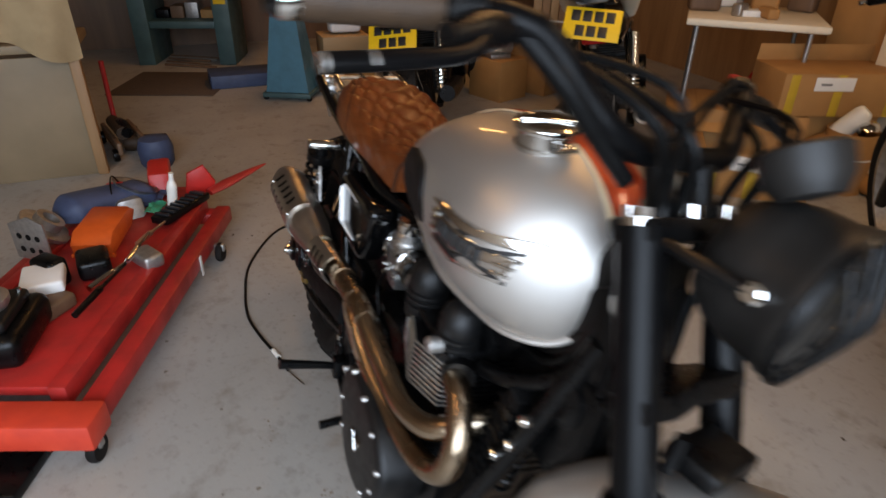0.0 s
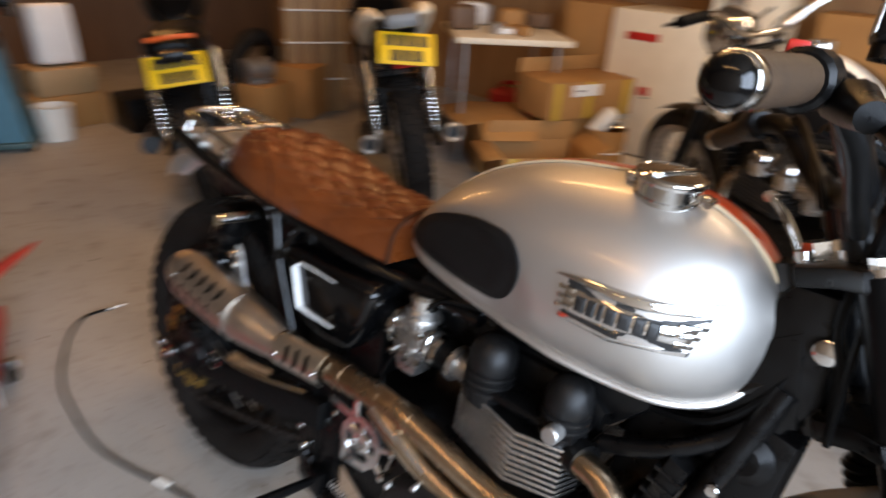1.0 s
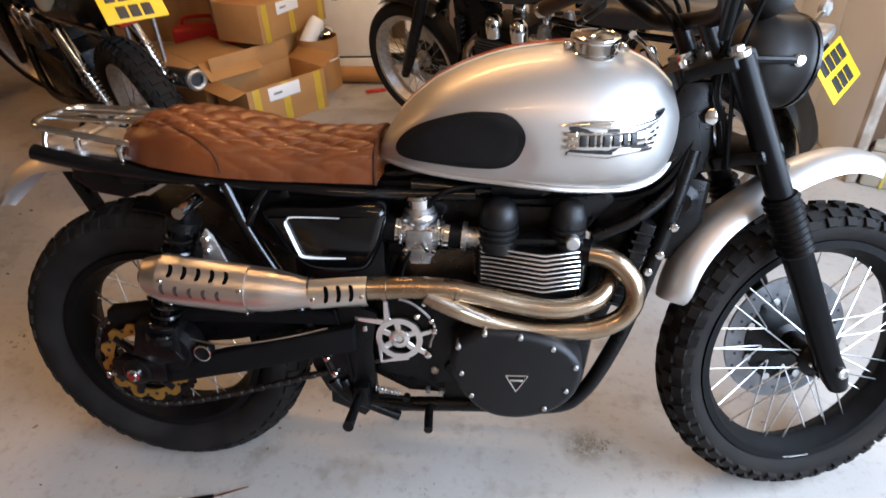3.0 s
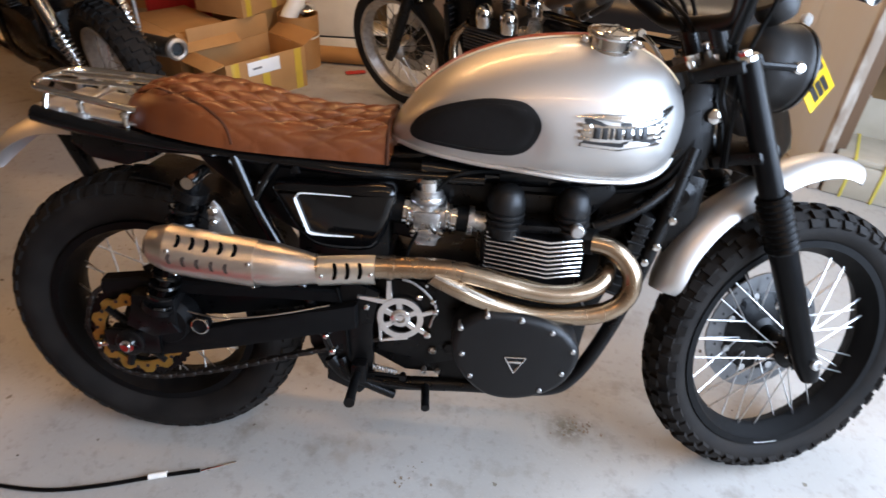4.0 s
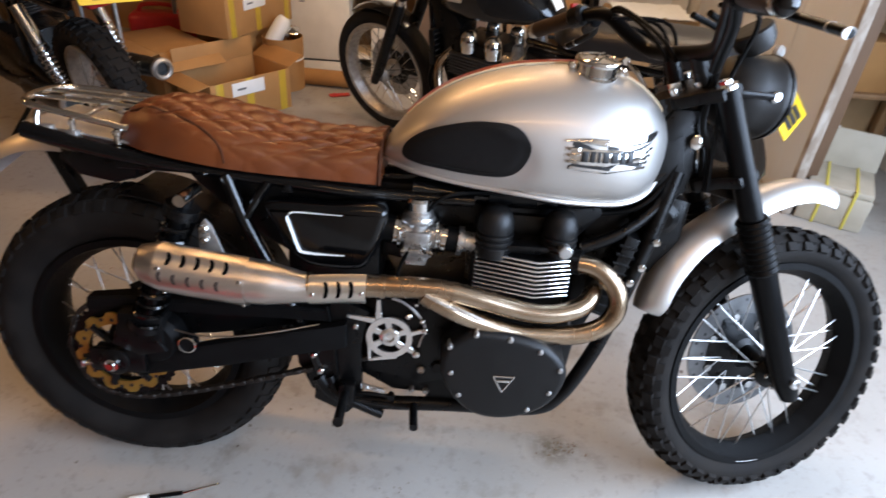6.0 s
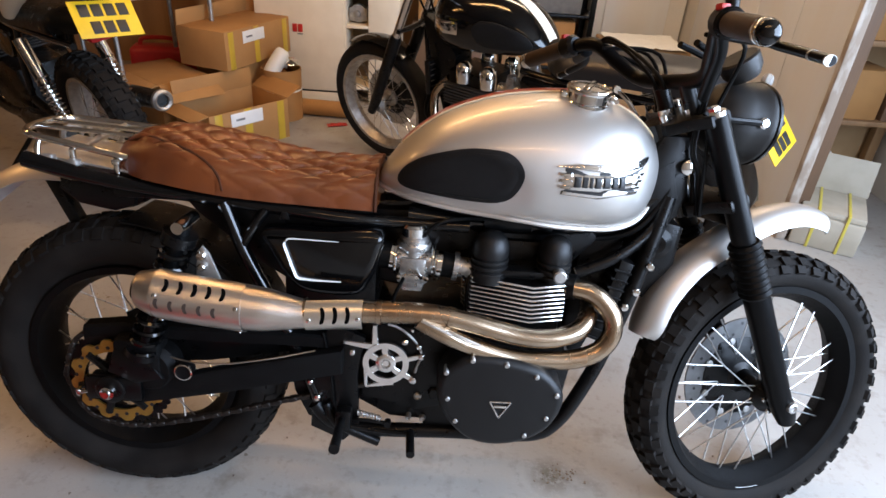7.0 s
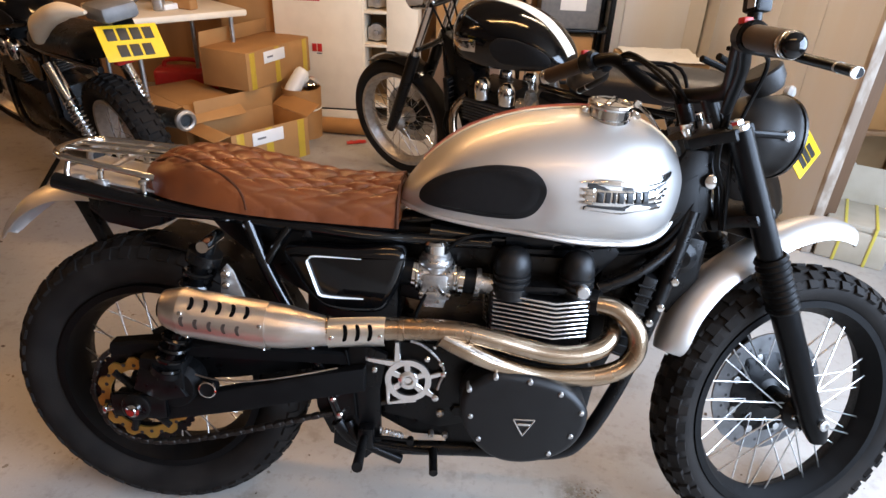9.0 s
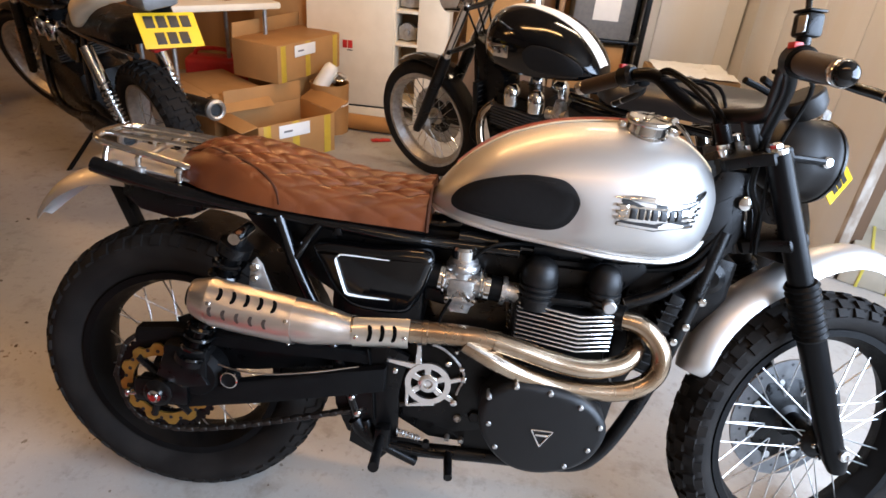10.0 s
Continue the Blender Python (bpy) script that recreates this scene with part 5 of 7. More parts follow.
for _s in (-1, 1):
    leg = part("fork_leg", join(tube([at_z(0.967, OFF, _s * LEGY), at_z(0.70, OFF, _s * LEGY)], 0.0245, 24, smooth=False)), FORK, bike, "black fork leg", TURNED)
    part("gaiter", tube([at_z(0.715 - 0.0065 * k, OFF, _s * LEGY) for k in range(19)], [0.030 + (0.0045 if k % 2 else 0.0) for k in range(19)], 24, smooth=False), HOSE, leg, "ribbed rubber gaiter")
    part("slider", tube([at_z(z, OFF + (0.004 if z < 0.33 else 0), _s * LEGY) for z in (0.60, 0.58, 0.40, 0.345, 0.315, 0.285)], [0.0285, 0.0285, 0.027, 0.026, 0.027, 0.020], 24, smooth=False), FORK, leg)
    part("fork_cap", join(tube([at_z(0.967, OFF, _s * LEGY), at_z(0.975, OFF, _s * LEGY)], 0.0215, 20, smooth=False), tube([at_z(0.975, OFF, _s * LEGY), at_z(0.984, OFF, _s * LEGY)], 0.012, 6, smooth=False)), CHROME, leg)
    part("axle_clamp", lathe([(0.012, _s * 0.118), (0.012, _s * 0.128), (0.008, _s * 0.130), (0.006, _s * 0.126), (0, _s * 0.126)], at_z(0.335, 0.045, 0), n=16), ALU, leg)
_yoke = Matrix.Translation(AX) @ Matrix.Rotation(-RAKE, 4, "Y")
for _z, _h in ((0.051, 0.013), (-0.130, 0.014)):
    _o = [(-0.035, -0.04), (0.0, -0.07), (0.018, -0.113), (0.06, -0.113), (0.07, -0.06), (0.06, 0.0), (0.07, 0.06), (0.06, 0.113), (0.018, 0.113), (0.0, 0.07), (-0.035, 0.04)]
    part("yoke", prism(_o, _z - _h, _z + _h, 0.005, _yoke @ Matrix(((1, 0, 0, 0), (0, 0, 1, 0), (0, 1, 0, 0), (0, 0, 0, 1)))), SATIN, bike, "black fork yoke", TURNED)
part("stem_nut", tube([fk(0.063, 0, 0), fk(0.085, 0, 0)], 0.019, 6, smooth=False), CHROME, bike, "", TURNED)
for _d, _y in ((0.02, -0.045), (0.02, 0.045), (0.055, -0.02), (-0.02, -0.02), (0.06, 0.05)):
    part("yoke_bolt", tube([fk(0.063, _d, _y), fk(0.078, _d, _y)], 0.010, 12, smooth=False), CHROME, bike, "", TURNED)
for _s in (-1, 1):
    part("bar_riser", tube([fk(0.063, 0.03, _s * 0.045), fk(0.125, 0.03, _s * 0.045)], 0.017, 16, smooth=False), SATIN, bike, "", TURNED)
HB = fk(0.165, 0.03, 0)


def hb(dx, y, dz):
    return (HB.x + dx, y, HB.z + dz)


BARPTS = [hb(-0.134, -0.405, 0.020), hb(-0.095, -0.29, 0.043), hb(-0.055, -0.215, 0.05), hb(-0.02, -0.16, 0.008), hb(0.008, -0.105, -0.026), hb(0.0145, 0, -0.032)]
BARPTS = BARPTS + [(x, -y, z) for x, y, z in BARPTS[-2::-1]]
handlebar = part("handlebar", tube(BARPTS, [0.014, 0.015, 0.016, 0.016, 0.016, 0.015, 0.016, 0.016, 0.016, 0.015, 0.014], 14), FORK, bike, "wide matt black handlebar", TURNED)
part("switch_loom", tube([hb(-0.06, -0.225, 0.045), hb(-0.025, -0.185, 0.012), hb(0.0, -0.135, -0.030), hb(0.02, -0.095, -0.062)], [0.011, 0.0115, 0.011, 0.010], 14), HOSE, handlebar, "thick black taped loom")
for _k in (0, 1):
    part("clutch_cable", tube([hb(-0.05, 0.235 - 0.02 * _k, 0.05), hb(-0.045, 0.17, 0.054 + 0.008 * _k), hb(-0.03, 0.10 - 0.02 * _k, 0.025), hb(-0.012, 0.045 - 0.03 * _k, -0.02), hb(0.0, 0.03 - 0.03 * _k, -0.05)], 0.0042, 8), HOSE, handlebar, "black looped control cable")
for _s in (-1, 1):
    _a, _b = Vector(hb(-0.135, _s * 0.407, 0.020)), Vector(hb(-0.097, _s * 0.295, 0.043))
    part("grip", tube([_a.lerp(_b, k / 12) for k in range(13)], [0.0185 + (0.0006 if k % 2 else 0) for k in range(13)], 20, smooth=False), GRIP, handlebar, "brown rubber grip")
    _o = (_a - _b).normalized()
    weight = part("bar_end", tube([_a, _a + _o * 0.004, _a + _o * 0.016, _a + _o * 0.018], [0.0175, 0.0190, 0.0190, 0.0175], 24, smooth=False), CHROME, handlebar, "polished bar end ring")
    part("end_cap", tube([_a + _o * 0.018, _a + _o * 0.024, _a + _o * 0.029, _a + _o * 0.031], [0.0172, 0.0165, 0.012, 0.003], 24, smooth=False), GLOSS, handlebar, "black rounded bar end cap")
    part("switch_box", tube([_b + (_b - _a) * 0.02, _b + (_b - _a) * 0.06, _b + (_b - _a) * 0.30, _b + (_b - _a) * 0.36], [0.021, 0.025, 0.025, 0.018], 16, smooth=False), SATIN, handlebar)
    part("switch_button", box(-0.008, 0.008, -0.008, 0.008, -0.004, 0.006, 0.002, Matrix.Translation(_b + (_b - _a) * 0.16 + Vector((-0.012, 0, 0.021)))), REDPLASTIC, handlebar)
    _l = _b + (_b - _a) * 0.22 + Vector((0.035, 0, -0.008))
    part("lever", tube([_l, _l + Vector((0.024, _s * 0.04, -0.022)), _l + Vector((0.024, _s * 0.10, -0.038)), _l + Vector((0.016, _s * 0.160, -0.053))], [0.011, 0.0095, 0.0095, 0.0095], 12, flat=0.8), FORK, handlebar, "black lever")
    for _f in (0.35, 0.95):
        _p, _q = _l + Vector((0.024, _s * 0.10, -0.038)), _l + Vector((0.016, _s * 0.160, -0.053))
        part("lever_band", tube([_p.lerp(_q, _f), _p.lerp(_q, _f + 0.05)], 0.0100, 12, smooth=False, flat=0.82), ALU, handlebar, "pale band on the lever")
    part("master_cylinder" if _s < 0 else "clutch_perch", tube([_l + Vector((-0.006, -_s * 0.02, 0.0)), _l + Vector((0.0, _s * 0.01, -0.004)), _l + Vector((0.008, _s * 0.05, -0.016))], [0.017, 0.019, 0.012], 12, smooth=False), SATIN, handlebar)
    part("lever_perch", tube([_b + (_b - _a) * 0.2, _l], 0.013, 12, smooth=False), SATIN, handlebar)
for _y0, _k in ((-0.12, 0.015), (0.15, 0.01), (-0.08, 0.03)):
    part("wiring_loom", tube([hb(-0.045, _y0 * 1.2, 0.03), hb(0.02 + _k, _y0 * 0.9, 0.0), hb(0.03 + _k, _y0 * 0.6, -0.06), hb(0.045, _y0 * 0.45, -0.16), hb(0.065, _y0 * 0.5, -0.22), hb(0.08, _y0 * 0.4, -0.30)], 0.0065, 8), HOSE, handlebar)
_r = Vector(hb(-0.035, -0.21, 0.082))
part("fluid_reservoir", join(box(_r.x - 0.014, _r.x + 0.018, _r.y - 0.019, _r.y + 0.019, _r.z + 0.012, _r.z + 0.05, 0.006), bar(_r, _r + Vector((0, 0, 0.02)), 0.012)), SATIN, handlebar, "black brake fluid reservoir")
part("sight_window", box(_r.x - 0.0157, _r.x - 0.0137, _r.y - 0.016, _r.y + 0.002, _r.z + 0.018, _r.z + 0.044, 0.0005), ALU, handlebar, "pale reservoir window")
part("reservoir_lid", box(_r.x - 0.015, _r.x + 0.019, _r.y - 0.020, _r.y + 0.020, _r.z + 0.0505, _r.z + 0.055, 0.002), SATIN, handlebar)
part("mirror_stem", tube([_r + Vector((0.012, 0.012, 0.0)), _r + Vector((0.014, 0.02, 0.06)), _r + Vector((0.012, 0.03, 0.13))], 0.005, 8), SATIN, handlebar, "black mirror stem")
for _y0, _k in ((-0.18, 0.02), (0.2, 0.0), (0.18, 0.02)):
    part("control_cable", tube([hb(-0.055, _y0, 0.04), hb(0.045 + _k, _y0 * 0.75, 0.03), hb(0.06, _y0 * 0.45, -0.08 - _k), hb(0.065, _y0 * 0.4, -0.2), hb(0.075, _y0 * 0.35, -0.3)], 0.0042, 8), HOSE, handlebar)

# headlamp
HL = fk(-0.012, 0.132, 0)
_hm = Matrix.Translation(HL + Vector((0, 0, 0.015))) @ pose(0, 0, 0, 0, 6, 0)
headlamp = part("headlamp", moved(lathe([(0, -0.078), (0.033, -0.073), (0.057, -0.060), (0.073, -0.036), (0.081, -0.005), (0.083, 0.03), (0.086, 0.034), (0.086, 0.046), (0.082, 0.05)], axis="x", n=40), _hm), SHELL, bike, "dull black headlamp shell", TURNED)
part("headlamp_glass", moved(lathe([(0.082, 0.046), (0.066, 0.056), (0.04, 0.064), (0, 0.067)], axis="x", n=40), _hm), DARKGLASS, headlamp, "dark headlamp glass")
part("headlamp_rim", moved(lathe([(0.084, 0.044), (0.089, 0.048), (0.087, 0.056), (0.081, 0.054)], axis="x", n=40, closed=True), _hm), SATIN, headlamp)
for _k in range(5):
    _y = -0.06 + 0.03 * _k
    _h = math.sqrt(0.0066 - _y * _y)
    part("grille_bar", moved(tube([(0.056, _y, -_h), (0.078, _y * 0.9, 0), (0.056, _y, _h)], 0.0025, 8), _hm), SATIN, headlamp)
for _s in (-1, 1):
    part("lamp_bolt", moved(lathe([(0.011, _s * 0.080), (0.012, _s * 0.090), (0.008, _s * 0.094), (0, _s * 0.094)], (0.01, 0, 0), n=16), _hm), CHROME, headlamp)
    part("lamp_bracket", moved(tube([(-0.105, _s * 0.088, -0.008), (-0.05, _s * 0.09, -0.004), (0.01, _s * 0.087, 0.0)], 0.007, 8), _hm), SATIN, headlamp)
GA = fk(0.105, 0.168, -0.03)
part("gauge", moved(lathe([(0, -0.025), (0.03, -0.022), (0.04, -0.005), (0.042, 0.02), (0.038, 0.024), (0, 0.024)], axis="z", n=28), Matrix.Translation(GA) @ pose(0, 0, 0, 0, -35, 0)), SHELL, bike, "small dull black speedometer", TURNED)

# front mudguard
FF = catmull([(1.136, 0, 0.486), (1.166, 0, 0.572), (1.230, 0, 0.652), (1.318, 0, 0.708), (1.40, 0, 0.748), (1.475, 0, 0.765), (1.535, 0, 0.760), (1.582, 0, 0.742)], 6)
_rows = []
for _i, _p in enumerate(FF):
    _d = (FF[min(_i + 1, len(FF) - 1)] - FF[max(_i - 1, 0)]).normalized()
    _nrm = Vector((-_d.z, 0, _d.x))
    _f = abs(_i / (len(FF) - 1) * 2 - 1)
    _w = 0.051 * (1 if _f < 0.85 else 1 - 0.35 * ((_f - 0.85) / 0.15) ** 2)
    _rows.append([_p + Vector((0, _w * math.sin(b), 0)) + _nrm * (0.045 * (math.cos(b) - 0.6)) for b in [math.pi * 0.5 * (k / 7 - 1) for k in range(15)]])
part("front_mudguard", strip(_rows, 0.003), SILVER, bike, "polished silver high front mudguard", TURNED)
part("mudguard_stay", join(box(1.285, 1.35, -0.05, 0.05, 0.74, 0.765, 0.006), bar((1.30, -0.05, 0.735), (1.30, -0.05, 0.78), 0.008)), SATIN, bike, "", TURNED)

front_wheel = wheel(bike, "front_wheel", TURNED @ Matrix.Translation(at_z(0.335, 0.045, 0)), 0.328, 0.105, 0.250, 36, (RUBBER, MATT, SPOKE, SATIN),
                    (44, ((14, 0.0, 0.026), (-14, 0.5, 0.026), (44, 0.35, 0.026), (-44, 0.85, 0.026), (70, 0.1, 0.022), (-70, 0.6, 0.022)), (0.026, 0, 0), 0.007), 0.075, 0.045)
part("brake_disc", wave_disc(0.100, 0.152, 1, 0.055, 0.0, 96), DISC, front_wheel, "steel brake disc")
part("disc_carrier", lathe([(0.040, 0.046), (0.098, 0.050), (0.104, 0.052), (0.104, 0.0485), (0.098, 0.046), (0.040, 0.040)], n=48, closed=True), SATIN, front_wheel, "black disc carrier")
for _k in range(8):
    _a = 2 * math.pi * (_k + 0.5) / 8
    part("rotor_button", lathe([(0.009, 0.047), (0.009, 0.0445), (0.005, 0.044), (0, 0.044)], (0.102 * math.cos(_a), 0, 0.102 * math.sin(_a)), n=12), ALU, front_wheel)
for _k in range(30):
    _a, _q = 2 * math.pi * _k / 30, 0.116 + 0.012 * (_k % 3)
    part("disc_hole", lathe([(0.004, 0.0494), (0.004, 0.0490), (0, 0.0490)], (_q * math.cos(_a), 0, _q * math.sin(_a)), n=8), INKSHADE, front_wheel)
for _k in range(6):
    _a = 2 * math.pi * _k / 6
    part("disc_bolt", lathe([(0.006, -0.076), (0.006, -0.081), (0, -0.082)], (0.034 * math.cos(_a), 0, 0.034 * math.sin(_a)), n=8), CHROME, front_wheel)
part("rim_sticker", strip([[(0.256 * math.cos(a), y, 0.256 * math.sin(a)) for y in (-0.043, -0.0425)] for a in [radians(262 + 2 * k) for k in range(8)]], 0.001), WHITE, front_wheel)
part("brake_caliper", join(box(1.40, 1.47, 0.045, 0.095, 0.33, 0.43, 0.012)), SATIN, bike, "", TURNED)
part("brake_hose", tube([(1.43, 0.08, 0.43), (1.40, 0.10, 0.6), (1.30, 0.10, 0.75), (1.25, 0.08, 0.9)], 0.005, 8), HOSE, bike, "", TURNED)


# ---- the other motorcycles ----
def number_plate(parent, m, rows, label):
    """A yellow plate; its characters are plain dark bars."""
    plate = part("number_plate", box(-0.114, 0.114, -0.002, 0.002, -0.069, 0.069, 0.0015), YELLOW, parent, label, m)
    part("plate_bracket", box(-0.04, 0.04, 0.003, 0.012, -0.055, 0.10, 0.003), SATIN, plate)
    for z, count in rows:
        wide = count * 0.046
        for k in range(count):
            x = -wide / 2 + 0.046 * k + 0.005
            part("dark_bar", box(x, x + 0.036, -0.0045, -0.002, z - 0.023, z + 0.023, 0.0006), INKSHADE, plate)
    return plate


def bench_seat(x0, x1, z, tall, wide):
    rows, nx, nf = [], 30, 18
    for i in range(nx + 1):
        f = i / nx
        e = min(1, math.sin(math.pi * min(1, f + 0.03)) * 2.2) ** 0.5
        rise = 0.02 * math.cos(f * math.pi)
        for j in range(nf):
            a = math.pi * j / (nf - 1)
            c, s = math.cos(a), math.sin(a)
            rows.append((x0 + (x1 - x0) * f, -wide * e * math.copysign(abs(c) ** 0.7, c), z + rise + tall * e * s ** 0.6))
    faces = []
    for i in range(nx):
        faces += [(i * nf + j, i * nf + j + 1, (i + 1) * nf + j + 1, (i + 1) * nf + j) for j in range(nf - 1)]
        faces.append((i * nf, (i + 1) * nf, (i + 1) * nf + nf - 1, i * nf + nf - 1))
    return rows, faces + [tuple(range(nf)), tuple(range(nx * nf + nf - 1, nx * nf - 1, -1))]


def road_bike(m, label, paint, rim_mat, shock_mat, plate_z, plate_rows, steer=14, knobs=None, bar_rise=0.10, guard=SATIN, plate_x=-0.33, plate_tilt=18, dome=CHROME, seat_z=0.755, seat_mat=SATIN, tail_mat=REDLENS, lamps=True, bright=True, stripe=False, plate_level=0):
    b = thing("motorcycle", m, label, "motorcycle")
    blocks = (40, ((0, 0.0, 0.042), (32, 0.5, 0.03), (-32, 0.5, 0.03), (60, 0.1, 0.026), (-60, 0.1, 0.026)), (0.028, 0, 0), 0.007) if knobs else \
             (40, ((12, 0.0, 0.03), (-12, 0.5, 0.03), (42, 0.3, 0.026), (-42, 0.8, 0.026)), (0.03, 0, 0), 0.003)
    wheel(b, "rear_wheel", pose(0, 0, 0.318), 0.316, 0.13, 0.215, 24, (RUBBER, rim_mat, CHROME, ALU), blocks, 0.08, 0.05)
    rake = radians(27)
    ax = Vector((1.16, 0, 0.9))
    up = Vector((-math.sin(rake), 0, math.cos(rake)))
    fw = Vector((math.cos(rake), 0, math.sin(rake)))
    turned = Matrix.Translation(ax) @ Matrix.Rotation(radians(steer), 4, up) @ Matrix.Translation(-ax)

    def q(s, d, y):
        return ax + up * s + fw * d + Vector((0, y, 0))
    wc = q(-0.655, 0.045, 0)
    fwheel = wheel(b, "front_wheel", turned @ Matrix.Translation(wc), 0.32, 0.10, 0.245, 36, (RUBBER, rim_mat, CHROME, ALU), None, 0.07, 0.045)
    part("brake_disc", wave_disc(0.09, 0.155, 1, -0.058, 0.0, 72), ALU, fwheel, "steel brake disc")
    part("disc_carrier", lathe([(0.04, -0.055), (0.095, -0.058), (0.095, -0.062), (0.04, -0.068)], n=30, closed=True), SATIN, fwheel)
    for s in (-1, 1):
        leg = part("fork_leg", tube([q(0.09, 0.04, s * 0.095), q(-0.22, 0.04, s * 0.095)], 0.020, 16, smooth=False), CHROME if rim_mat is ALU else SATIN, b, "", turned)
        part("slider", tube([q(-0.2, 0.04, s * 0.095), q(-0.22, 0.04, s * 0.095), q(-0.60, 0.04, s * 0.095), q(-0.68, 0.045, s * 0.095)], [0.024, 0.029, 0.027, 0.022], 16, smooth=False), SATIN, leg)
        part("fork_cap", tube([q(0.09, 0.04, s * 0.095), q(0.103, 0.04, s * 0.095)], 0.018, 14, smooth=False), CHROME, leg)
    part("brake_caliper", box(wc.x - 0.16, wc.x - 0.07, -0.085, -0.045, wc.z - 0.02, wc.z + 0.1, 0.012), SATIN, b, "", turned)
    rows = []
    for k in range(15):
        a = radians(66 + 4.2 * k if stripe else 62 + 6.5 * k)
        rows.append([(wc.x + 0.345 * math.cos(a), 0.058 * t, wc.z + 0.345 * math.sin(a) - 0.012 * t * t) for t in (-1, -0.6, 0, 0.6, 1)])
    part("front_mudguard", strip(rows, 0.003), guard, b, "", turned)
    for z in (0.075, -0.16):
        part("yoke", tube([q(z, 0.03, -0.115), q(z, 0.02, 0), q(z, 0.03, 0.115)], 0.018, 10, flat=0.6), SATIN, b, "", turned)
    hl = q(0.045, 0.15, 0)
    part("headlamp", moved(lathe([(0, -0.085), (0.05, -0.07), (0.08, -0.03), (0.088, 0.03), (0.092, 0.045), (0.086, 0.05), (0.05, 0.064), (0, 0.068)], axis="x", n=28), Matrix.Translation(hl)), CHROME if rim_mat is ALU else SATIN, b, "round headlamp", turned)
    hb0 = q(0.14, 0.02, 0)
    pts = [(-0.10, -0.39, bar_rise), (-0.06, -0.26, bar_rise), (-0.02, -0.16, bar_rise * 0.6), (0, -0.07, 0), (0, 0.07, 0), (-0.02, 0.16, bar_rise * 0.6), (-0.06, 0.26, bar_rise), (-0.10, 0.39, bar_rise)]
    hbar = part("handlebar", tube([hb0 + Vector(p) for p in pts], 0.0115, 12), CHROME, b, "", turned)
    for s in (-1, 1):
        part("grip", tube([hb0 + Vector((-0.105, s * 0.40, bar_rise)), hb0 + Vector((-0.065, s * 0.275, bar_rise))], 0.018, 14, smooth=False), HOSE, hbar)
        part("lever", tube([hb0 + Vector((-0.02, s * 0.25, bar_rise)), hb0 + Vector((-0.03, s * 0.40, bar_rise - 0.02))], 0.007, 8), CHROME, hbar)
    for s in (-0.1, 0.0, 0.1):
        part("control_cable", tube([hb0 + Vector((-0.02, s * 2, bar_rise * 0.8)), hb0 + Vector((0.07, s, 0.0)), hb0 + Vector((0.03, s * 0.6, -0.15)), hb0 + Vector((-0.03, s * 0.4, -0.3))], 0.005, 8), HOSE, b, "", turned)
    gtank = part("tank", tank_shell(), paint, b, "", sharp=60)
    if stripe:
        gtank.matrix_local = pose(-0.05, 0, 0.012)
        part("stripe", top_strip(-0.026, 0.026, 0.562, 1.118, 0.0006), WHITEPAINT, gtank, "broad white stripe")
    part("filler_cap", lathe([(0.040, 0.985), (0.042, 1.008), (0.036, 1.020), (0, 1.022)], (0.955, -0.05, 0), "z", 20), CHROME, gtank)
    for s in (-1, 1):
        part("badge", tank_patch([(0.915, 0.825), (0.99, 0.820), (1.060, 0.826), (1.075, 0.880), (1.0, 0.872), (0.910, 0.876)], 0.004, 5, s, 0), CHROME, gtank, "chrome winged tank badge")
        part("knee_pad", tank_patch(KNEE, 0.006, 8, s), PAD, gtank, "black rubber knee pad", sharp=50)
    part("seat", bench_seat(-0.22, 0.54, seat_z, 0.085, 0.125), seat_mat, b, "black vinyl bench seat")
    for s in (-1, 1):
        part("frame_rail", tube([(-0.27, s * 0.10, 0.75), (0.0, s * 0.105, 0.74), (0.35, s * 0.105, 0.725), (0.6, s * 0.08, 0.72)], 0.013, 10), GLOSS, b)
        part("frame_tube", tube([(1.14, s * 0.04, 0.80), (1.09, s * 0.08, 0.45), (1.03, s * 0.1, 0.25), (0.9, s * 0.12, 0.20), (0.55, s * 0.125, 0.2), (0.44, s * 0.13, 0.3), (0.38, s * 0.115, 0.55), (0.28, s * 0.105, 0.73)], 0.015, 10), GLOSS, b)
        part("swingarm_side", tube([(0.48, s * 0.13, 0.40), (0.2, s * 0.135, 0.36), (-0.05, s * 0.135, 0.315)], 0.021, 10, flat=0.6), SATIN, b)
        part("side_panel", prism(PANEL, s * 0.09, s * 0.135, 0.015, None, 2, 2), paint, b)
        p, r = Vector((0.17, s * 0.145, 0.71)), Vector((0.02, s * 0.145, 0.36))
        sh = part("shock_absorber", join(bar(p, p.lerp(r, 0.5), 0.027, 16), bar(p.lerp(r, 0.5), r, 0.012), bar(p.lerp(r, 0.9), p.lerp(r, 0.94), 0.028)), shock_mat, b, "bright twin shock absorber")
        part("spring", coil(p.lerp(r, 0.42), p.lerp(r, 0.9), 0.026, 0.0055, 9, 12), CHROME, sh)
        part("muffler", tube([(-0.16, s * 0.20, 0.40), (0.0, s * 0.20, 0.375), (0.30, s * 0.19, 0.34), (0.42, s * 0.18, 0.33)], [0.040, 0.045, 0.045, 0.024], 20), SATIN if knobs or not bright else CHROME, b, "tapered muffler")
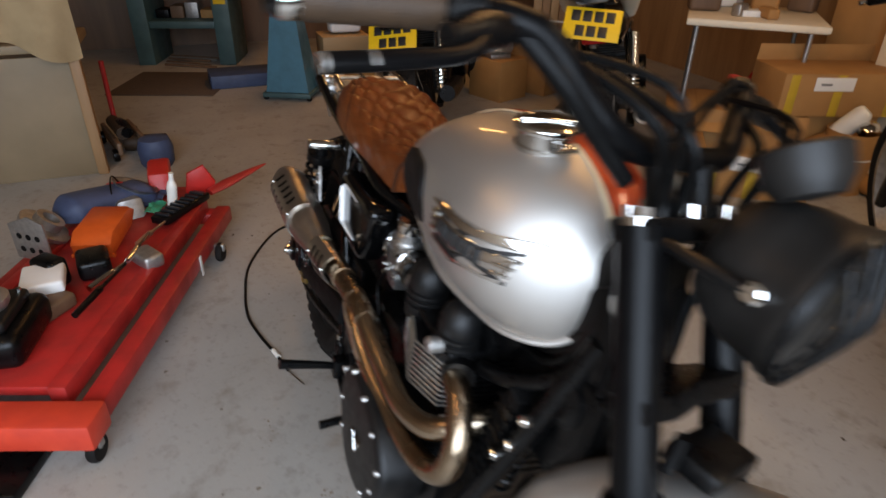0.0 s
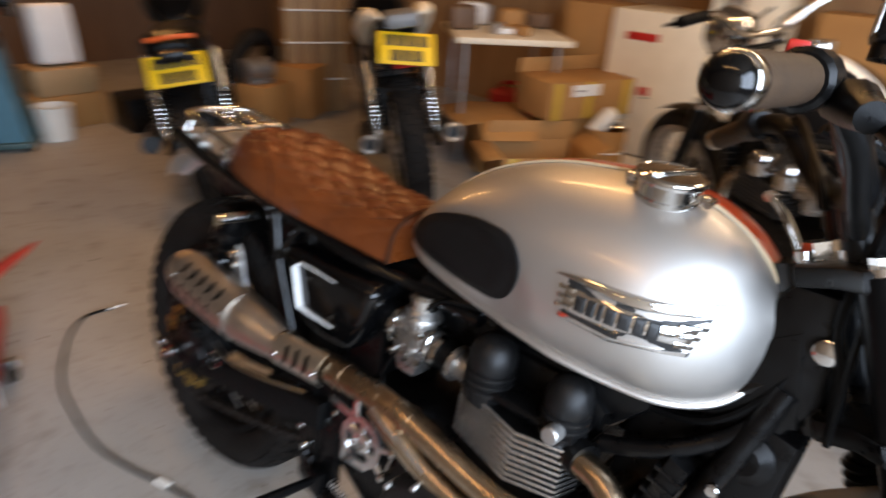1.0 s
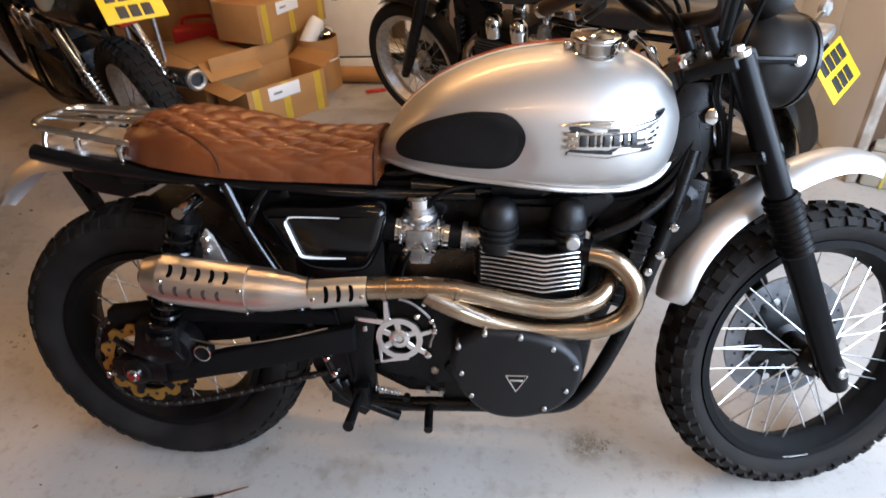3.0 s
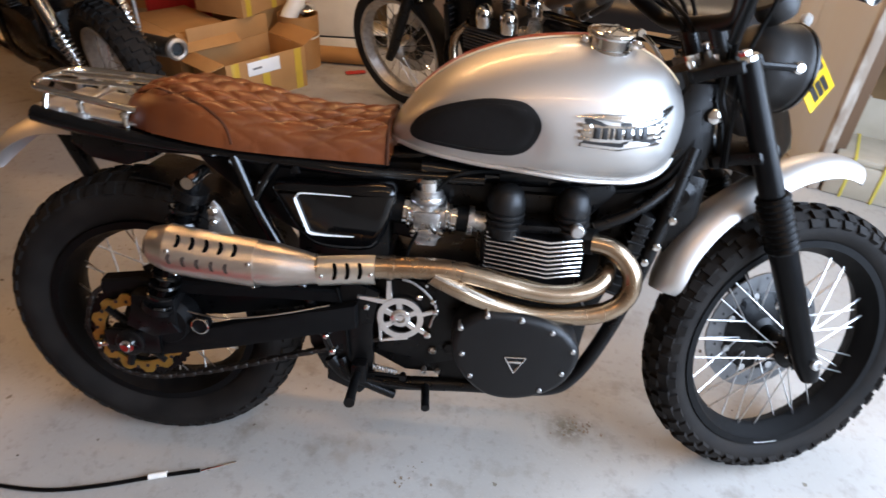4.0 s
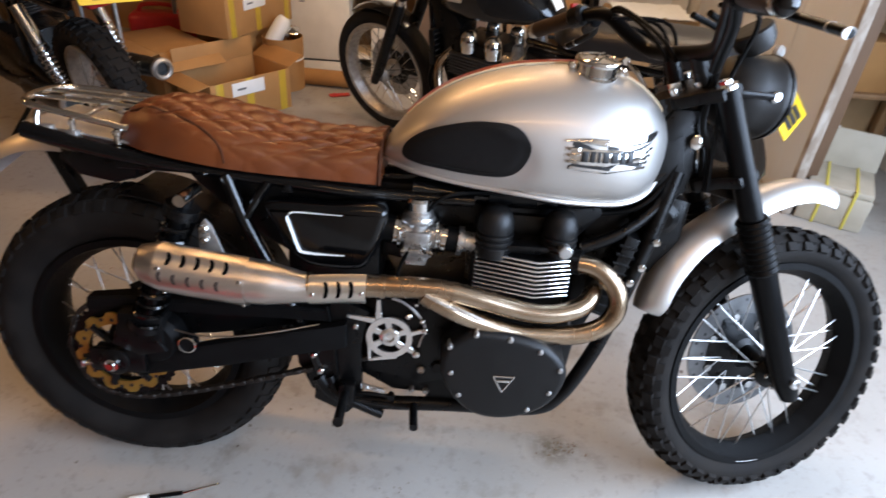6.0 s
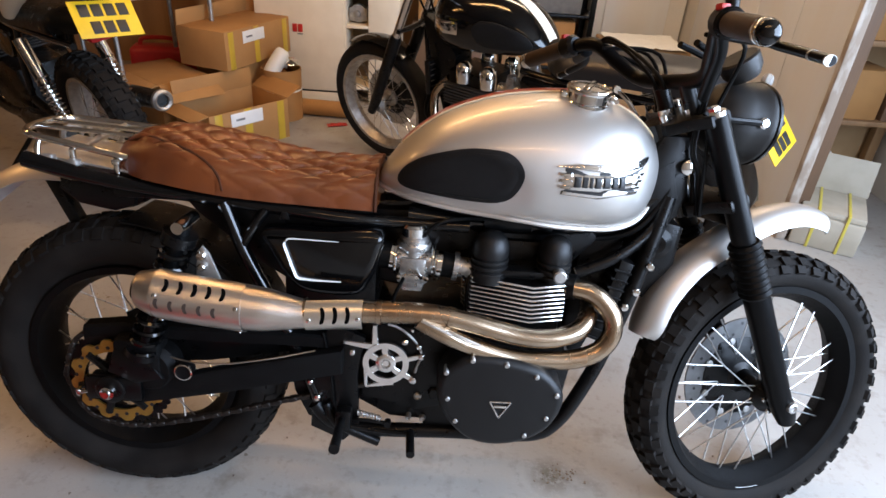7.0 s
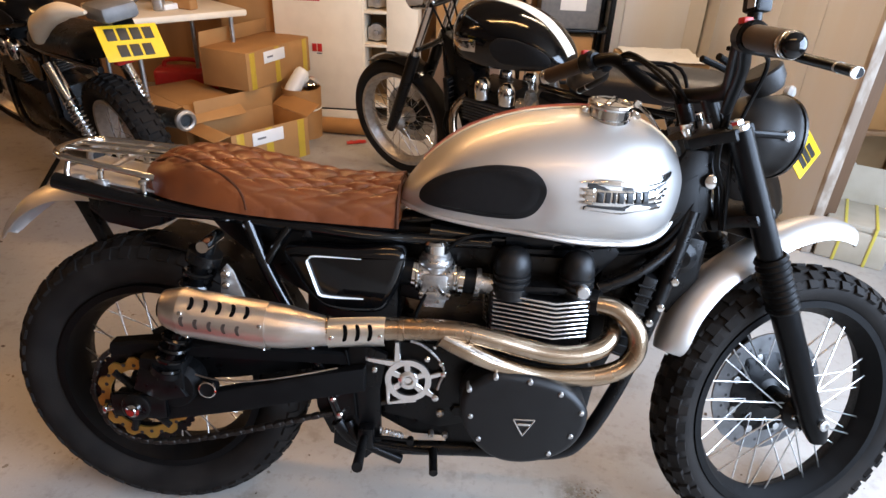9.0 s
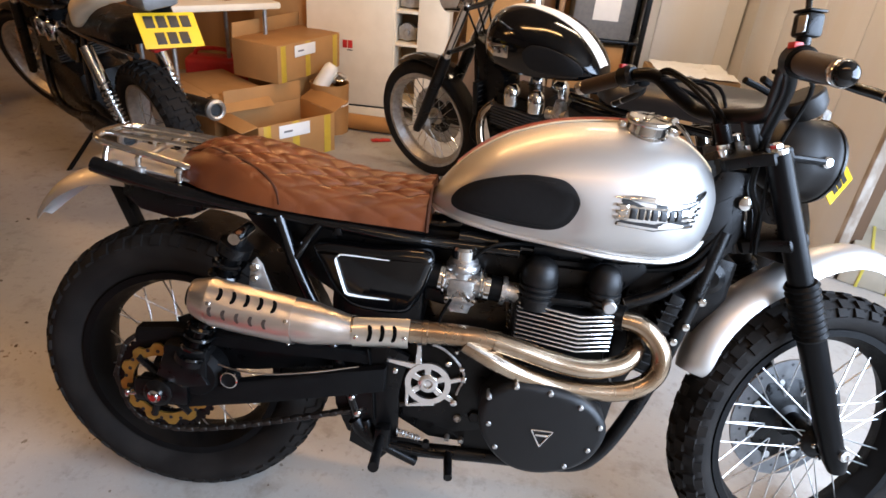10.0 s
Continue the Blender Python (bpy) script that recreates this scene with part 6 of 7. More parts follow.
        if bright:
            part("muffler_tip", lathe([(0.041, -0.150), (0.048, -0.160), (0.048, -0.178), (0.038, -0.186), (0.029, -0.180), (0.029, -0.150)], (0.0, s * 0.20, 0.401), "x", 24, True), ALU, b, "bright muffler end ring")
            part("muffler_bore", lathe([(0.030, -0.162), (0.0, -0.161)], (0.0, s * 0.20, 0.401), "x", 20), INKSHADE, b)
        part("exhaust_pipe", tube([(0.42, s * 0.18, 0.33), (0.70, s * 0.17, 0.27), (0.92, s * 0.16, 0.28), (1.03, s * 0.13, 0.40), (1.05, s * 0.10, 0.52), (0.98, s * 0.08, 0.60)], 0.020, 14), SATIN if knobs or not bright else PIPE, b)
        if not lamps:
            continue
        part("indicator", lathe([(0, -0.02), (0.02, -0.014), (0.026, 0.0), (0.02, 0.016), (0, 0.022)], (-0.26, s * 0.15, 0.80), "x", 16), LENS, b, "small clear indicator lamp")
        part("indicator_stalk", bar((-0.26, s * 0.05, 0.79), (-0.26, s * 0.13, 0.80), 0.008), CHROME, b)
    eng = part("engine", join(prism([(0.50, 0.28), (0.60, 0.22), (0.95, 0.20), (1.01, 0.30), (0.98, 0.47), (0.74, 0.50), (0.55, 0.48)], -0.12, 0.12, 0.02), prism([(0.75, 0.47), (0.97, 0.47), (0.97, 0.65), (0.75, 0.65)], -0.10, 0.10, 0.01)), SATIN, b, "black twin-cylinder engine")
    part("clutch_cover", prism(COVER, -0.115, -0.2, 0.014, None, 3, 3), SATIN, eng)
    part("front_shroud", prism([(0.97, 0.33), (1.03, 0.36), (1.08, 0.53), (1.12, 0.70), (1.15, 0.86), (1.06, 0.82), (0.96, 0.70)], -0.06, 0.06, 0.01), SATIN, b)
    for k in range(7):
        z = 0.51 + 0.014 * k
        part("cooling_fin", box(0.735, 0.985, -0.125, 0.125, z - 0.0025, z + 0.0025, 0.001, seg=1), DARKFIN, eng)
    for x in (0.80, 0.93):
        for s in (-1, 1):
            part("head_dome", lathe([(0.036, 0.61), (0.038, 0.655), (0.033, 0.683), (0.018, 0.698), (0, 0.70)], (x - (0.04 if stripe else 0), s * 0.09, 0), "z", 24), dome, eng, "domed head cover")
    for s in (-1, 1):
        part("carburettor", join(bar((0.60, s * 0.085, 0.63), (0.70, s * 0.085, 0.62), 0.027, 16), lathe([(0.026, 0.57), (0.03, 0.60), (0.028, 0.66), (0.02, 0.69), (0, 0.695)], (0.64, s * 0.085, 0), "z", 18)), CARB, eng, "cast aluminium carburettor")
    cooler = part("oil_cooler", box(1.085, 1.115, -0.10, 0.10, 0.50, 0.66, 0.006), SATIN, b, "black oil cooler")
    for k in range(6):
        part("fin", box(1.08, 1.12, -0.092, 0.092, 0.515 + 0.025 * k, 0.519 + 0.025 * k, 0.001, seg=1), DARKFIN, cooler)
    part("horn", lathe([(0.0, -0.02), (0.03, -0.018), (0.04, 0.0), (0.036, 0.014), (0, 0.016)], (1.06, -0.085, 0.72), "x", 20), GLOSS, b)
    for s in (-1, 1):
        part("oil_hose", tube([(1.10, s * 0.08, 0.52), (1.10, s * 0.12, 0.42), (1.02, s * 0.125, 0.36)], 0.009, 10), HOSE, b)
    rows = []
    for k in range(12):
        a = radians(70 + 9 * k)
        rows.append([(0.365 * math.cos(a), 0.078 * t, 0.325 + 0.40 * math.sin(a) - 0.012 * t * t) for t in (-1, -0.6, 0, 0.6, 1)])
    if not knobs:
        part("rear_mudguard", strip(rows, 0.003), guard, b)
    part("tail_lamp", box(-0.33, -0.25, -0.055, 0.055, 0.755, 0.80, 0.014), tail_mat, b)
    number_plate(b, pose(plate_x, 0, plate_z, plate_level) @ pose(0, 0, 0, -plate_tilt, 0, -90), plate_rows, "yellow number plate with two rows of dark characters")
    part("side_stand", tube([(0.53, 0.13, 0.22), (0.54, 0.30, 0.07), (0.55, 0.46, -0.070)] if knobs else [(0.53, 0.13, 0.22), (0.54, 0.19, 0.1), (0.55, 0.255, -0.042)], 0.011, 10), SATIN, b)
    return b


_black = road_bike(pose(1.55, 1.235, 0.0, -8, 0, 142.0), "gloss black roadster motorcycle with polished wire wheels on its side stand", GLOSS, ALU, CHROME, 0.685, ((0.032, 4), (-0.032, 3)), steer=4, seat_z=0.765, seat_mat=VINYL, tail_mat=ALU, plate_x=-0.37, plate_tilt=38, guard=GLOSS, stripe=True)
_nk = road_bike(pose(-0.815, 1.60, 0.0, -9, 0, 142.0), "white-panelled black scrambler motorcycle seen from behind", GLOSS, ALU, CHROME, 0.85, ((0.032, 4), (-0.032, 3)), steer=22, knobs=True, lamps=False, plate_x=-0.405, plate_tilt=36, plate_level=11)
for _s in (-1, 1):
    part("tail_panel", tube([(-0.30, _s * 0.085, 0.965), (-0.14, _s * 0.12, 0.955), (0.06, _s * 0.135, 0.89), (0.2, _s * 0.13, 0.80)], [0.008, 0.045, 0.05, 0.025], 14, flat=0.8), IVORY, _nk, "glossy white tail panel")
part("tail_unit", box(-0.40, -0.22, -0.07, 0.07, 0.925, 0.985, 0.02), GREYPLASTIC, _nk)
_px = road_bike(pose(-1.43, 0.83, 0.0, -8, 0, 151.5), "dark motorcycle with orange tail stripe seen from behind", GLOSS, SATIN, CHROME, 0.725, ((0.032, 4), (-0.032, 3)), steer=20, bright=False, lamps=False, tail_mat=SATIN, plate_x=-0.31, plate_tilt=40)
part("tail_stripe", tube([(-0.24, -0.09, 0.835), (-0.255, 0, 0.842), (-0.24, 0.09, 0.835)], 0.010, 8), ORANGE, _px, "orange tail stripe")

# ---- boarded white walls and the door post ----
_wb = solo("wall_side", box(2.30, 2.36, 1.565, 3.75, 0, 2.7, 0), PLASTER, "white side wall clad with upright boards", "wall", kind="structure")
_board = make_mesh("board", box(0, 0.018, 0, 0.440, 0.0, 2.69, 0.004), BOARD)
_y = 1.575
while _y < 3.2:
    part("board", _board, None, _wb, "", Matrix.Translation((2.281, _y, 0.004)))
    _y += 0.444
_wc = solo("wall_back", box(1.62, 2.28, 3.58, 3.75, 0, 2.7, 0), PLASTER, "white back wall clad with upright boards", "wall", kind="structure")
for _k in range(1):
    part("board", _board, None, _wc, "", Matrix.Translation((1.72 + 0.164 * _k, 3.58, 0.004)) @ pose(0, 0, 0, 0, 0, -90))
solo("door_post", box(2.24, 2.287, 1.490, 1.528, 0, 2.69, 0.008), POSTWOOD, "pale beige door post with flaking paint", "post", kind="structure")
solo("door_strip", box(2.262, 2.36, 1.532, 1.552, 0, 2.69, 0.006), DARKWOOD, "dark timber strip beside the door post", "post", kind="structure")
slab("wall_niche", 2.36, 3.05, 2.25, 2.35, 0, 2.7, PLY, "brown plywood wall of the storage bay", "wall")

# shelf in the storage bay
_sh = thing("storage_shelf", pose(2.42, 1.95, 0), "rough brown timber shelf holding stored clutter", "shelf")
for _z in (0.42, 0.80, 1.2):
    part("board", box(0, 0.6, 0, 0.28, _z, _z + 0.025, 0.003), WOOD, _sh)
for _x in (0.0, 0.55):
    part("upright", box(_x, _x + 0.05, 0.23, 0.28, 0, 1.5, 0.003), WOOD, _sh)
solo("cardboard_box", box(0, 0.3, 0, 0.22, 0, 0.24, 0.004), CARD, "plain brown cardboard box on the timber shelf", "box", pose(2.50, 1.98, 0.445))
solo("cardboard_box", box(0, 0.18, 0, 0.22, 0, 0.2, 0.004), DARKWOOD, "dark brown wooden crate on the timber shelf", "crate", pose(2.82, 1.97, 0.445))
solo("cardboard_box", box(0, 0.4, 0, 0.24, 0, 0.26, 0.004), CARD, "large brown cardboard box on the timber shelf", "box", pose(2.48, 1.97, 0.825))
solo("desk_lamp", join(tube([(0, 0, 0), (0.02, 0, 0.10), (0.14, 0.0, 0.16)], 0.010, 10), lathe([(0.03, 0.0), (0.055, 0.09), (0.05, 0.09), (0.028, 0.0)], (0.14, 0, 0.12), "x", 20), lathe([(0.05, 0), (0.05, 0.015), (0, 0.016)], axis="z", n=20)), WHITEPAINT, "small white clamp lamp standing behind the packing case", "lamp", pose(2.52, 1.86, 0.0) @ pose(0, 0, 0.30, 0, 0, 200))

# strapped packing case on the floor
_pk = thing("packing_case", pose(2.29, 1.475, 0, 0, 0, -28), "cream packing case tied with yellow straps on the floor", "box")
part("case", box(0.0, 0.27, 0.0, 0.30, 0, 0.155, 0.01), CREAMCASE, _pk)
part("foam_lid", box(0.005, 0.265, 0.005, 0.295, 0.156, 0.185, 0.008), CREAMCASE, _pk, "cream foam lid")
part("lid_flap", box(0.0, 0.27, 0, 0.006, 0, 0.17, 0.002, pose(0, 0.296, 0.181, -20, 0, 0)), CREAMCASE, _pk, "raised cream flap")
for _x in (0.07, 0.19):
    part("strap", join(box(_x, _x + 0.012, -0.003, 0.303, 0.1855, 0.188, 0.0008), box(_x, _x + 0.012, -0.004, -0.001, 0, 0.188, 0.0008)), STRAP, _pk, "yellow strap")

# ---- stored things along the back ----
_ct = thing("appliance_carton", pose(-0.60, 3.05, 0), "tall white appliance carton with red print", "carton")
part("carton", box(-0.005, 0.567, 0, 0.5, 0.082, 0.93, 0.006), IVORY, _ct)
part("plinth", box(0.0, 0.562, 0.0, 0.48, 0, 0.070, 0.004), IVORY, _ct, "pale plinth")
part("dark_gap", box(0.01, 0.555, 0.006, 0.47, 0.0701, 0.0819, 0), INKSHADE, _ct, "torn dark gap above the plinth")
for _x, _z, _w, _h in ((0.10, 0.765, 0.2, 0.045), (0.235, 0.455, 0.030, 0.05), (0.270, 0.455, 0.030, 0.05)):
    part("red_print", box(_x, _x + _w, -0.003, 0.0, _z, _z + _h, 0.0006), REDPLASTIC, _ct, "red printed bar")
part("dark_print", box(0.265, 0.300, -0.003, 0, 0.440, 0.446, 0.0006), INKSHADE, _ct)
solo("beige_carton", box(0, 0.36, 0, 0.4, 0, 0.93, 0.006), CARD, "tall plain beige carton beside the white carton", "carton", pose(-0.98, 3.12, 0))
_bk = thing("bookcase", pose(-0.04, 3.06, 0), "white painted open bookcase with odds and ends", "bookcase")
part("side", box(0, 0.02, 0, 0.3, 0, 1.5, 0.002), IVORY, _bk)
part("side", box(0.163, 0.362, 0, 0.3, 0, 1.5, 0.002), IVORY, _bk)
part("back", box(0.02, 0.163, 0.28, 0.3, 0, 1.5, 0.002), BEIGE, _bk)
for _z in (0.10, 0.497, 0.702, 0.90, 1.12):
    part("shelf", box(0.02, 0.163, 0, 0.28, _z, _z + 0.018, 0.002), IVORY, _bk)
for _x, _z in ((0.085, 0.522), (0.09, 0.727), (0.09, 0.925)):
    solo("gear_casting", join(lathe([(0.03, 0.0), (0.055, 0.005), (0.055, 0.06), (0.04, 0.07), (0.02, 0.10), (0, 0.10)], axis="y", n=24), box(-0.062, 0.062, 0.02, 0.06, -0.052, 0.03, 0.008), lathe([(0.0, -0.022), (0.016, -0.020), (0.022, 0.004)], axis="y", n=16)), ALU, "round grey metal casting on a white shelf", "spare part", Matrix.Translation((-0.04 + _x, 3.13, _z + 0.055)), "metal castings")
_ds = thing("dark_shelving", pose(1.02, 3.35, 0), "dark metal shelving with timber front posts", "shelving")
for _x in (0.0, 0.56):
    part("post", box(_x, _x + 0.035, 0, 0.03, 0, 1.7, 0.003), WOOD if _x == 0 else SATIN, _ds)
    part("post", box(_x, _x + 0.035, 0.33, 0.36, 0, 1.7, 0.003), SATIN, _ds)
for _z in (0.25, 0.60, 1.05, 1.5):
    part("shelf", box(0, 0.595, 0, 0.36, _z, _z + 0.02, 0.003), SATIN, _ds)
_tb = thing("storage_tub", pose(1.12, 3.36, 0.62), "dark grey plastic storage tub with a white paper note", "tub")
part("tub", box(0, 0.40, 0, 0.3, 0, 0.34, 0.015), GREYPLASTIC, _tb)
part("note", box(0.13, 0.30, -0.004, -0.001, 0.12, 0.27, 0.0008), PAPER, _tb, "white paper note")
part("lid", box(-0.01, 0.41, -0.01, 0.31, 0.34, 0.365, 0.006), SATIN, _tb)
solo("cardboard_box", box(0, 0.42, 0, 0.3, 0, 0.3, 0.004), CARD, "brown cardboard box on the dark shelving", "box", pose(1.08, 3.38, 0.27))
solo("cardboard_box", box(0, 0.45, 0, 0.3, 0, 0.5, 0.004), CARD, "tall brown cardboard box against the back wall", "box", pose(0.42, 3.4, 0.5))
solo("timber_crate", box(0, 0.55, 0, 0.34, 0, 0.5, 0.006), DARKWOOD, "dark timber crate against the back wall", "crate", pose(0.38, 3.38, 0))
_cl = thing("covered_crate", pose(1.60, 2.75, 0), "low wooden crate under crumpled white paper", "crate")
part("crate", box(0, 0.5, 0, 0.4, 0, 0.55, 0.006), PLY, _cl)
_rows = [[(0.02 + 0.46 * i / 16, -0.02 + 0.42 * j / 14, 0.565 + 0.02 * noise.noise(Vector((i * 0.6, j * 0.7, 3)))) for j in range(15)] for i in range(17)]
part("paper", strip(_rows, 0.003), PAPER, _cl, "crumpled white paper")


def open_box(m, w, d, h, label, flaps=(), tape=False, note=False, group=""):
    b = thing("cardboard_box", m, label, "box", group)
    t = 0.005
    part("base", box(0, w, 0, d, 0, t, 0.001), CARD, b)
    part("side", box(0, w, 0, t, t, h, 0.0015), CARD, b)
    part("side", box(0, w, d - t, d, t, h, 0.0015), CARD, b)
    part("side", box(0, t, t, d - t, t, h, 0.0015), CARD, b)
    part("side", box(w - t, w, t, d - t, t, h, 0.0015), CARD, b)
    for edge, ang, size in flaps:
        if edge == "shut":
            part("lid", box(0.001, w - 0.001, 0.001, d - 0.001, h, h + t, 0.001), CARD, b)
        elif edge == "front":
            part("flap", box(0, w, 0, t, 0, size, 0.0015, pose(0, 0, h, ang, 0, 0)), CARD, b)
        elif edge == "back":
            part("flap", box(0, w, -t, 0, 0, size, 0.0015, pose(0, d, h, -ang, 0, 0)), CARD, b)
        elif edge == "left":
            part("flap", box(0, t, 0, d, 0, size, 0.0015, pose(0, 0, h, 0, -ang, 0)), CARD, b)
        else:
            part("flap", box(-t, 0, 0, d, 0, size, 0.0015, pose(w, 0, h, 0, ang, 0)), CARD, b)
    if tape:
        for x in (0.03, w * 0.42, w - 0.075):
            part("tape", box(x, x + 0.045, -0.002, 0.0, 0.0, h - 0.001, 0.0005), TAPE, b, "yellow packing tape")
    if note:
        part("label", box(w * 0.25, w * 0.25 + 0.20, -0.004, -0.002, h * 0.62, h * 0.94, 0.0006), PAPER, b, "white paper label")
        part("label_print", box(w * 0.25 + 0.03, w * 0.25 + 0.085, -0.005, -0.004, h * 0.75, h * 0.80, 0.0004), GREYPLASTIC, b)
    return b


open_box(pose(-0.552, 1.977, 0, 0, 0, 52.1), 0.50, 0.34, 0.226, "open taped cardboard box with a white label on the floor", (("back", 4, 0.11), ("right", 62, 0.11), ("left", 100, 0.10)), True, True, "cardboard boxes")
open_box(pose(-0.895, 2.20, 0, 0, 0, 50), 0.32, 0.50, 0.30, "cardboard box with folded flaps behind the taped box", (("shut", 0, 0), ("left", 100, 0.16), ("front", 120, 0.14)), False, False, "cardboard boxes")
open_box(pose(-0.565, 2.63, 0, 0, 0, 74), 0.39, 0.34, 0.335, "closed brown cardboard box under another box", (("shut", 0, 0),), False, False, "cardboard boxes")
open_box(pose(-0.587, 2.42, 0.342, 0, 0, 70), 0.62, 0.33, 0.208, "taped cardboard box with a white label stacked on another", (("back", -6, 0.09), ("shut", 0, 0)), True, True, "cardboard boxes")
_rb = thing("round_carton", pose(-0.365, 2.715, 0), "round cardboard tub tied with white string", "tub")
part("tub", lathe([(0.0, 0.004), (0.112, 0.004), (0.116, 0.0), (0.120, 0.31), (0.115, 0.31), (0.111, 0.02), (0.0, 0.02)], axis="z", n=36), CARD, _rb)
part("string", lathe([(0.1185, 0.178), (0.122, 0.183), (0.1185, 0.188)], axis="z", n=36, closed=True), PAPER, _rb)
solo("white_canister", tube([(0, 0, 0), (0.02, 0.03, 0.06), (0.07, 0.07, 0.15), (0.085, 0.082, 0.175)], [0.045, 0.05, 0.046, 0.03], 18), WHITEPAINT, "white plastic canister leaning in the round tub", "canister", pose(-0.43, 2.655, 0.235))
solo("metal_pot", lathe([(0.035, 0), (0.045, 0.02), (0.045, 0.06), (0.03, 0.07), (0, 0.072)], axis="z", n=24), CHROME, "small shiny metal pot in the round tub", "pot", pose(-0.315, 2.745, 0.29, 20, 10, 0))
solo("cardboard_tube", bar((-0.55, 2.80, 0.052), (0.10, 2.76, 0.052), 0.05, 24), CARD, "long cardboard tube lying on the floor", "tube")
solo("red_rag", strip([[(0.12 * i / 8 - 0.06, 0.05 * j / 5 - 0.025, 0.008 + 0.006 * noise.noise(Vector((i * 0.7, j * 0.8, 1)))) for j in range(6)] for i in range(9)], 0.003), REDPLASTIC, "small crumpled red rag on the floor", "rag", pose(-0.01, 2.61, 0.0, 0, 0, 20))

# folding table
_ft = thing("folding_table", pose(-1.13, 2.22, 0, 0, 0, 48), "white plastic folding table cluttered with parts", "table")
part("tabletop", box(0, 0.70, 0, 0.68, 0.705, 0.745, 0.012), IVORY, _ft)
for _x in (0.06, 0.62):
    for _y in (0.06, 0.60):
        part("leg", bar((_x, _y, 0), (_x, _y, 0.705), 0.013), ALU, _ft)
random.seed(5)
for _k in range(9):
    _a, _b = 0.06 + 0.56 * random.random(), 0.10 + 0.5 * random.random()
    _w, _d, _h = 0.06 + 0.12 * random.random(), 0.05 + 0.1 * random.random(), 0.03 + 0.12 * random.random()
    _q = pose(-1.13, 2.22, 0.746, 0, 0, 48) @ pose(_a, _b, 0, 0, 0, 90 * random.random())
    _mt, _lb, _ct2 = [(CARD, "small brown cardboard packet on the white table", "packet"), (DARKWOOD, "dark brown parts box on the white table", "box"), (PAPER, "folded white cloth on the white table", "cloth"), (ALU, "grey metal engine part on the white table", "spare part")][_k % 4]
    solo("parts_box", box(-_w / 2, _w / 2, -_d / 2, _d / 2, 0, _h, min(_w, _d, _h) * 0.2, seg=3), _mt, _lb, _ct2, _q, "clutter on the table")
_fc = thing("fuel_can", pose(-1.44, 2.98, 0, 0, 0, 12), "red plastic fuel can under the table", "can")
part("body", box(0, 0.46, 0, 0.18, 0, 0.30, 0.04, seg=4), REDPLASTIC, _fc)
part("handle", tube([(0.06, 0.09, 0.285), (0.09, 0.09, 0.34), (0.26, 0.09, 0.34), (0.30, 0.09, 0.285)], 0.014, 10), REDPLASTIC, _fc)

# strapped bundle of boards, loose tyre and carton by the end wall
_bd = thing("board_bundle", pose(-2.62, 2.12, 0, 0, 0, 62), "upright bundle of brown boards tied with white straps", "boards")
random.seed(3)
for _k in range(7):
    part("plank", box(_k * 0.062, _k * 0.062 + 0.058, 0.01 * random.random(), 0.14, 0, 1.15 + 0.08 * random.random(), 0.004), WOOD if _k % 2 else PLY, _bd)
for _z in (0.24, 0.50, 0.72, 0.95):
    part("strap", box(-0.006, 0.44, -0.006, 0.146, _z, _z + 0.012, 0.002), PAPER, _bd, "white strap")
_ty = thing("spare_wheel", pose(-2.72, 1.88, 0.308, 12, 0, 115), "spare wheel with a black tyre leaning against a carton", "wheel")
part("tyre", lathe(tyre_section(0.31, 0.11, 0.22), n=64, closed=True), RUBBER, _ty)
part("rim", lathe([(0.222, -0.04), (0.205, -0.035), (0.2, 0), (0.205, 0.035), (0.222, 0.04)], n=48, closed=True), SATIN, _ty)
solo("cardboard_box", box(0, 0.34, 0, 0.34, 0, 0.36, 0.004), CARD, "brown cardboard carton beside the boards", "box", pose(-2.68, 1.98, 0, 0, 0, 25))
solo("grey_motor", join(lathe([(0.05, -0.1), (0.075, -0.09), (0.075, 0.09), (0.05, 0.1)], axis="y", n=24), box(-0.07, 0.07, -0.08, 0.08, -0.09, -0.06, 0.005)), ALU, "grey electric motor on a carton", "motor", pose(-2.5, 1.78, 0.38))
solo("cardboard_box", box(0, 0.32, 0, 0.28, 0, 0.288, 0.004), CARD, "brown carton on the floor", "box", pose(-2.62, 1.62, 0, 0, 0, 20))

# pedestal, bucket, cartons and paper sack
_pd = thing("tool_pedestal", pose(-3.0, 0.37, 0, 0, 0, -27), "blue enamelled tapered tool pedestal on castors", "pedestal")
_v = [(-0.14, -0.155, 0.05), (0.14, -0.155, 0.05), (0.14, 0.155, 0.05), (-0.14, 0.155, 0.05), (-0.07, -0.075, 0.70), (0.07, -0.075, 0.70), (0.07, 0.075, 0.70), (-0.07, 0.075, 0.70)]
part("column", (_v, [(0, 3, 2, 1), (4, 5, 6, 7), (0, 1, 5, 4), (1, 2, 6, 5), (2, 3, 7, 6), (3, 0, 4, 7)]), BLUE, _pd)
part("base", box(-0.16, 0.17, -0.175, 0.175, 0.022, 0.055, 0.006), TEAL, _pd)
part("head", join(box(-0.10, 0.12, -0.06, 0.06, 0.70, 0.84, 0.02), bar((0.02, -0.22, 0.80), (0.02, 0.22, 0.80), 0.03), lathe([(0.075, 0.17), (0.08, 0.18), (0.08, 0.205), (0.075, 0.215)], (0.02, 0, 0.80), n=24)), SATIN, _pd, "dark machine head")
part("cable_loop", tube([(0.1, 0.03, 0.75), (0.16, 0.08, 0.68), (0.14, 0.11, 0.58), (0.1, 0.12, 0.66)], 0.008, 8), HOSE, _pd)
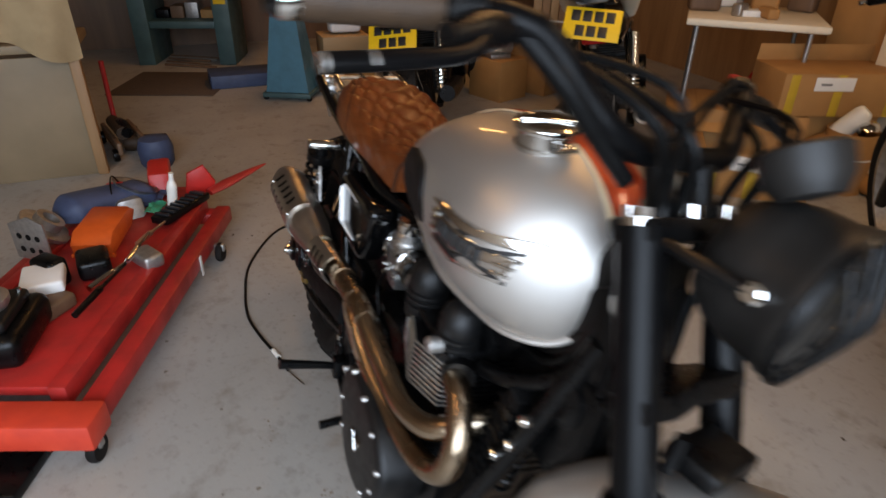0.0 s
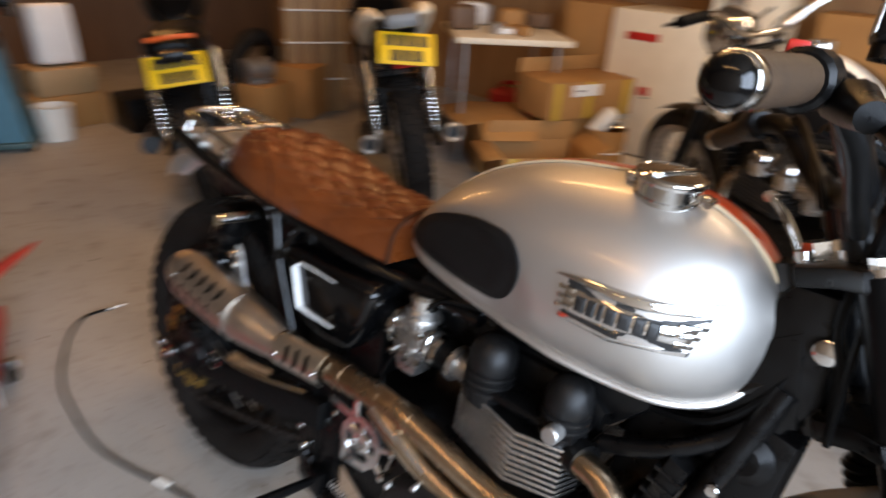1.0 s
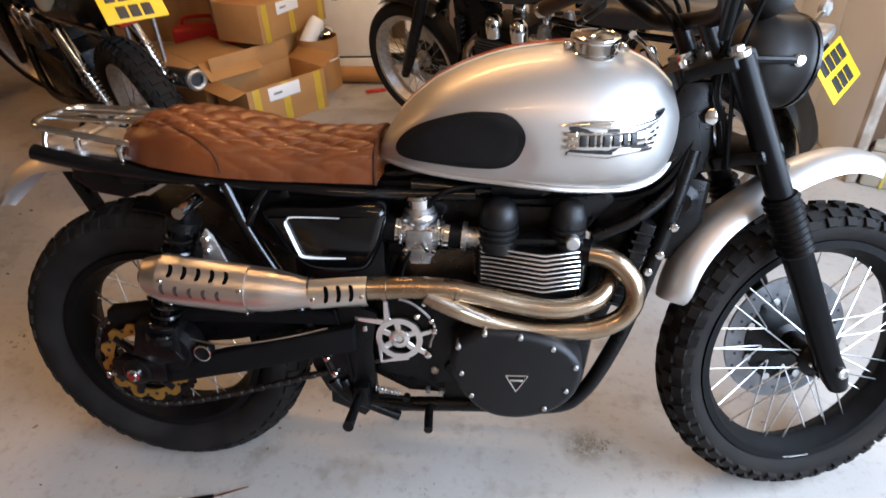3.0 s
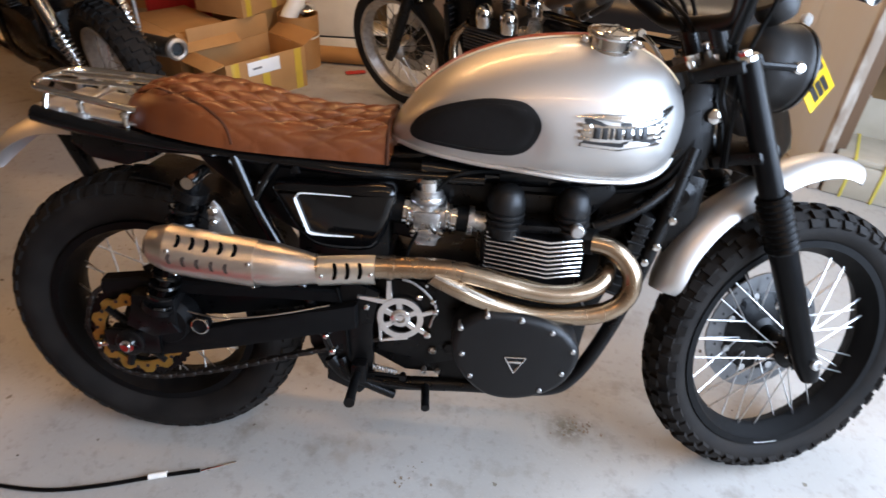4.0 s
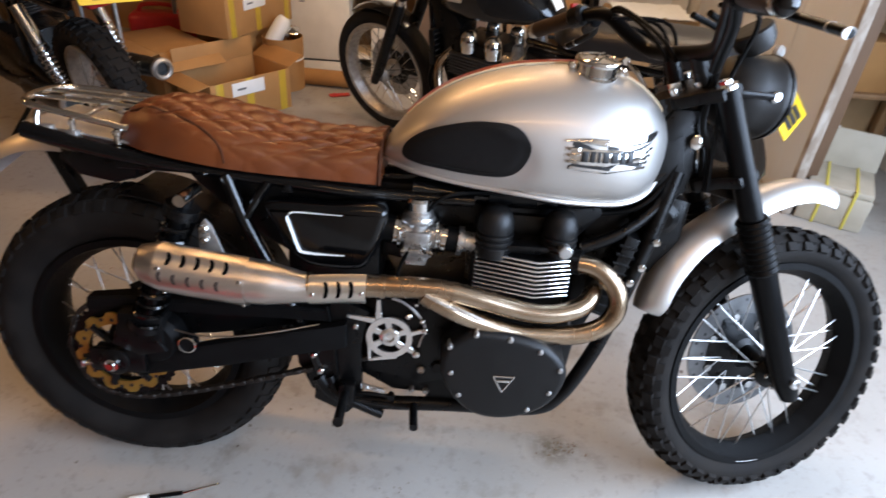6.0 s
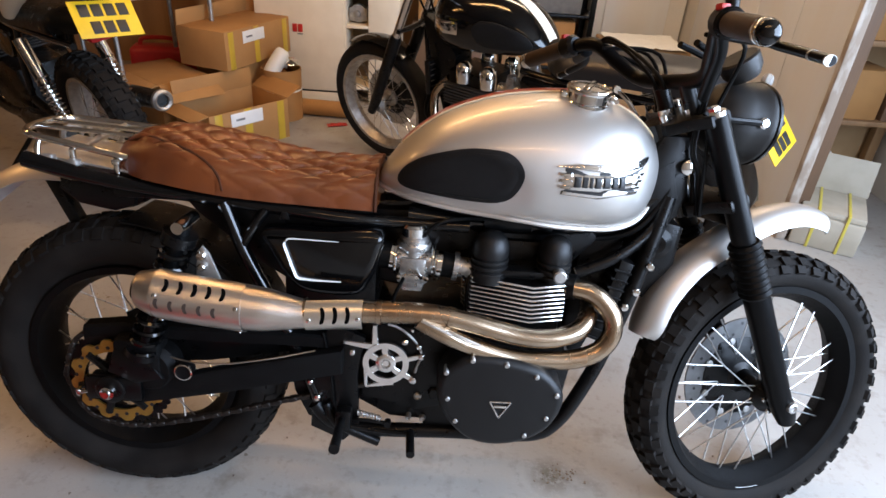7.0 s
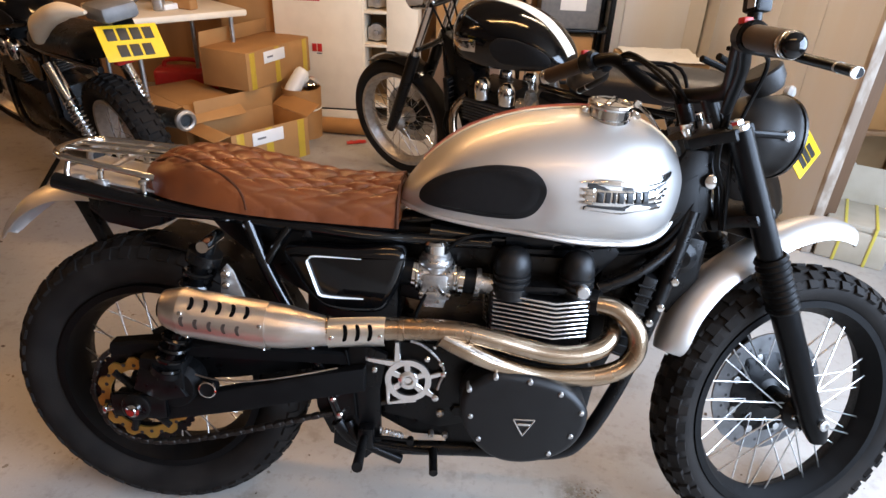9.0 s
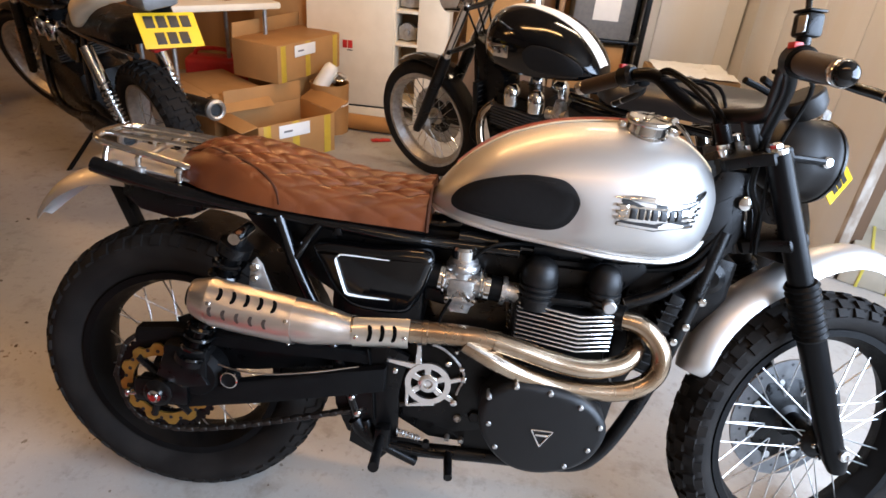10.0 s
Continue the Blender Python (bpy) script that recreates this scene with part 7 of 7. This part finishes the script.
for _x in (-0.13, 0.14):
    for _y in (-0.16, 0.16):
        part("castor", lathe([(0.022, -0.012), (0.024, 0), (0.022, 0.012)], (_x, _y, 0.024), n=16), RUBBER, _pd)
solo("white_bucket", lathe([(0.085, 0), (0.10, 0.2), (0.104, 0.2), (0.104, 0.205), (0.095, 0.205), (0.08, 0.01), (0, 0.01)], axis="z", n=28), WHITEPAINT, "white plastic bucket on the floor", "bucket", pose(-2.96, 0.65, 0))
solo("cardboard_box", box(0, 0.3, 0, 0.42, 0, 0.21, 0.004), CARD, "orange-brown carton on the floor", "box", pose(-3.42, 0.60, 0), "cartons by the pedestal")
solo("cardboard_box", box(0, 0.28, 0, 0.36, 0, 0.16, 0.004), PLY, "orange-brown carton stacked on another", "box", pose(-3.41, 0.64, 0.212), "cartons by the pedestal")
solo("paper_sack", box(0, 0.16, 0, 0.24, 0, 0.36, 0.03, pose(0, 0, 0, 0, -6, 0), 4), PAPER, "white paper sack standing on the cartons", "sack", pose(-3.36, 0.72, 0.372))
solo("dark_toolbox", box(0, 0.28, 0, 0.36, 0, 0.22, 0.012), SATIN, "black toolbox on the floor", "toolbox", pose(-3.05, 1.02, 0))

# teal workbench
BENCH = pose(-4.83, -0.58, 0, 0, 0, -17)
_wb2 = thing("workbench", BENCH, "dark teal steel workbench with tools on its lower shelf", "workbench")
for _y in (0.0, 0.68):
    part("leg_frame", box(0, 0.5, _y, _y + 0.14, 0, 0.80, 0.008), TEAL, _wb2)
part("shelf", box(0.02, 0.48, 0.14, 0.68, 0.30, 0.36, 0.006), TEAL, _wb2)
part("worktop", box(-0.05, 0.56, -0.12, 1.2, 0.80, 0.86, 0.008), DARKWOOD, _wb2)
part("apron", box(0.42, 0.50, 0.14, 0.68, 0.66, 0.80, 0.006), TEAL, _wb2)
part("sticker", box(0.501, 0.504, 0.70, 0.80, 0.50, 0.60, 0.0008), YELLOW, _wb2, "round yellow warning sticker")
random.seed(8)
for _k in range(7):
    solo("steel_bar", bar((0, 0, 0), (0.1 + 0.1 * random.random(), 0.36 + 0.12 * random.random(), 0), 0.010, 10), ALU if _k % 2 else DARKWOOD, "loose steel bar lying on the floor under the bench", "bar", BENCH @ pose(0.15 + 0.06 * _k, 0.16 + 0.01 * _k, 0.0105), "loose bars")
for _k in range(4):
    solo("tool_tin", box(0, 0.18, 0, 0.11, 0, 0.07 + 0.03 * (_k % 3), 0.008), (SATIN, DARKWOOD, ALU, CARD)[_k], ("black tin on the bench shelf", "brown box on the bench shelf", "grey metal tin on the bench shelf", "small carton on the bench shelf")[_k], "tin", BENCH @ pose(0.15, 0.16 + 0.125 * _k, 0.361), "tins on the bench shelf")
solo("floor_mat", box(0, 0.70, 0, 0.78, 0, 0.008, 0.003), MATTING, "worn brown mat on the concrete floor", "mat", pose(-4.07, -0.69, 0.0, 0, 0, -20))
solo("blue_crate", box(0, 0.3, 0, 0.5, 0, 0.10, 0.01), DENIM, "low dark blue tool crate on the floor", "crate", pose(-3.62, -0.20, 0, 0, 0, 2))

# beige board, cloth and jack beside the bench end
_bb = thing("low_bench", pose(-1.78, -0.84, 0), "scuffed beige low bench with a brown timber edge", "bench")
part("panel", box(-0.05, -0.02, -1.3, 0.0, 0.0, 0.60, 0.004), BEIGE, _bb)
part("edge", box(-0.055, 0.0, 0.001, 0.05, 0.0, 0.62, 0.006), WOOD, _bb, "brown timber edge")
part("top_rail", box(-0.45, 0.0, -1.3, 0.05, 0.62, 0.66, 0.006), BEIGE, _bb)
_rows = []
for _i in range(22):
    _f = _i / 21
    _rows.append([(-1.74 + 0.04 * math.sin(_f * 9 + 2.0 * _j / 12) * (_j / 12), -1.19 + 0.42 * _f, 1.05 - 0.42 * _j / 12 + 0.05 * math.sin(_f * 5 + 0.4) * _j / 12) for _j in range(13)])
solo("hanging_cloth", strip(_rows, 0.004), CLOTH, "cream cloth hanging over the edge of the beige bench", "cloth", sharp=80)
_jk = thing("trolley_jack", pose(-2.15, -0.72, 0, 0, 0, 15), "worn trolley jack with a red handle on the floor", "jack")
part("body", join(box(-0.22, 0.22, -0.08, -0.055, 0.04, 0.11, 0.008), box(-0.22, 0.22, 0.055, 0.08, 0.04, 0.11, 0.008)), DARKWOOD, _jk)
part("arm", tube([(-0.18, 0, 0.1), (0.0, 0, 0.15), (0.13, 0, 0.13)], 0.03, 10), SATIN, _jk)
part("ram", bar((-0.15, -0.02, 0.13), (0.12, -0.02, 0.13), 0.035, 16), GRIP, _jk, "brown steel ram")
part("handle", tube([(-0.20, 0, 0.1), (-0.205, 0, 0.25), (-0.19, 0, 0.46)], 0.014, 10), LIFTRED, _jk, "red handle")
for _x in (-0.18, 0.18):
    for _y in (-0.09, 0.09):
        part("castor", lathe([(0.034, -0.014), (0.036, 0), (0.034, 0.014)], (_x, _y, 0.037), n=18), SATIN, _jk)
solo("steel_roller", bar((-0.10, 0, 0), (0.12, 0.0, 0), 0.045, 20), GRIP, "brown steel roller on the floor beyond the lift", "roller", pose(-2.10, -0.62, 0.046, 0, 0, 80))
solo("dark_drum", lathe([(0.0, 0), (0.07, 0.0), (0.085, 0.02), (0.09, 0.10), (0.075, 0.15), (0.0, 0.16)], axis="z", n=28), DENIM, "dark blue drum on the floor beyond the lift", "drum", pose(-1.83, -0.55, 0.0))

# ---- the red lift with its load ----
LIFT = pose(0.28, -0.70, 0, 0, 0, 160)
lift = thing("motorcycle_lift", LIFT, "low red steel motorcycle lift on castors", "lift")
for _y in (0.0, 0.56):
    part("rail", box(0.04, 1.27, _y - 0.03, _y + 0.03, 0.055, 0.12, 0.008), LIFTRED, lift, "scuffed red steel rail")
    part("inner_rail", box(0.08, 1.25, _y + (0.055 if _y == 0 else -0.105), _y + (0.105 if _y == 0 else -0.055), 0.10, 0.165, 0.008), LIFTRED, lift)
part("deck", box(0.10, 1.40, 0.108, 0.452, 0.12, 0.15, 0.006), LIFTRED, lift)
part("cross_beam", box(-0.05, 0.05, -0.06, 0.64, 0.075, 0.155, 0.01), LIFTORANGE, lift, "bright red cross beam")
part("cross_beam", box(1.20, 1.27, -0.02, 0.58, 0.0601, 0.11, 0.01), LIFTRED, lift)
part("foot_plate", box(-0.14, 0.03, 0.10, 0.26, 0.0, 0.03, 0.006), SATIN, lift, "black foot plate")
for _x, _y in ((0.0, -0.03), (0.0, 0.59), (1.01, -0.05), (1.01, 0.61)):
    part("castor", lathe([(0.034, -0.012), (0.038, -0.006), (0.038, 0.006), (0.034, 0.012)], (_x, _y, 0.039), n=18), RUBBER, lift)
    part("castor_fork", box(_x - 0.012, _x + 0.012, _y - 0.02, _y + 0.02, 0.045, 0.075, 0.004), ALU, lift)
part("tag", box(0.84, 0.86, -0.034, -0.031, 0.03, 0.11, 0.001), PAPER, lift, "white paper tag")


def on_lift(x, y, z, rz=0, rx=0, ry=0):
    far = max(0.0, x - 0.45)
    return LIFT @ pose(x + 0.3 * far, y - 0.12 * far, z, rx, ry, rz)


solo("vinyl_cushion", bench_seat(0.0, 0.42, 0.0, 0.085, 0.085), DENIM, "blue-grey vinyl seat cushion lying on the lift", "cushion", on_lift(0.86, 0.575, 0.165, -35))
_oc = thing("orange_cowl", on_lift(0.70, 0.335, 0.152, 2), "orange plastic cowl lying on the lift", "cowl")
part("shell", prism([(0, 0), (0.19, 0.03), (0.235, 0.075), (0.20, 0.10), (0.03, 0.085), (-0.01, 0.05)], -0.072, 0.072, 0.014), ORANGE, _oc)
part("rim", tube([(0.0, -0.074, 0.004), (0.0, 0.074, 0.004)], 0.008, 8, smooth=False), ORANGE, _oc)
solo("red_fairing", prism([(0, 0), (0.18, 0.0), (0.24, 0.08), (0.16, 0.10), (0.04, 0.08)], -0.045, 0.045, 0.012), REDPLASTIC, "glossy red plastic fairing piece on the lift", "fairing", on_lift(1.10, 0.34, 0.153, 20))
solo("red_scoop", tube([(0, 0, 0), (0.07, -0.05, 0.012), (0.16, -0.13, 0.035), (0.23, -0.18, 0.045)], [0.024, 0.032, 0.02, 0.004], 14, flat=0.5), LIFTRED, "pointed red plastic scoop on the end of the lift", "scoop", on_lift(1.09, 0.13, 0.175, -3))
solo("red_cowl", prism([(0, 0), (0.11, 0.0), (0.13, 0.05), (0.09, 0.13), (0.02, 0.10)], -0.012, 0.012, 0.008), REDPLASTIC, "upright red plastic cowl on the lift", "cowl", on_lift(1.10, 0.24, 0.152, -68, 0, 0))
_tr = thing("ribbed_tray", on_lift(0.86, 0.17, 0.1655, -18), "long ribbed black plastic tray on the lift", "tray")
part("tray", box(0, 0.27, 0, 0.075, 0, 0.03, 0.006), SATIN, _tr)
for _k in range(8):
    part("rib", box(0.02 + 0.03 * _k, 0.032 + 0.03 * _k, 0.006, 0.069, 0.0295, 0.038, 0.002), VINYL, _tr)
solo("grey_dish", lathe([(0.0, 0.01), (0.05, 0.012), (0.085, 0.035), (0.09, 0.04), (0.08, 0.03), (0.045, 0.0), (0, 0.0)], axis="z", n=28), ALU, "dull grey metal dish tilted on the lift", "dish", on_lift(1.05, 0.42, 0.19, 0, 20, 15))
solo("wire_loop", tube([(0, 0, 0), (0.06, 0.02, 0.10), (0.14, 0.03, 0.13), (0.20, 0.02, 0.06), (0.22, 0, 0)], 0.003, 8), HOSE, "loop of dark wire standing on the lift", "wire", on_lift(0.92, 0.40, 0.153, 10))
solo("blue_rag", strip([[(0.14 * i / 9, 0.10 * j / 7, 0.014 + 0.018 * noise.noise(Vector((i * 0.6, j * 0.7, 9)))) for j in range(8)] for i in range(10)], 0.004), DENIM, "crumpled dark blue rag on the lift", "rag", on_lift(1.0, 0.30, 0.155), sharp=80)
solo("white_bottle", tube([(0, 0, 0), (0, 0, 0.10), (0, 0, 0.13), (0, 0, 0.16)], [0.020, 0.020, 0.010, 0.010], 18), WHITEPAINT, "small white plastic bottle standing on the lift", "bottle", on_lift(1.0, 0.235, 0.151, 0, 8))
solo("green_cloth", strip([[(0.09 * i / 9, 0.06 * j / 7, 0.02 + 0.014 * noise.noise(Vector((i * 0.6, j * 0.7, 7)))) for j in range(8)] for i in range(10)], 0.004), GREEN, "crumpled green cloth on the lift", "cloth", on_lift(0.94, 0.25, 0.158), sharp=80)
solo("grey_cover", prism([(0, 0), (0.14, 0), (0.12, 0.06), (0.03, 0.07)], -0.05, 0.05, 0.02), ALU, "grey metal engine cover on the lift", "cover", on_lift(0.93, 0.34, 0.152, 40))
for _k, (_x, _y, _l, _m2, _lb) in enumerate(((0.96, 0.215, 0.17, ORANGE, "orange-handled screwdriver lying on the lift"), (0.50, 0.20, 0.22, CHROME, "chrome bar lying on the lift"), (0.72, 0.19, 0.18, STEEL, "dull steel spanner lying on the lift"), (0.36, 0.16, 0.30, SATIN, "black steel bar lying on the lift"), (0.62, 0.155, 0.20, CHROME, "chrome spanner lying on the lift"))):
    solo("loose_tool", tube([(0, 0, 0), (_l * 0.45, 0, 0.002), (_l * 0.5, 0, 0.002), (_l, 0.0, 0.0)], [0.010, 0.011, 0.006, 0.005], 10), _m2, _lb, "tool", on_lift(_x, _y, 0.180 + 0.004 * _k, 6 * _k - 22), "loose tools on the lift")
_pb = prism([(0, 0), (0.16, 0), (0.16, 0.13), (0.06, 0.17), (0, 0.15)], -0.004, 0.004, 0.002)
_ab = thing("drilled_bracket", on_lift(0.66, 0.44, 0.152, 70), "grey drilled metal bracket standing on the lift", "bracket")
part("plate", _pb, ALU, _ab)
for _x, _z in ((0.04, 0.04), (0.08, 0.04), (0.12, 0.04), (0.04, 0.09), (0.08, 0.09), (0.12, 0.09)):
    part("hole", lathe([(0.011, -0.0055), (0.011, 0.0055)], (_x, 0, _z), n=14), MATT, _ab, "dark round hole")
_el = thing("engine_block", on_lift(0.16, 0.20, 0.153, 10), "oily black engine block on the lift", "engine")
part("case", box(0, 0.26, 0, 0.2, 0, 0.10, 0.03, seg=3), SATIN, _el)
part("top_cover", box(0.03, 0.22, 0.03, 0.17, 0.098, 0.135, 0.015, seg=3), DOME, _el)
part("round_cover", lathe([(0.05, 0), (0.06, 0.02), (0.06, 0.035), (0.04, 0.045), (0, 0.045)], (0.12, 0.1, 0.13), "z", 20), ALU, _el, "grey round cover")
for _x in (0.05, 0.20):
    for _y in (0.05, 0.15):
        part("bolt", lathe([(0.008, 0.13), (0.008, 0.142), (0, 0.143)], (_x, _y, 0), "z", 8), CHROME, _el)
solo("cream_carton", box(0, 0.22, 0, 0.2, 0, 0.12, 0.01), CARD, "small cream carton on the lift", "box", on_lift(0.10, 0.42, 0.17, 5))
solo("round_flange", join(lathe([(0.03, 0), (0.09, 0.0), (0.09, 0.014), (0.05, 0.02), (0.05, 0.05), (0.03, 0.05)], axis="z", n=32, closed=True)), ALU, "round grey metal flange on the lift", "flange", on_lift(0.78, 0.56, 0.21, 0, 40, 20))

for _k, (_x, _y, _z, _w, _d, _h, _r, _m2, _lb, _ct2) in enumerate((
        (0.62, 0.27, 0.153, 0.13, 0.10, 0.07, 30, SATIN, "black plastic airbox on the lift", "airbox"),
        (0.40, 0.30, 0.153, 0.20, 0.12, 0.05, -20, DARKWOOD, "dark brown tool roll on the lift", "tool roll"),
        (1.02, 0.47, 0.17, 0.12, 0.08, 0.07, 15, REDPLASTIC, "small red plastic box on the lift", "box"),
        (0.66, 0.12, 0.153, 0.11, 0.07, 0.05, 50, ALU, "grey metal casting on the lift", "casting"),
        (0.50, 0.33, 0.20, 0.15, 0.12, 0.04, 25, PAPER, "folded pale rag on the lift", "rag"),
        (0.56, 0.36, 0.153, 0.10, 0.07, 0.10, 65, SATIN, "black metal part on the lift", "spare part"),
        (0.28, 0.44, 0.17, 0.20, 0.14, 0.10, 10, ALU, "grey metal gearbox cover on the lift", "cover"))):
    solo("lift_load", box(-_w / 2, _w / 2, -_d / 2, _d / 2, 0, _h, min(_w, _d, _h) * 0.25, seg=3), _m2, _lb, _ct2, on_lift(_x, _y, _z, _r), "load on the lift")
# ---- on the floor ----
_cb = thing("control_cable", pose(0, 0, 0), "black control cable lying in a curve on the floor", "cable")
_cp = [(0.195, -0.135), (0.118, -0.168), (0.024, -0.193), (-0.10, -0.230), (-0.22, -0.252), (-0.374, -0.245), (-0.555, -0.214), (-0.752, -0.122), (-0.85, -0.036), (-0.848, 0.05)]
part("sheath", tube([(x, y, 0.005) for x, y in _cp[1:]], 0.005, 8), HOSE, _cb)
part("ferrule", tube([(0.045, -0.186, 0.007), (0.005, -0.198, 0.007)], 0.0075, 10, smooth=False), WHITEPAINT, _cb, "pale ferrule")
part("wire", tube([(0.195, -0.135, 0.003), (0.12, -0.168, 0.004)], 0.002, 6, smooth=False), CHROME, _cb, "bare wire end")
part("wire", tube([(-0.848, 0.05, 0.004), (-0.845, 0.10, 0.004)], 0.004, 6, smooth=False), PAPER, _cb, "pale cable end")
random.seed(11)
_bits = []
for _k in range(120):
    _x, _y = -1.6 + 4.0 * random.random(), -0.9 + 3.2 * random.random()
    _sz = 0.002 + 0.006 * random.random() ** 2
    _bits.append(moved(box(-_sz, _sz, -_sz * 0.6, _sz * 0.6, 0, 0.0015, 0), pose(_x, _y, 0.0002, 0, 0, 180 * random.random())))
_mud = []
for _x, _y, _n, _r in ((-0.72, 0.337, 16, 0.03), (-0.64, 0.55, 10, 0.02), (-0.5, 0.7, 8, 0.015), (1.05, 0.05, 26, 0.03), (0.62, -0.12, 14, 0.03), (0.35, -0.25, 10, 0.03), (-0.3, 0.05, 10, 0.03), (0.95, -0.2, 12, 0.03)):
    for _k in range(_n):
        _w = 0.0012 + 0.003 * random.random() ** 2
        _mud.append(moved(box(-_w, _w, -_w * 0.7, _w * 0.7, 0, 0.0012, 0), pose(random.gauss(_x, _r), random.gauss(_y, _r * 0.7), 0.0002, 0, 0, 180 * random.random())))
solo("mud_crumbs", join(*_mud), MUD, "dried brown mud crumbs scattered on the floor", "mud", kind="stuff")
solo("floor_grit", join(*_bits), MATTING, "scattered grit and dry leaf scraps on the floor", "grit", kind="stuff")
